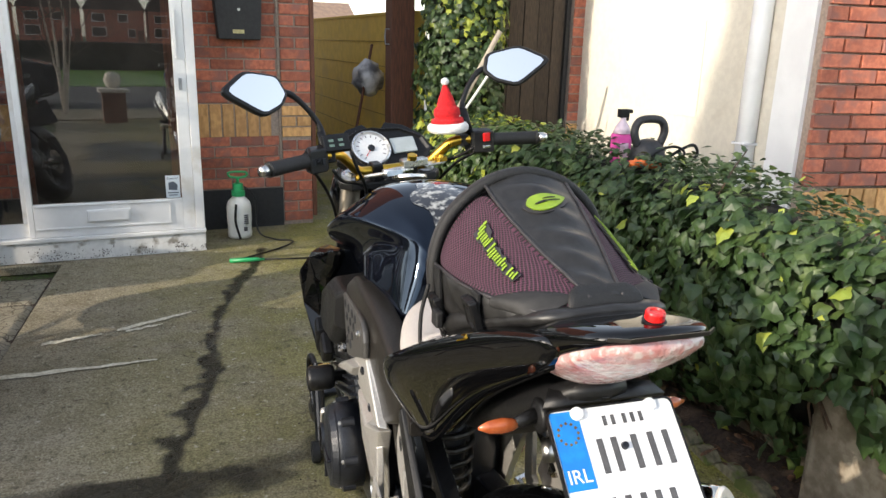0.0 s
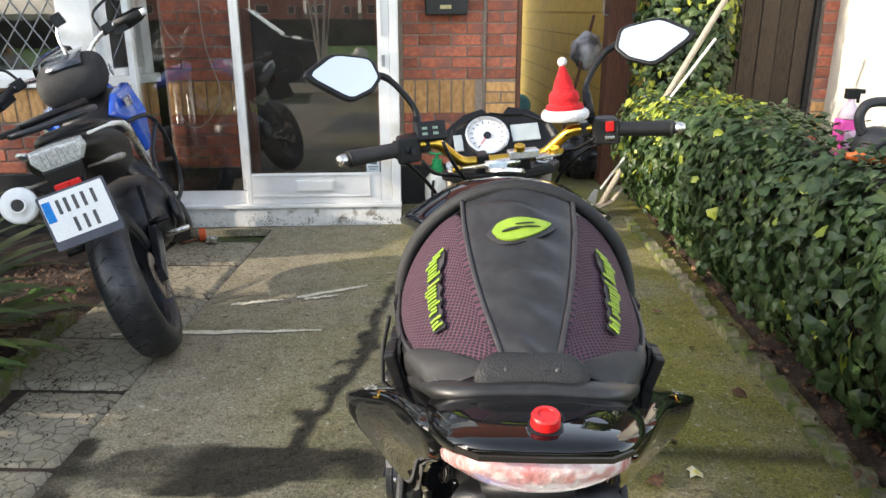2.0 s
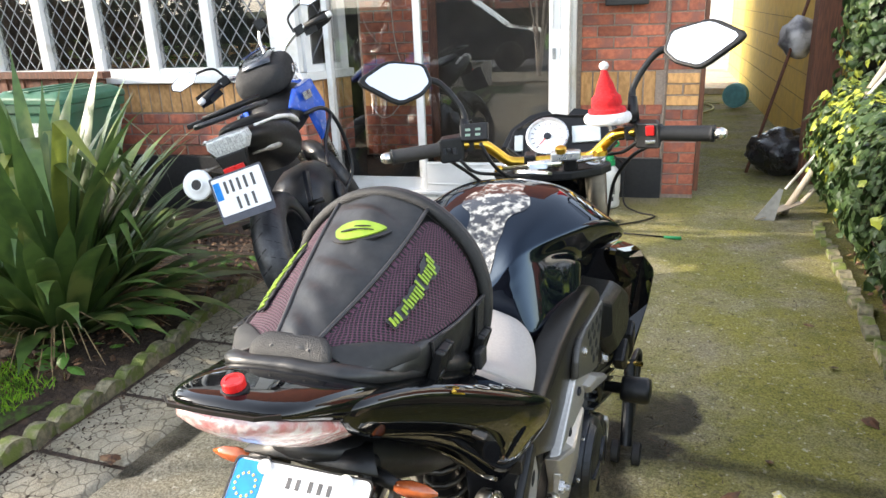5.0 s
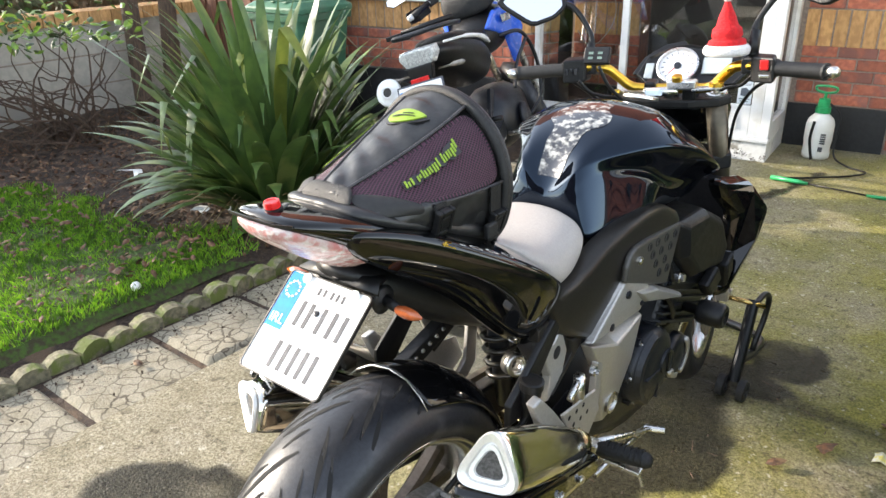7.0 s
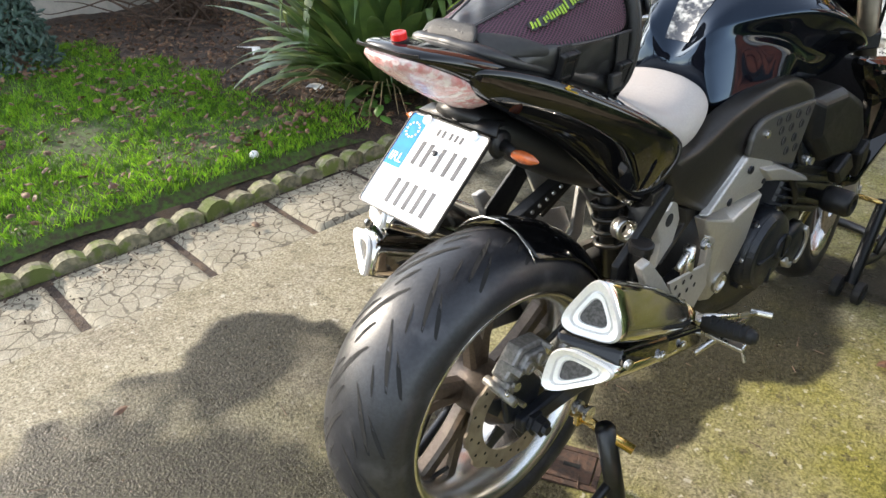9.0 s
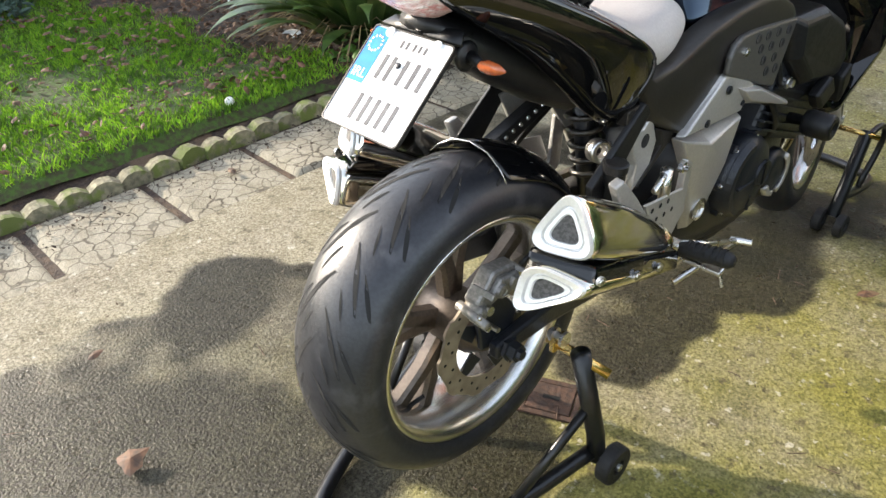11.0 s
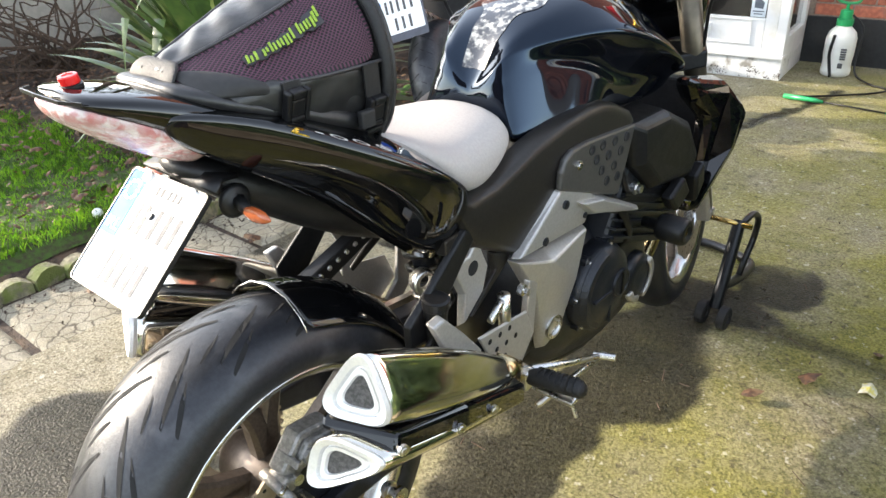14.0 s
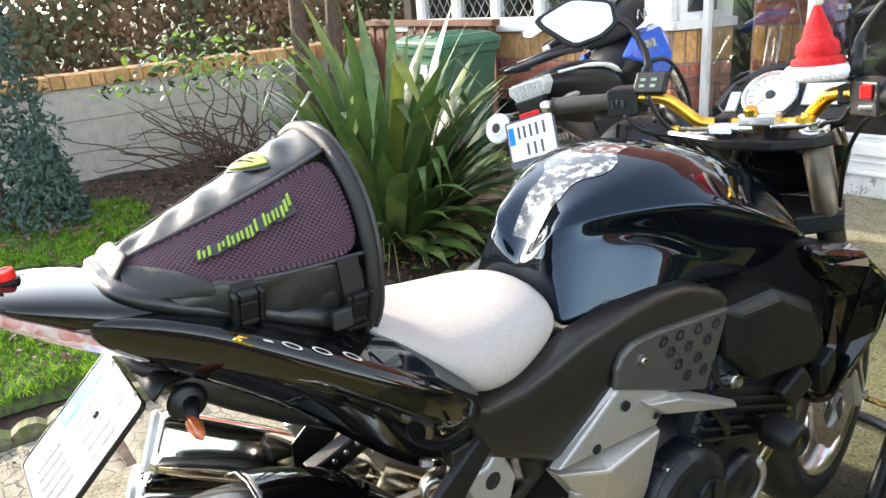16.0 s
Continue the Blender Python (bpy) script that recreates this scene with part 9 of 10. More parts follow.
for x, y, dx, dy in ((-5.22, 2.30, -0.10, 0.08), (-5.18, 2.56, 0.06, 0.08)):
    tr = thing("garden_tree", (x, y, 0), "slim brown tree trunk beside the garden wall", "tree")
    part("trunk", tube(curve_pts([(x, y, 0), (x + dx * 0.5, y + dy * 0.4, 0.7), (x + dx, y + dy, 1.6), (x + dx * 1.4, y + dy * 2, 3.2)]), [0.085 - 0.002 * i for i in range(19)], seg=12), BARK, tr, "brown flaking trunk", smooth=True)
    br, sp = bmesh.new(), []
    for k in range(16):
        z = rnd.uniform(1.7, 3.1)
        b = Vector((x + dx + rnd.gauss(0, 0.03), y + dy * 1.5, z))
        e = b + Vector((rnd.gauss(0, 0.6), rnd.gauss(0, 0.6), rnd.uniform(0.2, 0.9)))
        tube([b, b.lerp(e, 0.5) + Vector((0, 0, 0.05)), e], [0.018, 0.012, 0.004], br, 5)
        for q in range(60):
            p = b.lerp(e, rnd.uniform(0.4, 1.1)) + Vector((rnd.gauss(0, 0.14), rnd.gauss(0, 0.14), rnd.gauss(0, 0.14)))
            sp.append((p, (rnd.gauss(0, 1), rnd.gauss(0, 1), 0.6), (rnd.gauss(0, 1), rnd.gauss(0, 1), -0.5), rnd.uniform(0.04, 0.08)))
    part("limbs", br, BARK, tr)
    leaves("crown", sp, OVAL_SHAPE, IVY, tr)


# ---- things beside the house ----
# letter box
mail = thing("letter_box", tuple(HOUSE @ Vector((0.33, 0.5, 1.33))), "black metal letter box with a small brass name plate", "letter box")
part("box_body", prism([(0.19, 1.335), (0.47, 1.335), (0.485, 1.60), (0.48, 1.70), (0.175, 1.70), (0.17, 1.60)], "xz", 0.44, 0.560), BLACK_PAINT, mail, m=HOUSE, bevel=0.008)
part("box_lid", prism([(0.165, 1.702), (0.49, 1.702), (0.44, 1.79), (0.215, 1.79)], "xz", 0.43, 0.562), BLACK_PAINT, mail, "sloping lid", m=HOUSE, bevel=0.006)
part("name_plate", boxes(((0.285, 0.436, 1.375), (0.36, 0.4395, 1.40))), mat("pale brass plate", (0.5, 0.45, 0.22), None, 50, 0.4), mail, "pale brass plate", m=HOUSE)
part("box_lock", lathe([(0.0, 0.010), (0.004, 0.009), (0.004, 0)], (0.33, 0.4395, 1.53), (0, -1, 0), 14), ALU, mail, m=HOUSE)
# notice inside the door glass
note = part("warning_notice", boxes(((-0.222, 0.0195, 0.358), (-0.137, 0.0225, 0.500))), mat("pale notice paper", (0.62, 0.68, 0.72), (0.56, 0.62, 0.66), 30, 0.6), m=HOUSE)
tagged(note, "small pale warning notice stuck to the door glass", "notice")
INK = mat("dark notice ink", (0.08, 0.10, 0.13), None, 50, 0.6)
part("drawing", prism([(-0.205, 0.41), (-0.155, 0.405), (-0.150, 0.44), (-0.175, 0.462), (-0.205, 0.455)], "xz", 0.0185, 0.0193), INK, note, "dark head shaped drawing", m=HOUSE)
for z, a, b in ((0.390, -0.212, -0.147), (0.375, -0.205, -0.155)):
    part("text_line", boxes(((a, 0.0185, z - 0.003), (b, 0.0193, z + 0.003))), INK, note, m=HOUSE)
cu = bpy.data.curves.new("notice_heading", "FONT")
cu.body, cu.size, cu.align_x, cu.extrude = "Beware!", 0.020, "CENTER", 0.0003
head = finish(new("notice_heading", cu), INK)
head.matrix_basis = HOUSE @ pose(-0.18, 0.0188, 0.475, 90, 0, 0)
attach(head, note)
# cable and shelf seen inside the porch
cab = part("hanging_cable", tube(curve_pts([(-1.32, 0.45, 1.9), (-1.30, 0.44, 1.2), (-1.22, 0.42, 0.85), (-1.30, 0.40, 0.66), (-1.42, 0.42, 0.60), (-1.52, 0.44, 0.70)]), 0.004, seg=6), mat("grey cable", (0.5, 0.45, 0.38), None, 40, 0.6), m=HOUSE, smooth=True)
tagged(cab, "thin pale cable hanging inside the porch", "cable")

# pressure sprayer with lance
spray = thing("garden_sprayer", (-0.27, 4.10, 0), "white plastic garden pressure sprayer with green pump handle", "sprayer")
WHITEPL = mat("cloudy white plastic", (0.74, 0.74, 0.70), (0.68, 0.68, 0.64), 20, 0.4)
GREENPL = mat("green plastic", (0.02, 0.32, 0.11), (0.02, 0.27, 0.09), 40, 0.35)
S0 = Vector((-0.27, 4.10, 0))
part("tank_body", lathe([(0.0, 0.070), (0.01, 0.082), (0.04, 0.084), (0.05, 0.080), (0.09, 0.080), (0.12, 0.084), (0.22, 0.084), (0.255, 0.074), (0.285, 0.045), (0.295, 0.038)], S0, (0, 0, 1), 28), WHITEPL, spray, "cloudy white tank", smooth=True)
part("pump_collar", lathe([(0.295, 0.046), (0.33, 0.046), (0.335, 0.036), (0.38, 0.034), (0.385, 0.02)], S0, (0, 0, 1), 20), GREENPL, spray, "green collar", smooth=False)
part("pump_handle", tube(curve_pts([S0 + Vector(p) for p in ((-0.055, 0, 0.43), (-0.058, 0, 0.455), (0.0, 0, 0.462), (0.058, 0, 0.455), (0.055, 0, 0.43), (0.0, 0, 0.42), (-0.055, 0, 0.43))]), 0.008, seg=8), GREENPL, spray, "green ring handle", smooth=True)
part("pump_rod", tube([S0 + Vector((0, 0, 0.38)), S0 + Vector((0, 0, 0.42))], 0.010), GREENPL, spray)
part("carry_strap", tube(curve_pts([S0 + Vector(p) for p in ((-0.02, -0.084, 0.25), (-0.03, -0.088, 0.15), (-0.02, -0.086, 0.08), (0.0, -0.10, 0.01))]), 0.009, seg=6), SATIN, spray, "black strap", smooth=True)
for k in range(5):
    part("label_bar", boxes((S0 + Vector((0.028, -0.083, 0.11 + 0.014 * k)), S0 + Vector((0.058, -0.072, 0.118 + 0.014 * k)))), PLATE_K, spray, "dark printed bar" if k == 0 else "")
part("label_bar", boxes((S0 + Vector((0.025, -0.084, 0.060)), S0 + Vector((0.050, -0.074, 0.088)))), PLATE_K, spray)
part("hose", tube(curve_pts([S0 + Vector(p) for p in ((0.04, -0.02, 0.36), (0.11, -0.02, 0.28), (0.12, -0.08, 0.06), (0.22, -0.15, 0.012), (0.34, -0.22, 0.010), (0.26, -0.36, 0.010), (0.05, -0.55, 0.012), (-0.09, -0.64, 0.014))]), 0.006, seg=7), SATIN, spray, "black hose", smooth=True)
lance = part("spray_handle", tube([(-0.36, 3.46, 0.016), (-0.20, 3.45, 0.018), (-0.15, 3.448, 0.016)], [0.014, 0.013, 0.008], seg=10), GREENPL, spray, "green lance handle", smooth=True)
part("lance_rod", tube([(-0.15, 3.448, 0.016), (0.16, 3.43, 0.012)], 0.005, seg=8), SATIN, lance, smooth=True)
part("lance_nozzle", tube([(0.16, 3.43, 0.012), (0.26, 3.42, 0.014)], [0.008, 0.011], seg=8), GREENPL, lance, "green nozzle", smooth=True)

# tools by the ivy
PALEWOOD = mat("weathered pale wood", (0.42, 0.37, 0.29), (0.33, 0.29, 0.23), 30, 0.8, stretch=(4, 4, 0.6))
tool = thing("wooden_pole", (1.2, 3.95, 0), "long weathered wooden pole leaning on the ivy", "pole")
part("pole_shaft", tube([(1.02, 4.06, 0.36), (1.50, 3.80, 1.44)], [0.022, 0.018], seg=12), PALEWOOD, tool, smooth=True)
part("pole_foot", tube([(1.02, 4.06, 0.36), (0.86, 4.14, 0.0)], 0.022, seg=12), PALEWOOD, tool, smooth=True)
sq = thing("squeegee_pole", (0.75, 3.95, 0), "white extending pole with a wide blade head", "squeegee")
part("pole_shaft", tube([(0.84, 3.92, 0.22), (1.44, 3.74, 1.20)], 0.009, seg=10), WHITEPL, sq, "white metal shaft", smooth=True)
part("pole_joint", tube([(1.06, 3.855, 0.58), (1.10, 3.843, 0.645)], 0.013, seg=10), SATIN, sq, "black joint")
part("blade_head", prism([(0.0, 0.0), (0.05, 0.24), (0.075, 0.24), (0.12, 0.0)], "xz", -0.004, 0.004), mat("grey blade", (0.35, 0.36, 0.36), None, 30, 0.4, metal=0.5), sq, m=Matrix.Translation((0.68, 3.96, 0.004)) @ Matrix.Rotation(radians(20), 4, "Y"))
shovel = thing("shovel", (0.85, 4.05, 0), "flat grey shovel with a short wooden shaft on the ground", "shovel")
part("shovel_blade", loft([[Vector(p) for p in r] for r in (((0.70, 3.94, 0.004), (0.72, 4.10, 0.004)), ((0.85, 3.99, 0.06), (0.87, 4.16, 0.06)), ((0.97, 4.06, 0.10), (0.98, 4.12, 0.10)))], closed=False), mat("worn grey shovel steel", (0.32, 0.28, 0.22), (0.24, 0.2, 0.16), 20, 0.6, metal=0.3), shovel, "worn flat blade", solid=0.006)
part("shovel_shaft", tube([(0.96, 4.085, 0.10), (1.22, 4.22, 0.42)], 0.016, seg=10), PALEWOOD, shovel, "short wooden shaft", smooth=True)
# passage clutter
BAGBLACK = mat("black refuse plastic", (0.012, 0.012, 0.013), (0.02, 0.02, 0.022), 20, 0.28, bump=2.0, bscale=25)


def sack(name, c, r, h, label):
    bm = bmesh.new()
    bmesh.ops.create_icosphere(bm, subdivisions=4, radius=1.0)
    for v in bm.verts:
        k = 1 + 0.20 * noise.noise(v.co * 2.2) + 0.09 * noise.noise(v.co * 6)
        v.co = Vector((c[0] + v.co.x * r * k, c[1] + v.co.y * r * k, max(c[2] + h * (v.co.z * k * 0.5 + 0.5), c[2])))
    return tagged(part(name, bm, BAGBLACK, smooth=True), label, "refuse bag")


sack("refuse_sack", (0.93, 5.35, 0.0), 0.27, 0.36, "full black plastic refuse sack on the passage floor")
broom = thing("broom", (0.78, 5.5, 0), "dark broom handle leaning with a grey plastic bag on top", "broom")
part("broom_handle", tube([(0.66, 5.25, 0.02), (1.03, 5.80, 1.32)], 0.013, seg=10), BROWNWOOD, broom, "dark stained handle", smooth=True)
bm = bmesh.new()
bmesh.ops.create_icosphere(bm, subdivisions=3, radius=1.0)
for v in bm.verts:
    k = 1 + 0.25 * noise.noise(v.co * 2.4) + 0.1 * noise.noise(v.co * 7)
    v.co = Vector((0.98 + v.co.x * 0.14 * k, 5.72 + v.co.y * 0.12 * k, 1.02 + v.co.z * 0.16 * k))
part("plastic_bag", bm, mat("grey black plastic bag", (0.10, 0.10, 0.11), (0.62, 0.62, 0.64), 7, 0.3, bump=1.5, bscale=30), broom, "crumpled grey plastic bag", smooth=True)
reel = thing("hose_reel", (0.75, 9.2, 0), "small pale blue hose reel at the far end of the passage", "hose reel")
part("reel_drum", lathe([(-0.06, 0.13), (-0.05, 0.15), (0.05, 0.15), (0.06, 0.13)], (0.62, 9.0, 0.16), (0.3, 1, 0), 24), mat("pale blue plastic", (0.15, 0.4, 0.45), None, 20, 0.4), reel)

# on the hedge wall
kb = thing("kettlebell", (1.40, 1.72, 0.80), "matt black iron kettlebell standing on the ivy wall", "kettlebell")
IRON = mat("matt black iron", (0.020, 0.020, 0.022), (0.03, 0.03, 0.032), 80, 0.55, bump=0.3)
part("bell_body", lathe([(-0.072, 0.03), (-0.070, 0.048), (-0.04, 0.069), (0.0, 0.078), (0.04, 0.069), (0.065, 0.045), (0.074, 0.02)], (1.40, 1.72, 0.894), (0, 0, 1), 28), IRON, kb, smooth=True)
part("bell_handle", tube(curve_pts([(1.345, 1.72, 0.94), (1.325, 1.72, 1.00), (1.345, 1.72, 1.045), (1.40, 1.72, 1.055), (1.455, 1.72, 1.045), (1.475, 1.72, 1.00), (1.455, 1.72, 0.94)]), 0.0175, seg=12), IRON, kb, smooth=True)
bottle = thing("spray_bottle", (1.42, 1.98, 0.80), "bright pink cleaner bottle with a black trigger head", "bottle")
part("bottle_body", prism(rounded(0.045, 0.032, 0.02), "xy", 0.80, 0.96), mat("bright pink plastic", (0.80, 0.10, 0.42), (0.75, 0.08, 0.38), 30, 0.35), bottle, m=Matrix.Translation((1.42, 1.98, 0)), bevel=0.004)
part("bottle_neck", lathe([(0.962, 0.042), (1.0, 0.030), (1.02, 0.014), (1.035, 0.013)], (1.42, 1.98, 0), (0, 0, 1), 20), mat("clear pale plastic", (0.75, 0.6, 0.68), None, 20, 0.3), bottle, smooth=True)
part("trigger_head", boxes(((1.395, 1.965, 1.036), (1.445, 1.995, 1.075)), ((1.445, 1.97, 1.055), (1.465, 1.99, 1.073)), ((1.44, 1.972, 1.02), (1.448, 1.988, 1.055))), SATIN, bottle, "black trigger head", bevel=0.003)
part("bottle_label", boxes(((1.398, 1.9445, 0.85), (1.44, 1.9475, 0.92))), mat("pale pink label", (0.8, 0.55, 0.68), None, 30, 0.5), bottle)
clampy = thing("orange_clamp", (1.36, 1.62, 0.86), "orange handled tool with a bent black hook on the hedge", "tool")
part("tool_handle", tube([(1.30, 1.66, 0.885), (1.37, 1.60, 0.868)], [0.013, 0.016], seg=10), mat("orange rubber", (0.75, 0.20, 0.03), None, 30, 0.5), clampy, smooth=True)
part("tool_hook", tube(curve_pts([(1.37, 1.60, 0.87), (1.45, 1.58, 0.93), (1.52, 1.57, 0.96), (1.545, 1.57, 0.92), (1.50, 1.58, 0.87)]), 0.007, seg=8), SATIN, clampy, smooth=True)

# wheelie bin behind the flax
BINGREEN = mat("green bin plastic", (0.035, 0.12, 0.065), (0.045, 0.14, 0.08), 20, 0.45, c3=(0.07, 0.13, 0.08), scale3=3)
wb = thing("wheelie_bin", (-3.49, 2.62, 0), "green plastic wheelie bin behind the flax", "bin")
part("bin_body", loft([[(-3.49 + x, 2.62 + y, z) for x, y in rounded(w, d, 0.04)] for z, w, d in ((0.03, 0.20, 0.17), (0.90, 0.27, 0.24))]), BINGREEN, wb, smooth=False)
part("bin_rim", loft([[(-3.49 + x, 2.62 + y, z) for x, y in rounded(w, d, 0.04)] for z, w, d in ((0.86, 0.285, 0.255), (0.91, 0.29, 0.26))]), BINGREEN, wb, "ribbed rim", bevel=0.004)
part("bin_lid", loft([[(-3.49 + x, 2.62 + y, z) for x, y in rounded(w, d, 0.05)] for z, w, d in ((0.912, 0.295, 0.27), (0.95, 0.295, 0.27), (0.985, 0.24, 0.22))]), BINGREEN, wb, "domed lid", bevel=0.008)
for k in range(3):
    part("lid_rib", boxes(((-3.64 + 0.13 * k, 2.38, 0.983), (-3.60 + 0.13 * k, 2.84, 0.992))), BINGREEN, wb, bevel=0.003)
part("bin_sticker", boxes(((-3.58, 2.372, 0.62), (-3.40, 2.384, 0.80))), mat("worn white sticker", (0.6, 0.62, 0.6), (0.3, 0.36, 0.32), 60, 0.6), wb, "worn white sticker")

# drain cover
drain = thing("drain_cover", (0.06, -0.08, 0), "small rusty iron drain cover set in the concrete", "drain cover")
RUST = mat("rusty iron", (0.085, 0.045, 0.028), (0.045, 0.028, 0.02), 50, 0.8, bump=0.8)
part("cover_plate", boxes(((-0.065, -0.055, 0.002), (0.065, 0.055, 0.009))), RUST, drain, m=pose(0.045, -0.06, 0, 0, 0, 25) @ Matrix.Scale(0.8, 4), bevel=0.002)
part("cover_slot", boxes(((-0.025, -0.008, 0.0095), (0.025, 0.008, 0.0105))), RECESS_SHADE, drain, "dark bar for the shade in a slot", m=pose(0.045, -0.06, 0, 0, 0, 25) @ Matrix.Scale(0.8, 4))
part("cover_frame", boxes(((-0.085, -0.075, 0.0), (-0.068, 0.075, 0.007)), ((0.068, -0.075, 0.0), (0.085, 0.075, 0.007)), ((-0.068, 0.058, 0.0), (0.068, 0.075, 0.007)), ((-0.068, -0.075, 0.0), (0.068, -0.058, 0.007))), RUST, drain, m=pose(0.045, -0.06, 0, 0, 0, 25) @ Matrix.Scale(0.8, 4))
# orange strap bundle by the porch
strapb = thing("ratchet_strap", (-1.72, 3.35, 0), "bundled orange ratchet strap with a metal buckle on the drive", "strap")
part("strap_roll", lathe([(-0.02, 0.012), (-0.02, 0.04), (0.02, 0.04), (0.02, 0.012)], (-1.70, 3.38, 0.04), (1, 0.4, 0), 20), mat("orange webbing", (0.65, 0.10, 0.03), (0.5, 0.08, 0.02), 80, 0.8), strapb)
part("strap_buckle", boxes(((-1.66, 3.31, 0.004), (-1.59, 3.36, 0.04))), ALU, strapb, "dull metal buckle", bevel=0.006)
part("strap_tail", tube(curve_pts([(-1.72, 3.36, 0.02), (-1.80, 3.30, 0.012), (-1.86, 3.36, 0.012), (-1.95, 3.30, 0.012)]), 0.010, seg=6), mat("brown cord", (0.2, 0.09, 0.05), None, 40, 0.9), strapb, smooth=True)

# clamp lying on the hedge by the kettlebell
clamp_t = thing("spring_clamp", (1.36, 1.62, 0.89), "orange and black spring clamp lying on the hedge top", "clamp")
part("clamp_jaw", tube([(1.24, 1.60, 0.885), (1.30, 1.585, 0.882), (1.37, 1.57, 0.876)], [0.012, 0.018, 0.014], seg=8), mat("orange plastic", (0.75, 0.16, 0.03), None, 40, 0.4), clamp_t, "orange jaw", smooth=True)
part("clamp_bow", tube(curve_pts([(1.29, 1.585, 0.887), (1.36, 1.58, 0.935), (1.43, 1.57, 0.955), (1.475, 1.56, 0.93), (1.44, 1.56, 0.89), (1.39, 1.565, 0.872)]), 0.006, seg=8), SATIN, clamp_t, "black bow", smooth=True)

# ---- across the front garden and the street, behind ----
tagged(part("road", boxes(((-60, -14.0, -0.055), (60, -6.5, -0.04))), ASPHALT), "asphalt street in front of the garden", "road", kind="structure")
tagged(part("pavement_front", boxes(((-60, -6.49, -0.05), (60, -4.6, 0.02))), SLAB), "concrete footpath along the street", "pavement", kind="structure")
wall_box("wall_front_garden", (-5.6, -4.35, 0), (-1.9, -4.15, 0.42), GREYCREAM, "low garden wall along the footpath", m=IDENT)
for x in (-0.47, 2.9):
    gp = thing("gate_pillar", (x, -4.25, 0), "square rendered gate pillar with a stone ball", "pillar")
    part("pillar_shaft", boxes(((x - 0.17, -4.42, 0), (x + 0.17, -4.08, 0.47))), BROWNWOOD, gp, bevel=0.01)
    part("pillar_cap", boxes(((x - 0.22, -4.47, 0.472), (x + 0.22, -4.03, 0.53))), CREAM, gp, bevel=0.01)
    part("stone_ball", lathe([(-0.13 * math.cos(a), max(0.13 * math.sin(a), 0.001)) for a in (math.pi * k / 14 for k in range(15))], (x, -4.25, 0.66), (0, 0, 1), 20), CREAM, gp, "pale stone ball", smooth=True)
tagged(part("ground_green", boxes(((-60, -24.0, -0.05), (60, -14.02, -0.02))), GRASS), "green verge beyond the street", "grass", kind="structure")


def far_house(x):
    h = thing("house", (x, -127, 0), "red brick semi detached house across the street", "house")
    part("wall", boxes(((x - 4.4, -131, 0), (x + 4.4, -127, 5.2))), BRICK, h)
    part("roof", prism([(-4.7, 5.2), (4.7, 5.2), (3.2, 7.8), (-3.2, 7.8)], "xz", -131.3, -126.7), mat("dark roof tiles", (0.06, 0.045, 0.04), (0.09, 0.06, 0.05), 4, 0.8), h, m=Matrix.Translation((x, 0, 0)))
    for wx, wz, ww, wh in ((-2.5, 1.0, 2.2, 1.5), (2.4, 0.9, 1.2, 1.4), (-2.5, 3.3, 2.0, 1.3), (1.2, 3.3, 1.5, 1.3)):
        w = part("window", boxes(((x + wx - ww / 2, -127.0, wz), (x + wx + ww / 2, -126.92, wz + wh))), UPVC, h, "white framed window")
        part("pane", boxes(((x + wx - ww / 2 + 0.1, -126.919, wz + 0.1), (x + wx + ww / 2 - 0.1, -126.9, wz + wh - 0.1))), DARKROOM, w)
    part("door", boxes(((x + 3.3, -127.0, 0), (x + 4.2, -126.95, 2.1))), BROWNWOOD, h)
    return h


for x in (-29.5, -20, -10.5, -1, 8.5, 18, 27.5):
    far_house(x)["group"] = "houses across the street"
tagged(part("far_hedge", boxes(((-60, -25.2, -0.05), (60, -24.2, 1.05))), HEDGE_SHADE, bevel=0.1), "dark clipped hedge beyond the green verge", "hedge", kind="stuff")
car = thing("parked_car", (-3.2, -8.0, 0), "dark parked hatchback on the street", "car")
CARP = mat("dark blue car paint", (0.012, 0.016, 0.026), (0.014, 0.018, 0.03), 60, 0.2, coat=1.0)
part("body", loft([[(-3.2 + x * 2.05, -8.0 + y * w, z) for x, z in ((-1, 0.35), (-0.98, 0.72), (-0.55, 0.9), (0.55, 0.9), (0.98, 0.75), (1, 0.35), (0.9, 0.2), (-0.9, 0.2))] for y, w in ((-1, 0.80), (-0.9, 0.86), (0.9, 0.86), (1, 0.80))]), CARP, car, bevel=0.03)
part("cabin", loft([[(-3.2 + x, -8.0 + y * w, z) for x, z in ((-1.3, 0.9), (-0.8, 1.38), (0.55, 1.42), (1.25, 0.9))] for y, w in ((-1, 0.70), (1, 0.70))]), CARP, car, bevel=0.03)
for s in (-1, 1):
    part("side_window", prism([(-1.12, 0.93), (-0.72, 1.31), (0.50, 1.34), (1.02, 0.93)], "xz", -8.0 + s * 0.700, -8.0 + s * 0.715), mat("dark car glass", (0.02, 0.025, 0.03), None, 20, 0.05, coat=1.0), car, m=Matrix.Translation((-3.2, 0, 0)))
for x in (-4.5, -1.85):
    for y in (-8.78, -7.22):
        w = part("wheel", lathe([(-0.09, 0.20), (-0.09, 0.29), (-0.06, 0.31), (0.06, 0.31), (0.09, 0.29), (0.09, 0.20), (0.07, 0.0)], (x, y, 0.27), (0, 1, 0), 24), RUBBER, car)
street_tree = thing("street_tree", (-1.15, -5.6, 0), "bare winter birch with several pale upright stems", "tree")
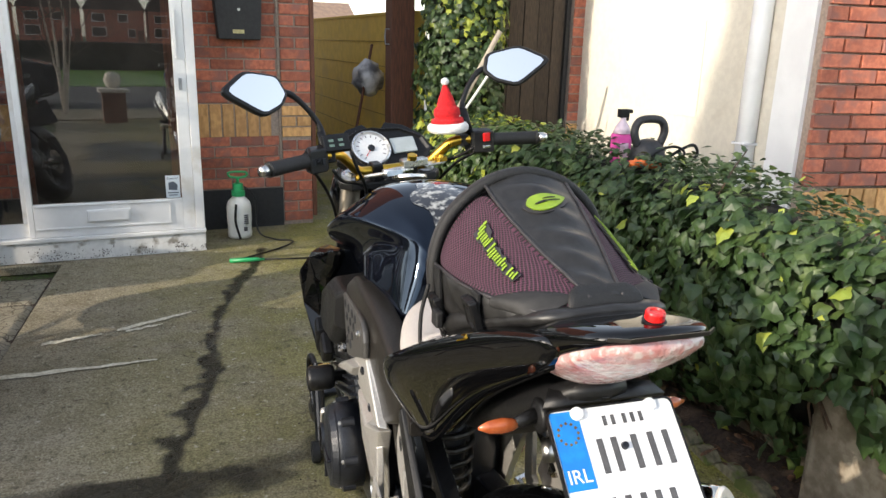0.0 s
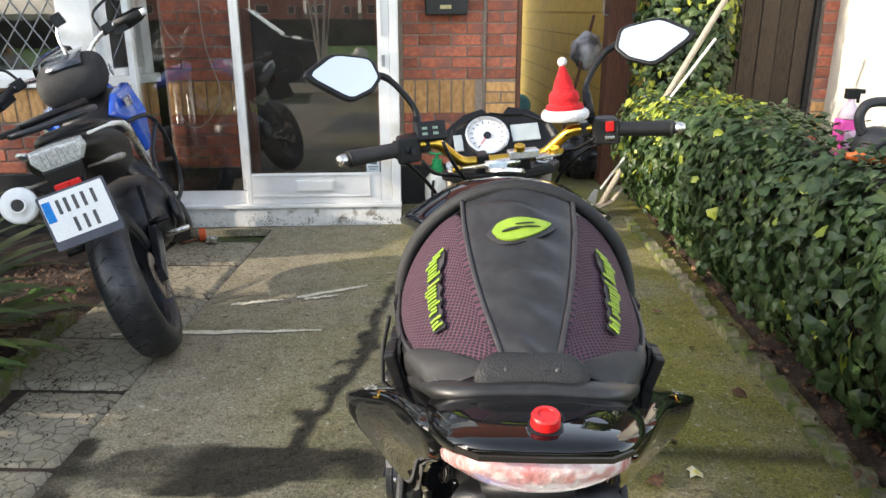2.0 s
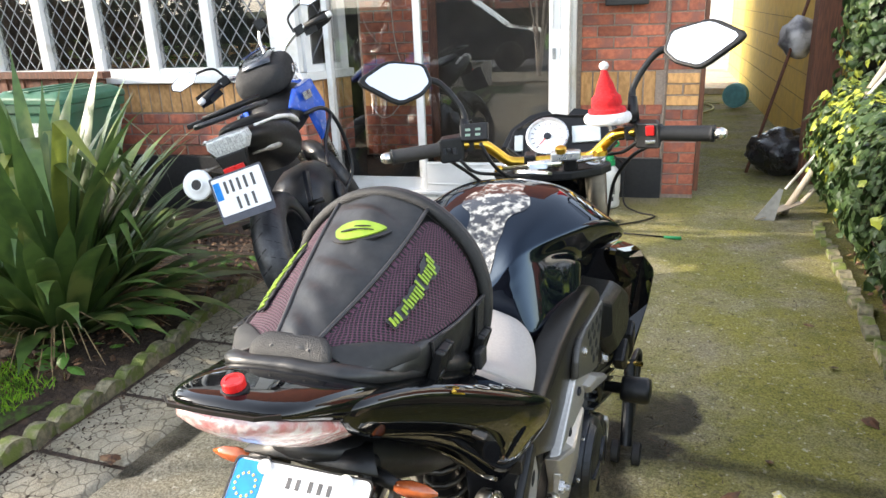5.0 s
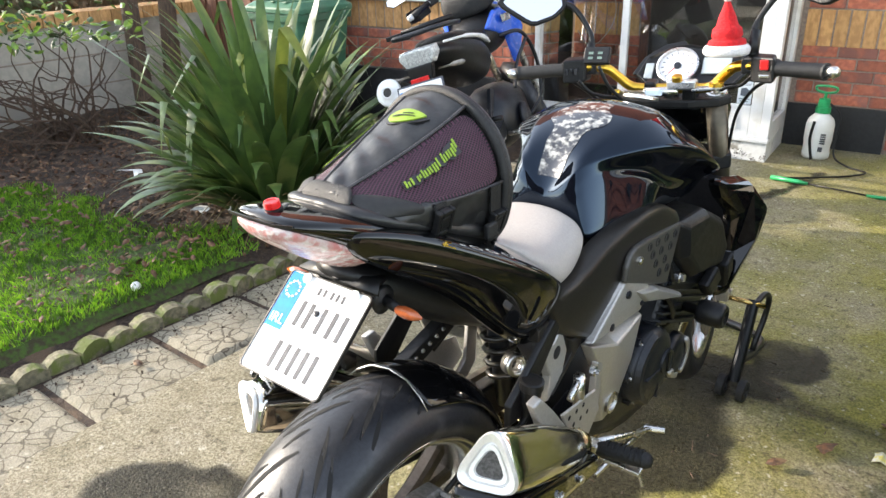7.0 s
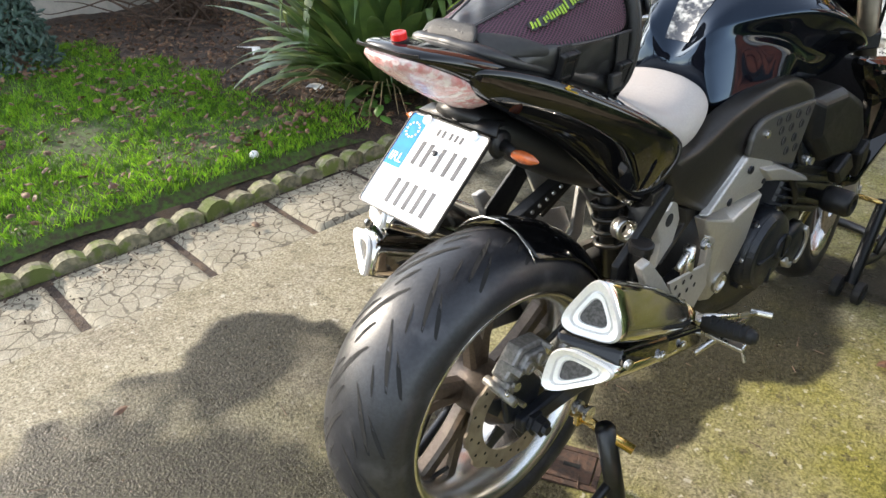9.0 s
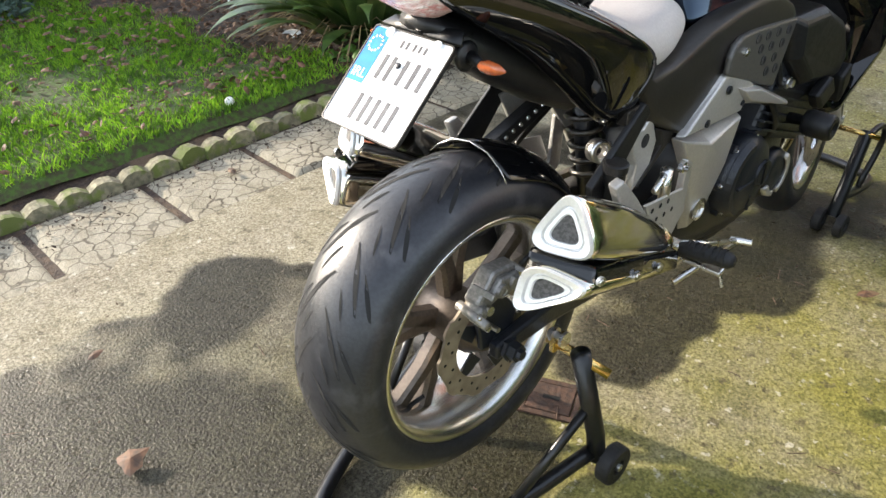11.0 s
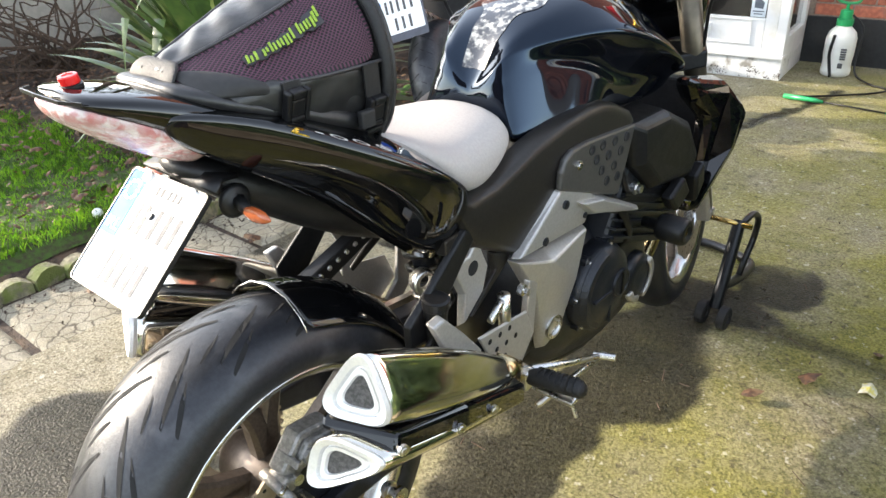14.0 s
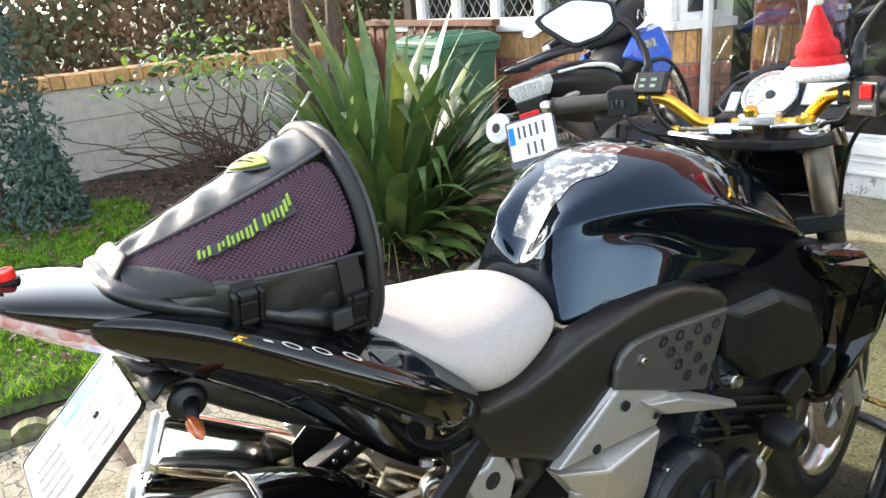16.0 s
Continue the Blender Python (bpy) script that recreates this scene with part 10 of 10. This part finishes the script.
PALEBARK = mat("pale birch bark", (0.62, 0.55, 0.46), (0.36, 0.30, 0.24), 14, 0.85, bump=1.0, stretch=(1, 1, 3))
limbs = bmesh.new()
for dx, dy, r in ((-0.30, 0.05, 0.030), (-0.12, -0.1, 0.036), (0.16, 0.08, 0.040), (0.34, -0.05, 0.026)):
    pts = [Vector((-1.15 + dx * q + 0.04 * noise.noise(Vector((dx * 9, q * 3, 1))), -5.6 + dy * q, q * 2.6)) for q in (0, 0.15, 0.35, 0.6, 0.85, 1.2, 1.6)]
    part("stem", tube(curve_pts(pts, 3), [r * (1 - 0.045 * k) for k in range(19)], seg=10), PALEBARK, street_tree, smooth=True)
    for k in range(9):
        b = pts[2 + k % 5]
        e = b + Vector((rnd.gauss(0, 0.5), rnd.gauss(0, 0.5), rnd.uniform(0.5, 1.5)))
        m1 = b.lerp(e, 0.5) + Vector((rnd.gauss(0, 0.1), rnd.gauss(0, 0.1), 0))
        tube([b, m1, e], [0.012, 0.008, 0.003], limbs, 6)
        for q in range(5):
            s_ = m1.lerp(e, rnd.random())
            tube([s_, s_ + Vector((rnd.gauss(0, 0.3), rnd.gauss(0, 0.3), rnd.uniform(0.1, 0.6)))], [0.005, 0.002], limbs, 4)
part("limbs", limbs, BARK, street_tree, smooth=True)


# ---- the blue and black adventure motorcycle on its side stand ----
BLUE = mat("bright blue paint", (0.012, 0.085, 0.52), (0.010, 0.07, 0.45), 60, 0.25, coat=0.8)
WHITEP = mat("white fairing plastic", (0.72, 0.73, 0.73), (0.68, 0.69, 0.69), 40, 0.3)
LENSC = mat("clear cellular lens", (0.55, 0.56, 0.55), (0.32, 0.33, 0.32), 120, 0.15, coat=0.6)
LENSD = mat("dull indicator lens", (0.22, 0.20, 0.17), (0.16, 0.14, 0.12), 80, 0.2, coat=0.5)
SMOKE = glass("smoked screen", (0.35, 0.36, 0.38))
FABRIC = mat("black nylon fabric", (0.007, 0.007, 0.008), (0.011, 0.011, 0.012), 120, 0.75, bump=0.6, bscale=300)
B2 = Matrix.Translation((-1.315, 1.86, 0)) @ Matrix.Rotation(radians(20), 4, "Z") @ Matrix.Rotation(radians(-17.5), 4, "Y")
bike2 = thing("adventure_motorcycle", (-1.315, 1.86, 0), "blue and black adventure motorcycle leaning on its side stand", "motorcycle")


def p2(name, bm, material, parent=None, label="", **kw):
    return part(name, bm, material, parent or bike2, label, m=B2 @ LIFT.get(name, IDENT) @ kw.pop("turn", IDENT), **kw)


TAIL2 = Matrix.Translation((0, 0.10, 0.075)) @ Matrix.Diagonal((1.2, 1, 1, 1))  # raised rear
TANK2 = Matrix.Translation((0, 0.10, 0.06))
STEER2 = Matrix.Translation((0, 1.10, 1.05)) @ Matrix.Rotation(radians(30), 4, Vector((0, -0.45, 0.89))) @ Matrix.Translation((0, -1.10, -1.05))
BAR2 = STEER2 @ Matrix.Translation((0, 0.06, 0.07))
LIFT = {n: TAIL2 for n in ("seat", "tail_panel", "white_flash", "tail_lamp", "lens_cell", "indicator", "luggage_rack", "rack_bar", "rack_clamp", "strap_roll")}
LIFT.update({n: TANK2 for n in ("tank", "tank_panel", "panel_mark", "tank_bag", "map_cover", "bag_cord", "crash_bar")})
LIFT.update({n: BAR2 for n in ("handlebar", "grip", "bar_end", "switch_pod", "hand_guard", "mirror", "mirror_glass", "mirror_stem", "windscreen", "instrument_box", "upper_tube", "phone_mount")})
LIFT.update({n: STEER2 for n in ("front_wheel", "fork_leg")})
LIFT.update({n: Matrix.Translation((0, 0.07, 0.08)) for n in ("tail_spoiler", "red_reflector", "silencer", "silencer_cap", "outlet_mouth")})
LIFT.update({n: Matrix.Translation((0, 0.035, 0.11)) for n in ("number_plate", "plate_face", "blue_band", "print_bar")})


RB, FB2 = Vector((0, 0.0, 0.318)), Vector((0, 1.52, 0.33))
rw = p2("rear_wheel", lathe([(-0.06, 0.205), (-0.062, 0.222), (-0.05, 0.20), (0.05, 0.20), (0.062, 0.222), (0.06, 0.205)], RB, (1, 0, 0), 40, closed=True), ENGINE, None, "black rear wheel", smooth=True)
P2R = [(-0.066, 0.215), (-0.078, 0.235), (-0.080, 0.262), (-0.066, 0.295), (-0.035, 0.313), (0, 0.318), (0.035, 0.313), (0.066, 0.295), (0.080, 0.262), (0.078, 0.235), (0.066, 0.215)]
ty = p2("tyre", lathe(P2R, RB, (1, 0, 0), 64, closed=True), RUBBER, rw, "wide black dual sport tyre", smooth=True)
for k in range(26):
    for s in (1, -1):
        a0 = 2 * math.pi * (k + (0.5 if s > 0 else 0)) / 26
        rows = [[tyre_at(P2R, RB, s * w - 0.0016, a0 + 0.8 * w * 2.2), tyre_at(P2R, RB, s * w + 0.0016, a0 + 0.8 * w * 2.2 + 0.016)] for w in (0.004, 0.02, 0.04, 0.06, 0.074)]
        p2("tread_cut", loft(rows, closed=False), RECESS_SHADE, ty)
for k in range(5):
    a = radians(72 * k)
    p2("spoke", loft([[RB + Vector((sx * 0.018, r * math.cos(a + da), r * math.sin(a + da))) for sx, da in ((-1, -w), (1, -w), (1, w), (-1, w))] for r, w in ((0.04, 0.4), (0.205, 0.10))]), ENGINE, rw, bevel=0.003)
fw = p2("front_wheel", lathe([(-0.04, 0.225), (-0.045, 0.24), (-0.03, 0.22), (0.03, 0.22), (0.045, 0.24), (0.04, 0.225)], FB2, (1, 0, 0), 40, closed=True), ENGINE, None, "black front wheel", smooth=True)
p2("tyre", lathe([(-0.046, 0.236), (-0.057, 0.26), (-0.05, 0.30), (0, 0.33), (0.05, 0.30), (0.057, 0.26), (0.046, 0.236)], FB2, (1, 0, 0), 48, closed=True), RUBBER, fw, smooth=True, turn=STEER2)
for s in (1, -1):
    p2("swingarm", loft([[(s * x, y, z) for x, z in h] for y, h in ((0.50, [(0.07, 0.36), (0.11, 0.36), (0.11, 0.44), (0.07, 0.44)]), (-0.03, [(0.095, 0.29), (0.125, 0.29), (0.125, 0.345), (0.095, 0.345)]))]), ENGINE, None, "black swingarm", bevel=0.005)
    p2("fork_leg", tube([(s * 0.10, 1.18, 1.02), (s * 0.10, 1.52, 0.33)], [0.026, 0.022], seg=12), ALU, None, "silver fork leg", smooth=True)
p2("chain", loft([[(0.095 + dx, y, z + dz) for dx, dz in ((-0.008, -0.008), (0.008, -0.008), (0.008, 0.008), (-0.008, 0.008))] for y, z in ((-0.06, 0.235), (0.2, 0.30), (0.5, 0.36))]), DISC, None, "drive chain")
for k in range(14):
    p2("chain_link", boxes(((0.104, -0.06 + k * 0.034, 0.228 + k * 0.0085), (0.112, -0.04 + k * 0.034, 0.246 + k * 0.0085))), ALU)
p2("sprocket", petal_disc(RB, 0.092, 0.05, 0.10, 36, 0.006), DISC, rw)
p2("engine", body([(0.40, [(0, 0.26), (0.15, 0.28), (0.18, 0.42), (0.15, 0.56), (0, 0.58)]), (0.70, [(0, 0.22), (0.17, 0.25), (0.20, 0.42), (0.17, 0.60), (0, 0.66)]), (0.98, [(0, 0.30), (0.13, 0.32), (0.16, 0.44), (0.14, 0.56), (0, 0.60)])]), ENGINE, None, "black parallel twin engine", sub=1)
p2("clutch_cover", lathe([(0.0, 0.085), (0.02, 0.08), (0.03, 0.05), (0.03, 0.0)], (0.185, 0.62, 0.40), (1, 0, 0), 24), ENGINE, None, "round engine cover", smooth=True)
guard2 = p2("crash_bar", tube(curve_pts([(0.14, 0.62, 0.80), (0.25, 0.70, 0.78), (0.27, 0.80, 0.60), (0.24, 0.80, 0.40), (0.16, 0.72, 0.30)]), 0.011, seg=8), ENGINE, None, "black tubular crash bar", smooth=True)
p2("crash_bar", tube(curve_pts([(-0.14, 0.62, 0.80), (-0.25, 0.70, 0.78), (-0.27, 0.80, 0.60), (-0.24, 0.80, 0.40), (-0.16, 0.72, 0.30)]), 0.011, seg=8), ENGINE, None, smooth=True)
p2("crash_bar", tube(curve_pts([(0.26, 0.72, 0.74), (0.20, 0.60, 0.62), (0.20, 0.45, 0.52)]), 0.010, seg=8), ENGINE, None, smooth=True)
# tank panels, seat, tail
p2("tank", body([(0.48, [(0.06, 0.72), (0.11, 0.78), (0.10, 0.86), (0.0, 0.90)]), (0.62, [(0.08, 0.70), (0.17, 0.80), (0.15, 0.92), (0.0, 0.98)]), (0.80, [(0.08, 0.70), (0.20, 0.82), (0.18, 0.95), (0.0, 1.02)]), (0.98, [(0.06, 0.74), (0.16, 0.84), (0.14, 0.96), (0.0, 1.01)])]), SATIN, None, "black tank cover", sub=2)
for s in (1, -1):
    p2("tank_panel", loft([[(s * x, y, z) for (y, z), x in zip(poly, xs)] for poly, xs in [
        ([(0.50, 0.86), (0.62, 0.945), (0.86, 0.965), (1.0, 0.90), (0.86, 0.80), (0.78, 0.66), (0.70, 0.62), (0.68, 0.78)], [0.10, 0.13, 0.17, 0.15, 0.18, 0.17, 0.16, 0.15]),
        ([(0.52, 0.86), (0.62, 0.935), (0.85, 0.95), (0.97, 0.89), (0.85, 0.80), (0.77, 0.67), (0.71, 0.64), (0.69, 0.78)], [0.125, 0.165, 0.215, 0.19, 0.225, 0.205, 0.195, 0.185])]]), BLUE, None, "bright blue side panel", bevel=0.01)
    for k in range(2):
        p2("panel_mark", boxes(((s * 0.182, 0.62 + 0.075 * k, 0.865), (s * 0.200, 0.68 + 0.075 * k, 0.905))), ALU)
p2("seat", body([(-0.08, [(0.08, 0.85), (0.115, 0.87), (0.09, 0.905), (0, 0.91)]), (0.15, [(0.09, 0.82), (0.13, 0.85), (0.11, 0.90), (0, 0.905)]), (0.28, [(0.09, 0.79), (0.13, 0.81), (0.11, 0.84), (0, 0.845)]), (0.48, [(0.08, 0.78), (0.11, 0.80), (0.09, 0.84), (0, 0.85)]), (0.58, [(0.06, 0.80), (0.08, 0.83), (0.06, 0.88), (0, 0.885)])]), SATIN, None, "black two level seat", sub=2)
p2("tail_panel", body([(-0.26, [(0.0, 0.80), (0.07, 0.81), (0.09, 0.85), (0.06, 0.88), (0, 0.885)]), (-0.10, [(0, 0.72), (0.11, 0.74), (0.15, 0.82), (0.11, 0.875), (0, 0.88)]), (0.15, [(0, 0.62), (0.12, 0.64), (0.17, 0.76), (0.13, 0.85), (0, 0.86)]), (0.40, [(0, 0.55), (0.11, 0.58), (0.15, 0.70), (0.12, 0.80), (0, 0.82)])]), SATIN, None, "black tail panels", sub=2)
for s in (1, -1):
    p2("white_flash", tube(curve_pts([(s * 0.095, -0.20, 0.872), (s * 0.145, -0.05, 0.862), (s * 0.165, 0.10, 0.835), (s * 0.165, 0.22, 0.79)]), [0.006] * 6 + [0.010] * 6 + [0.012] * 5 + [0.006] * 2, seg=8), WHITEP, None, "white tail flash", smooth=True)
lamp2 = p2("tail_lamp", body([(-0.30, [(0.0, 0.80), (0.055, 0.805), (0.075, 0.845), (0.07, 0.872), (0, 0.876)]), (-0.24, [(0, 0.79), (0.06, 0.80), (0.085, 0.845), (0.08, 0.88), (0, 0.884)])]), LENSC, None, "clear faceted tail lamp", bevel=0.006)
for i in range(7):
    for j in range(3):
        p2("lens_cell", boxes(((-0.052 + i * 0.0155, -0.305, 0.815 + j * 0.018), (-0.040 + i * 0.0155, -0.3, 0.829 + j * 0.018))), LENSC, lamp2)
p2("tail_spoiler", prism([(-0.045, 0.70), (0.045, 0.70), (0.07, 0.80), (-0.07, 0.80)], "xz", -0.285, -0.24), SATIN, None, "dark grey plate hanger", bevel=0.006)
p2("red_reflector", boxes(((-0.045, -0.318, 0.715), (0.045, -0.300, 0.75))), RED, None, "red reflector", bevel=0.003)
PL2 = Matrix.Translation((0.0, -0.315, 0.605)) @ Matrix.Rotation(radians(76), 4, "X")
pl2 = p2("number_plate", loft([[PL2 @ Vector((x, y, z)) for x, y in rounded(0.118, 0.100, 0.008)] for z in (-0.004, 0.002)]), mat("dark blue plate frame", (0.05, 0.055, 0.08), None, 40, 0.5), None, "white number plate in a dark frame")
p2("plate_face", loft([[PL2 @ Vector((x, y + 0.012, z)) for x, y in rounded(0.109, 0.080, 0.006)] for z in (0.0022, 0.003)]), PLATE_W, pl2, "white plate face")
p2("blue_band", loft([[PL2 @ Vector((x, y, z)) for x, y in ((-0.107, 0.0), (-0.078, 0.0), (-0.078, 0.075), (-0.107, 0.075))] for z in (0.0031, 0.0036)]), EUBLUE, pl2)
for y, h, xs in ((0.045, 0.052, (-0.055, -0.028, 0.002, 0.032, 0.066)), (-0.030, 0.052, (-0.022, 0.012, 0.046))):
    for x in xs:
        p2("print_bar", loft([[PL2 @ Vector((x + a, y + b, z)) for a, b in ((-0.006, -h / 2), (0.006, -h / 2), (0.006, h / 2), (-0.006, h / 2))] for z in (0.0031, 0.0037)]), PLATE_K, pl2)
for s in (1, -1):
    p2("indicator", tube([(s * 0.06, -0.25, 0.765), (s * 0.11, -0.26, 0.765), (s * 0.13, -0.262, 0.765), (s * 0.165, -0.265, 0.765), (s * 0.175, -0.265, 0.765)], [0.006, 0.006, 0.013, 0.012, 0.003], seg=10), LENSD, None, "clear indicator", smooth=True)
rack = p2("luggage_rack", tube(curve_pts([(-0.115, 0.02, 0.935), (-0.105, -0.20, 0.945), (0.0, -0.23, 0.945), (0.105, -0.20, 0.945), (0.115, 0.02, 0.935)]), 0.012, seg=8), ENGINE, None, "black luggage rack", smooth=True)
for y in (-0.16, -0.08, 0.0):
    p2("rack_bar", boxes(((-0.112, y - 0.013, 0.935), (0.112, y + 0.013, 0.95))), ENGINE, rack, bevel=0.004)
p2("rack_clamp", boxes(((-0.14, -0.19, 0.945), (-0.08, -0.15, 0.968))), SATIN, rack, bevel=0.005)
p2("strap_roll", tube([(-0.10, -0.10, 0.962), (0.11, -0.02, 0.968)], 0.014, seg=10), SATIN, rack, "rolled black strap", smooth=True)
# silencer high on the left
mf = p2("silencer", tube([(-0.14, 0.32, 0.50), (-0.175, 0.16, 0.58), (-0.185, -0.26, 0.715), (-0.185, -0.275, 0.72)], [0.035, 0.062, 0.066, 0.060], seg=24), ALU, None, "round brushed silencer", smooth=True)
cap_d = Vector((0, -0.95, 0.30)).normalized()
p2("silencer_cap", lathe([(0.0, 0.066), (0.012, 0.064), (0.016, 0.052), (0.014, 0.032), (0.026, 0.028), (0.026, 0.022), (0.0, 0.022)], (-0.185, -0.272, 0.719), cap_d, 28), WHITEP, mf, "pale end cap", smooth=True)
p2("outlet_mouth", lathe([(0.0, 0.0225), (0.0245, 0.0215), (0.0246, 0.0)], (-0.185, -0.272, 0.719), cap_d, 20), BLACKPIPE, mf)
p2("side_stand", tube([(-0.12, 0.55, 0.32), (-0.22, 0.50, 0.10), (-0.255, 0.44, -0.058)], [0.013, 0.012, 0.016], seg=8), ENGINE, None, "black side stand", smooth=True)
for s in (1, -1):
    p2("footpeg", tube([(s * 0.13, 0.42, 0.36), (s * 0.24, 0.42, 0.355)], 0.013, seg=8), ALU, None, "metal footpeg", smooth=True)
    p2("passenger_peg", tube([(s * 0.13, 0.14, 0.50), (s * 0.21, 0.13, 0.50)], 0.014, seg=8), SATIN, None, smooth=True)
    p2("peg_bracket", prism([(0.12, 0.48), (0.17, 0.48), (0.34, 0.62), (0.28, 0.64)], "yz", s * 0.125, s * 0.145), ENGINE, None, bevel=0.003)
# bars, mirrors, hand guards, tank bag, screen
b2bar = p2("handlebar", tube(curve_pts([(-0.43, 0.93, 1.13), (-0.28, 1.0, 1.15), (-0.16, 1.05, 1.12), (-0.06, 1.06, 1.06), (0.06, 1.06, 1.06), (0.16, 1.05, 1.12), (0.28, 1.0, 1.15), (0.43, 0.93, 1.13)]), 0.012, seg=10), ALU, None, "silver handlebar", smooth=True)
for s in (1, -1):
    g2 = p2("grip", tube([(s * 0.30, 0.99, 1.15), (s * 0.43, 0.93, 1.13)], 0.018, seg=14), GRIP, b2bar, "black grip", smooth=True)
    p2("bar_end", tube([(s * 0.43, 0.93, 1.13), (s * 0.455, 0.918, 1.127)], [0.018, 0.016], seg=14), WHITEP, b2bar, "pale bar end", smooth=True)
    p2("switch_pod", boxes(((s * 0.235, 0.985, 1.125), (s * 0.295, 1.035, 1.175))), SATIN, b2bar, bevel=0.006)
    p2("hand_guard", loft([[(s * x, y, z) for x, y, z in r] for r in (((0.30, 1.06, 1.10), (0.30, 1.06, 1.16)), ((0.38, 1.055, 1.09), (0.38, 1.055, 1.17)), ((0.445, 1.0, 1.095), (0.445, 1.0, 1.165)), ((0.455, 0.94, 1.11), (0.455, 0.94, 1.15)))], closed=False), SATIN, b2bar, "black hand guard", solid=0.006)
    m2 = p2("mirror", loft([[(s * (0.44 + x * k), 1.02 + d, 1.265 + z * k) for x, z in ((-0.085, 0.0), (-0.06, 0.028), (0.02, 0.036), (0.075, 0.02), (0.085, -0.005), (0.05, -0.034), (-0.04, -0.034))] for k, d in ((0.97, -0.006), (1.0, 0.0), (0.8, 0.022), (0.3, 0.03))]), SATIN, None, "oval black mirror", bevel=0.003)
    p2("mirror_glass", loft([[(s * (0.44 + x), 1.02 + d, 1.265 + z) for x, z in ((-0.078, 0.0), (-0.055, 0.025), (0.02, 0.032), (0.068, 0.018), (0.077, -0.004), (0.046, -0.030), (-0.037, -0.030))] for d in (-0.0085, -0.0065)]), MIRROR, m2)
    p2("mirror_stem", tube(curve_pts([(s * 0.24, 1.03, 1.16), (s * 0.26, 1.05, 1.235), (s * 0.33, 1.04, 1.262), (s * 0.42, 1.03, 1.268)]), 0.007, seg=8), SATIN, m2, smooth=True)
tb = p2("tank_bag", body([(0.58, [(0.0, 0.93), (0.12, 0.94), (0.14, 1.0), (0.11, 1.05), (0, 1.06)]), (0.66, [(0.0, 0.95), (0.15, 0.95), (0.165, 1.04), (0.15, 1.12), (0, 1.13)]), (0.88, [(0, 1.0), (0.15, 0.98), (0.165, 1.09), (0.14, 1.16), (0, 1.17)]), (0.93, [(0, 1.0), (0.12, 0.99), (0.13, 1.09), (0.11, 1.14), (0, 1.15)])]), FABRIC, None, "black fabric tank bag", sub=2)
p2("map_cover", loft([[(x, y, z) for x in (-0.08, 0.0, 0.08)] for y, z in ((0.64, 1.110), (0.70, 1.138), (0.80, 1.158), (0.88, 1.170))], closed=False), mat("clear vinyl map cover", (0.05, 0.06, 0.08), (0.02, 0.025, 0.035), 18, 0.2, coat=0.6), tb, "shiny clear map cover", solid=0.006, smooth=True)
p2("bag_cord", tube(curve_pts([(0.168, 0.68, 1.02), (0.172, 0.72, 1.06), (0.172, 0.76, 1.01), (0.172, 0.80, 1.06), (0.16, 0.84, 1.02)]), 0.004, seg=6), ALU, tb, "grey elastic cord", smooth=True)
p2("windscreen", loft([[(x, y, z) for x in (-w, -w * 0.5, 0, w * 0.5, w)] for y, z, w in ((1.24, 1.04, 0.12), (1.22, 1.10, 0.13), (1.19, 1.17, 0.115), (1.18, 1.20, 0.075))], closed=False), SMOKE, None, "small smoked windscreen", solid=0.004, smooth=True)
p2("instrument_box", boxes(((-0.10, 1.12, 1.06), (0.10, 1.19, 1.15))), SATIN, None, "black instrument box", bevel=0.012)
p2("beak", body([(1.15, [(0.0, 0.92), (0.12, 0.94), (0.13, 1.05), (0, 1.08)]), (1.35, [(0, 0.90), (0.11, 0.92), (0.10, 1.02), (0, 1.04)]), (1.62, [(0, 0.88), (0.05, 0.885), (0.045, 0.91), (0, 0.92)])]), BLUE, None, "blue front beak", sub=1)
p2("upper_tube", tube(curve_pts([(0.02, 1.05, 1.10), (0.06, 1.10, 1.22), (0.12, 1.12, 1.30)]), 0.008, seg=8), ALU, None, "phone mount arm", smooth=True)
p2("phone_mount", boxes(((0.09, 1.095, 1.27), (0.15, 1.115, 1.33))), SATIN, None, "black phone mount", bevel=0.006)
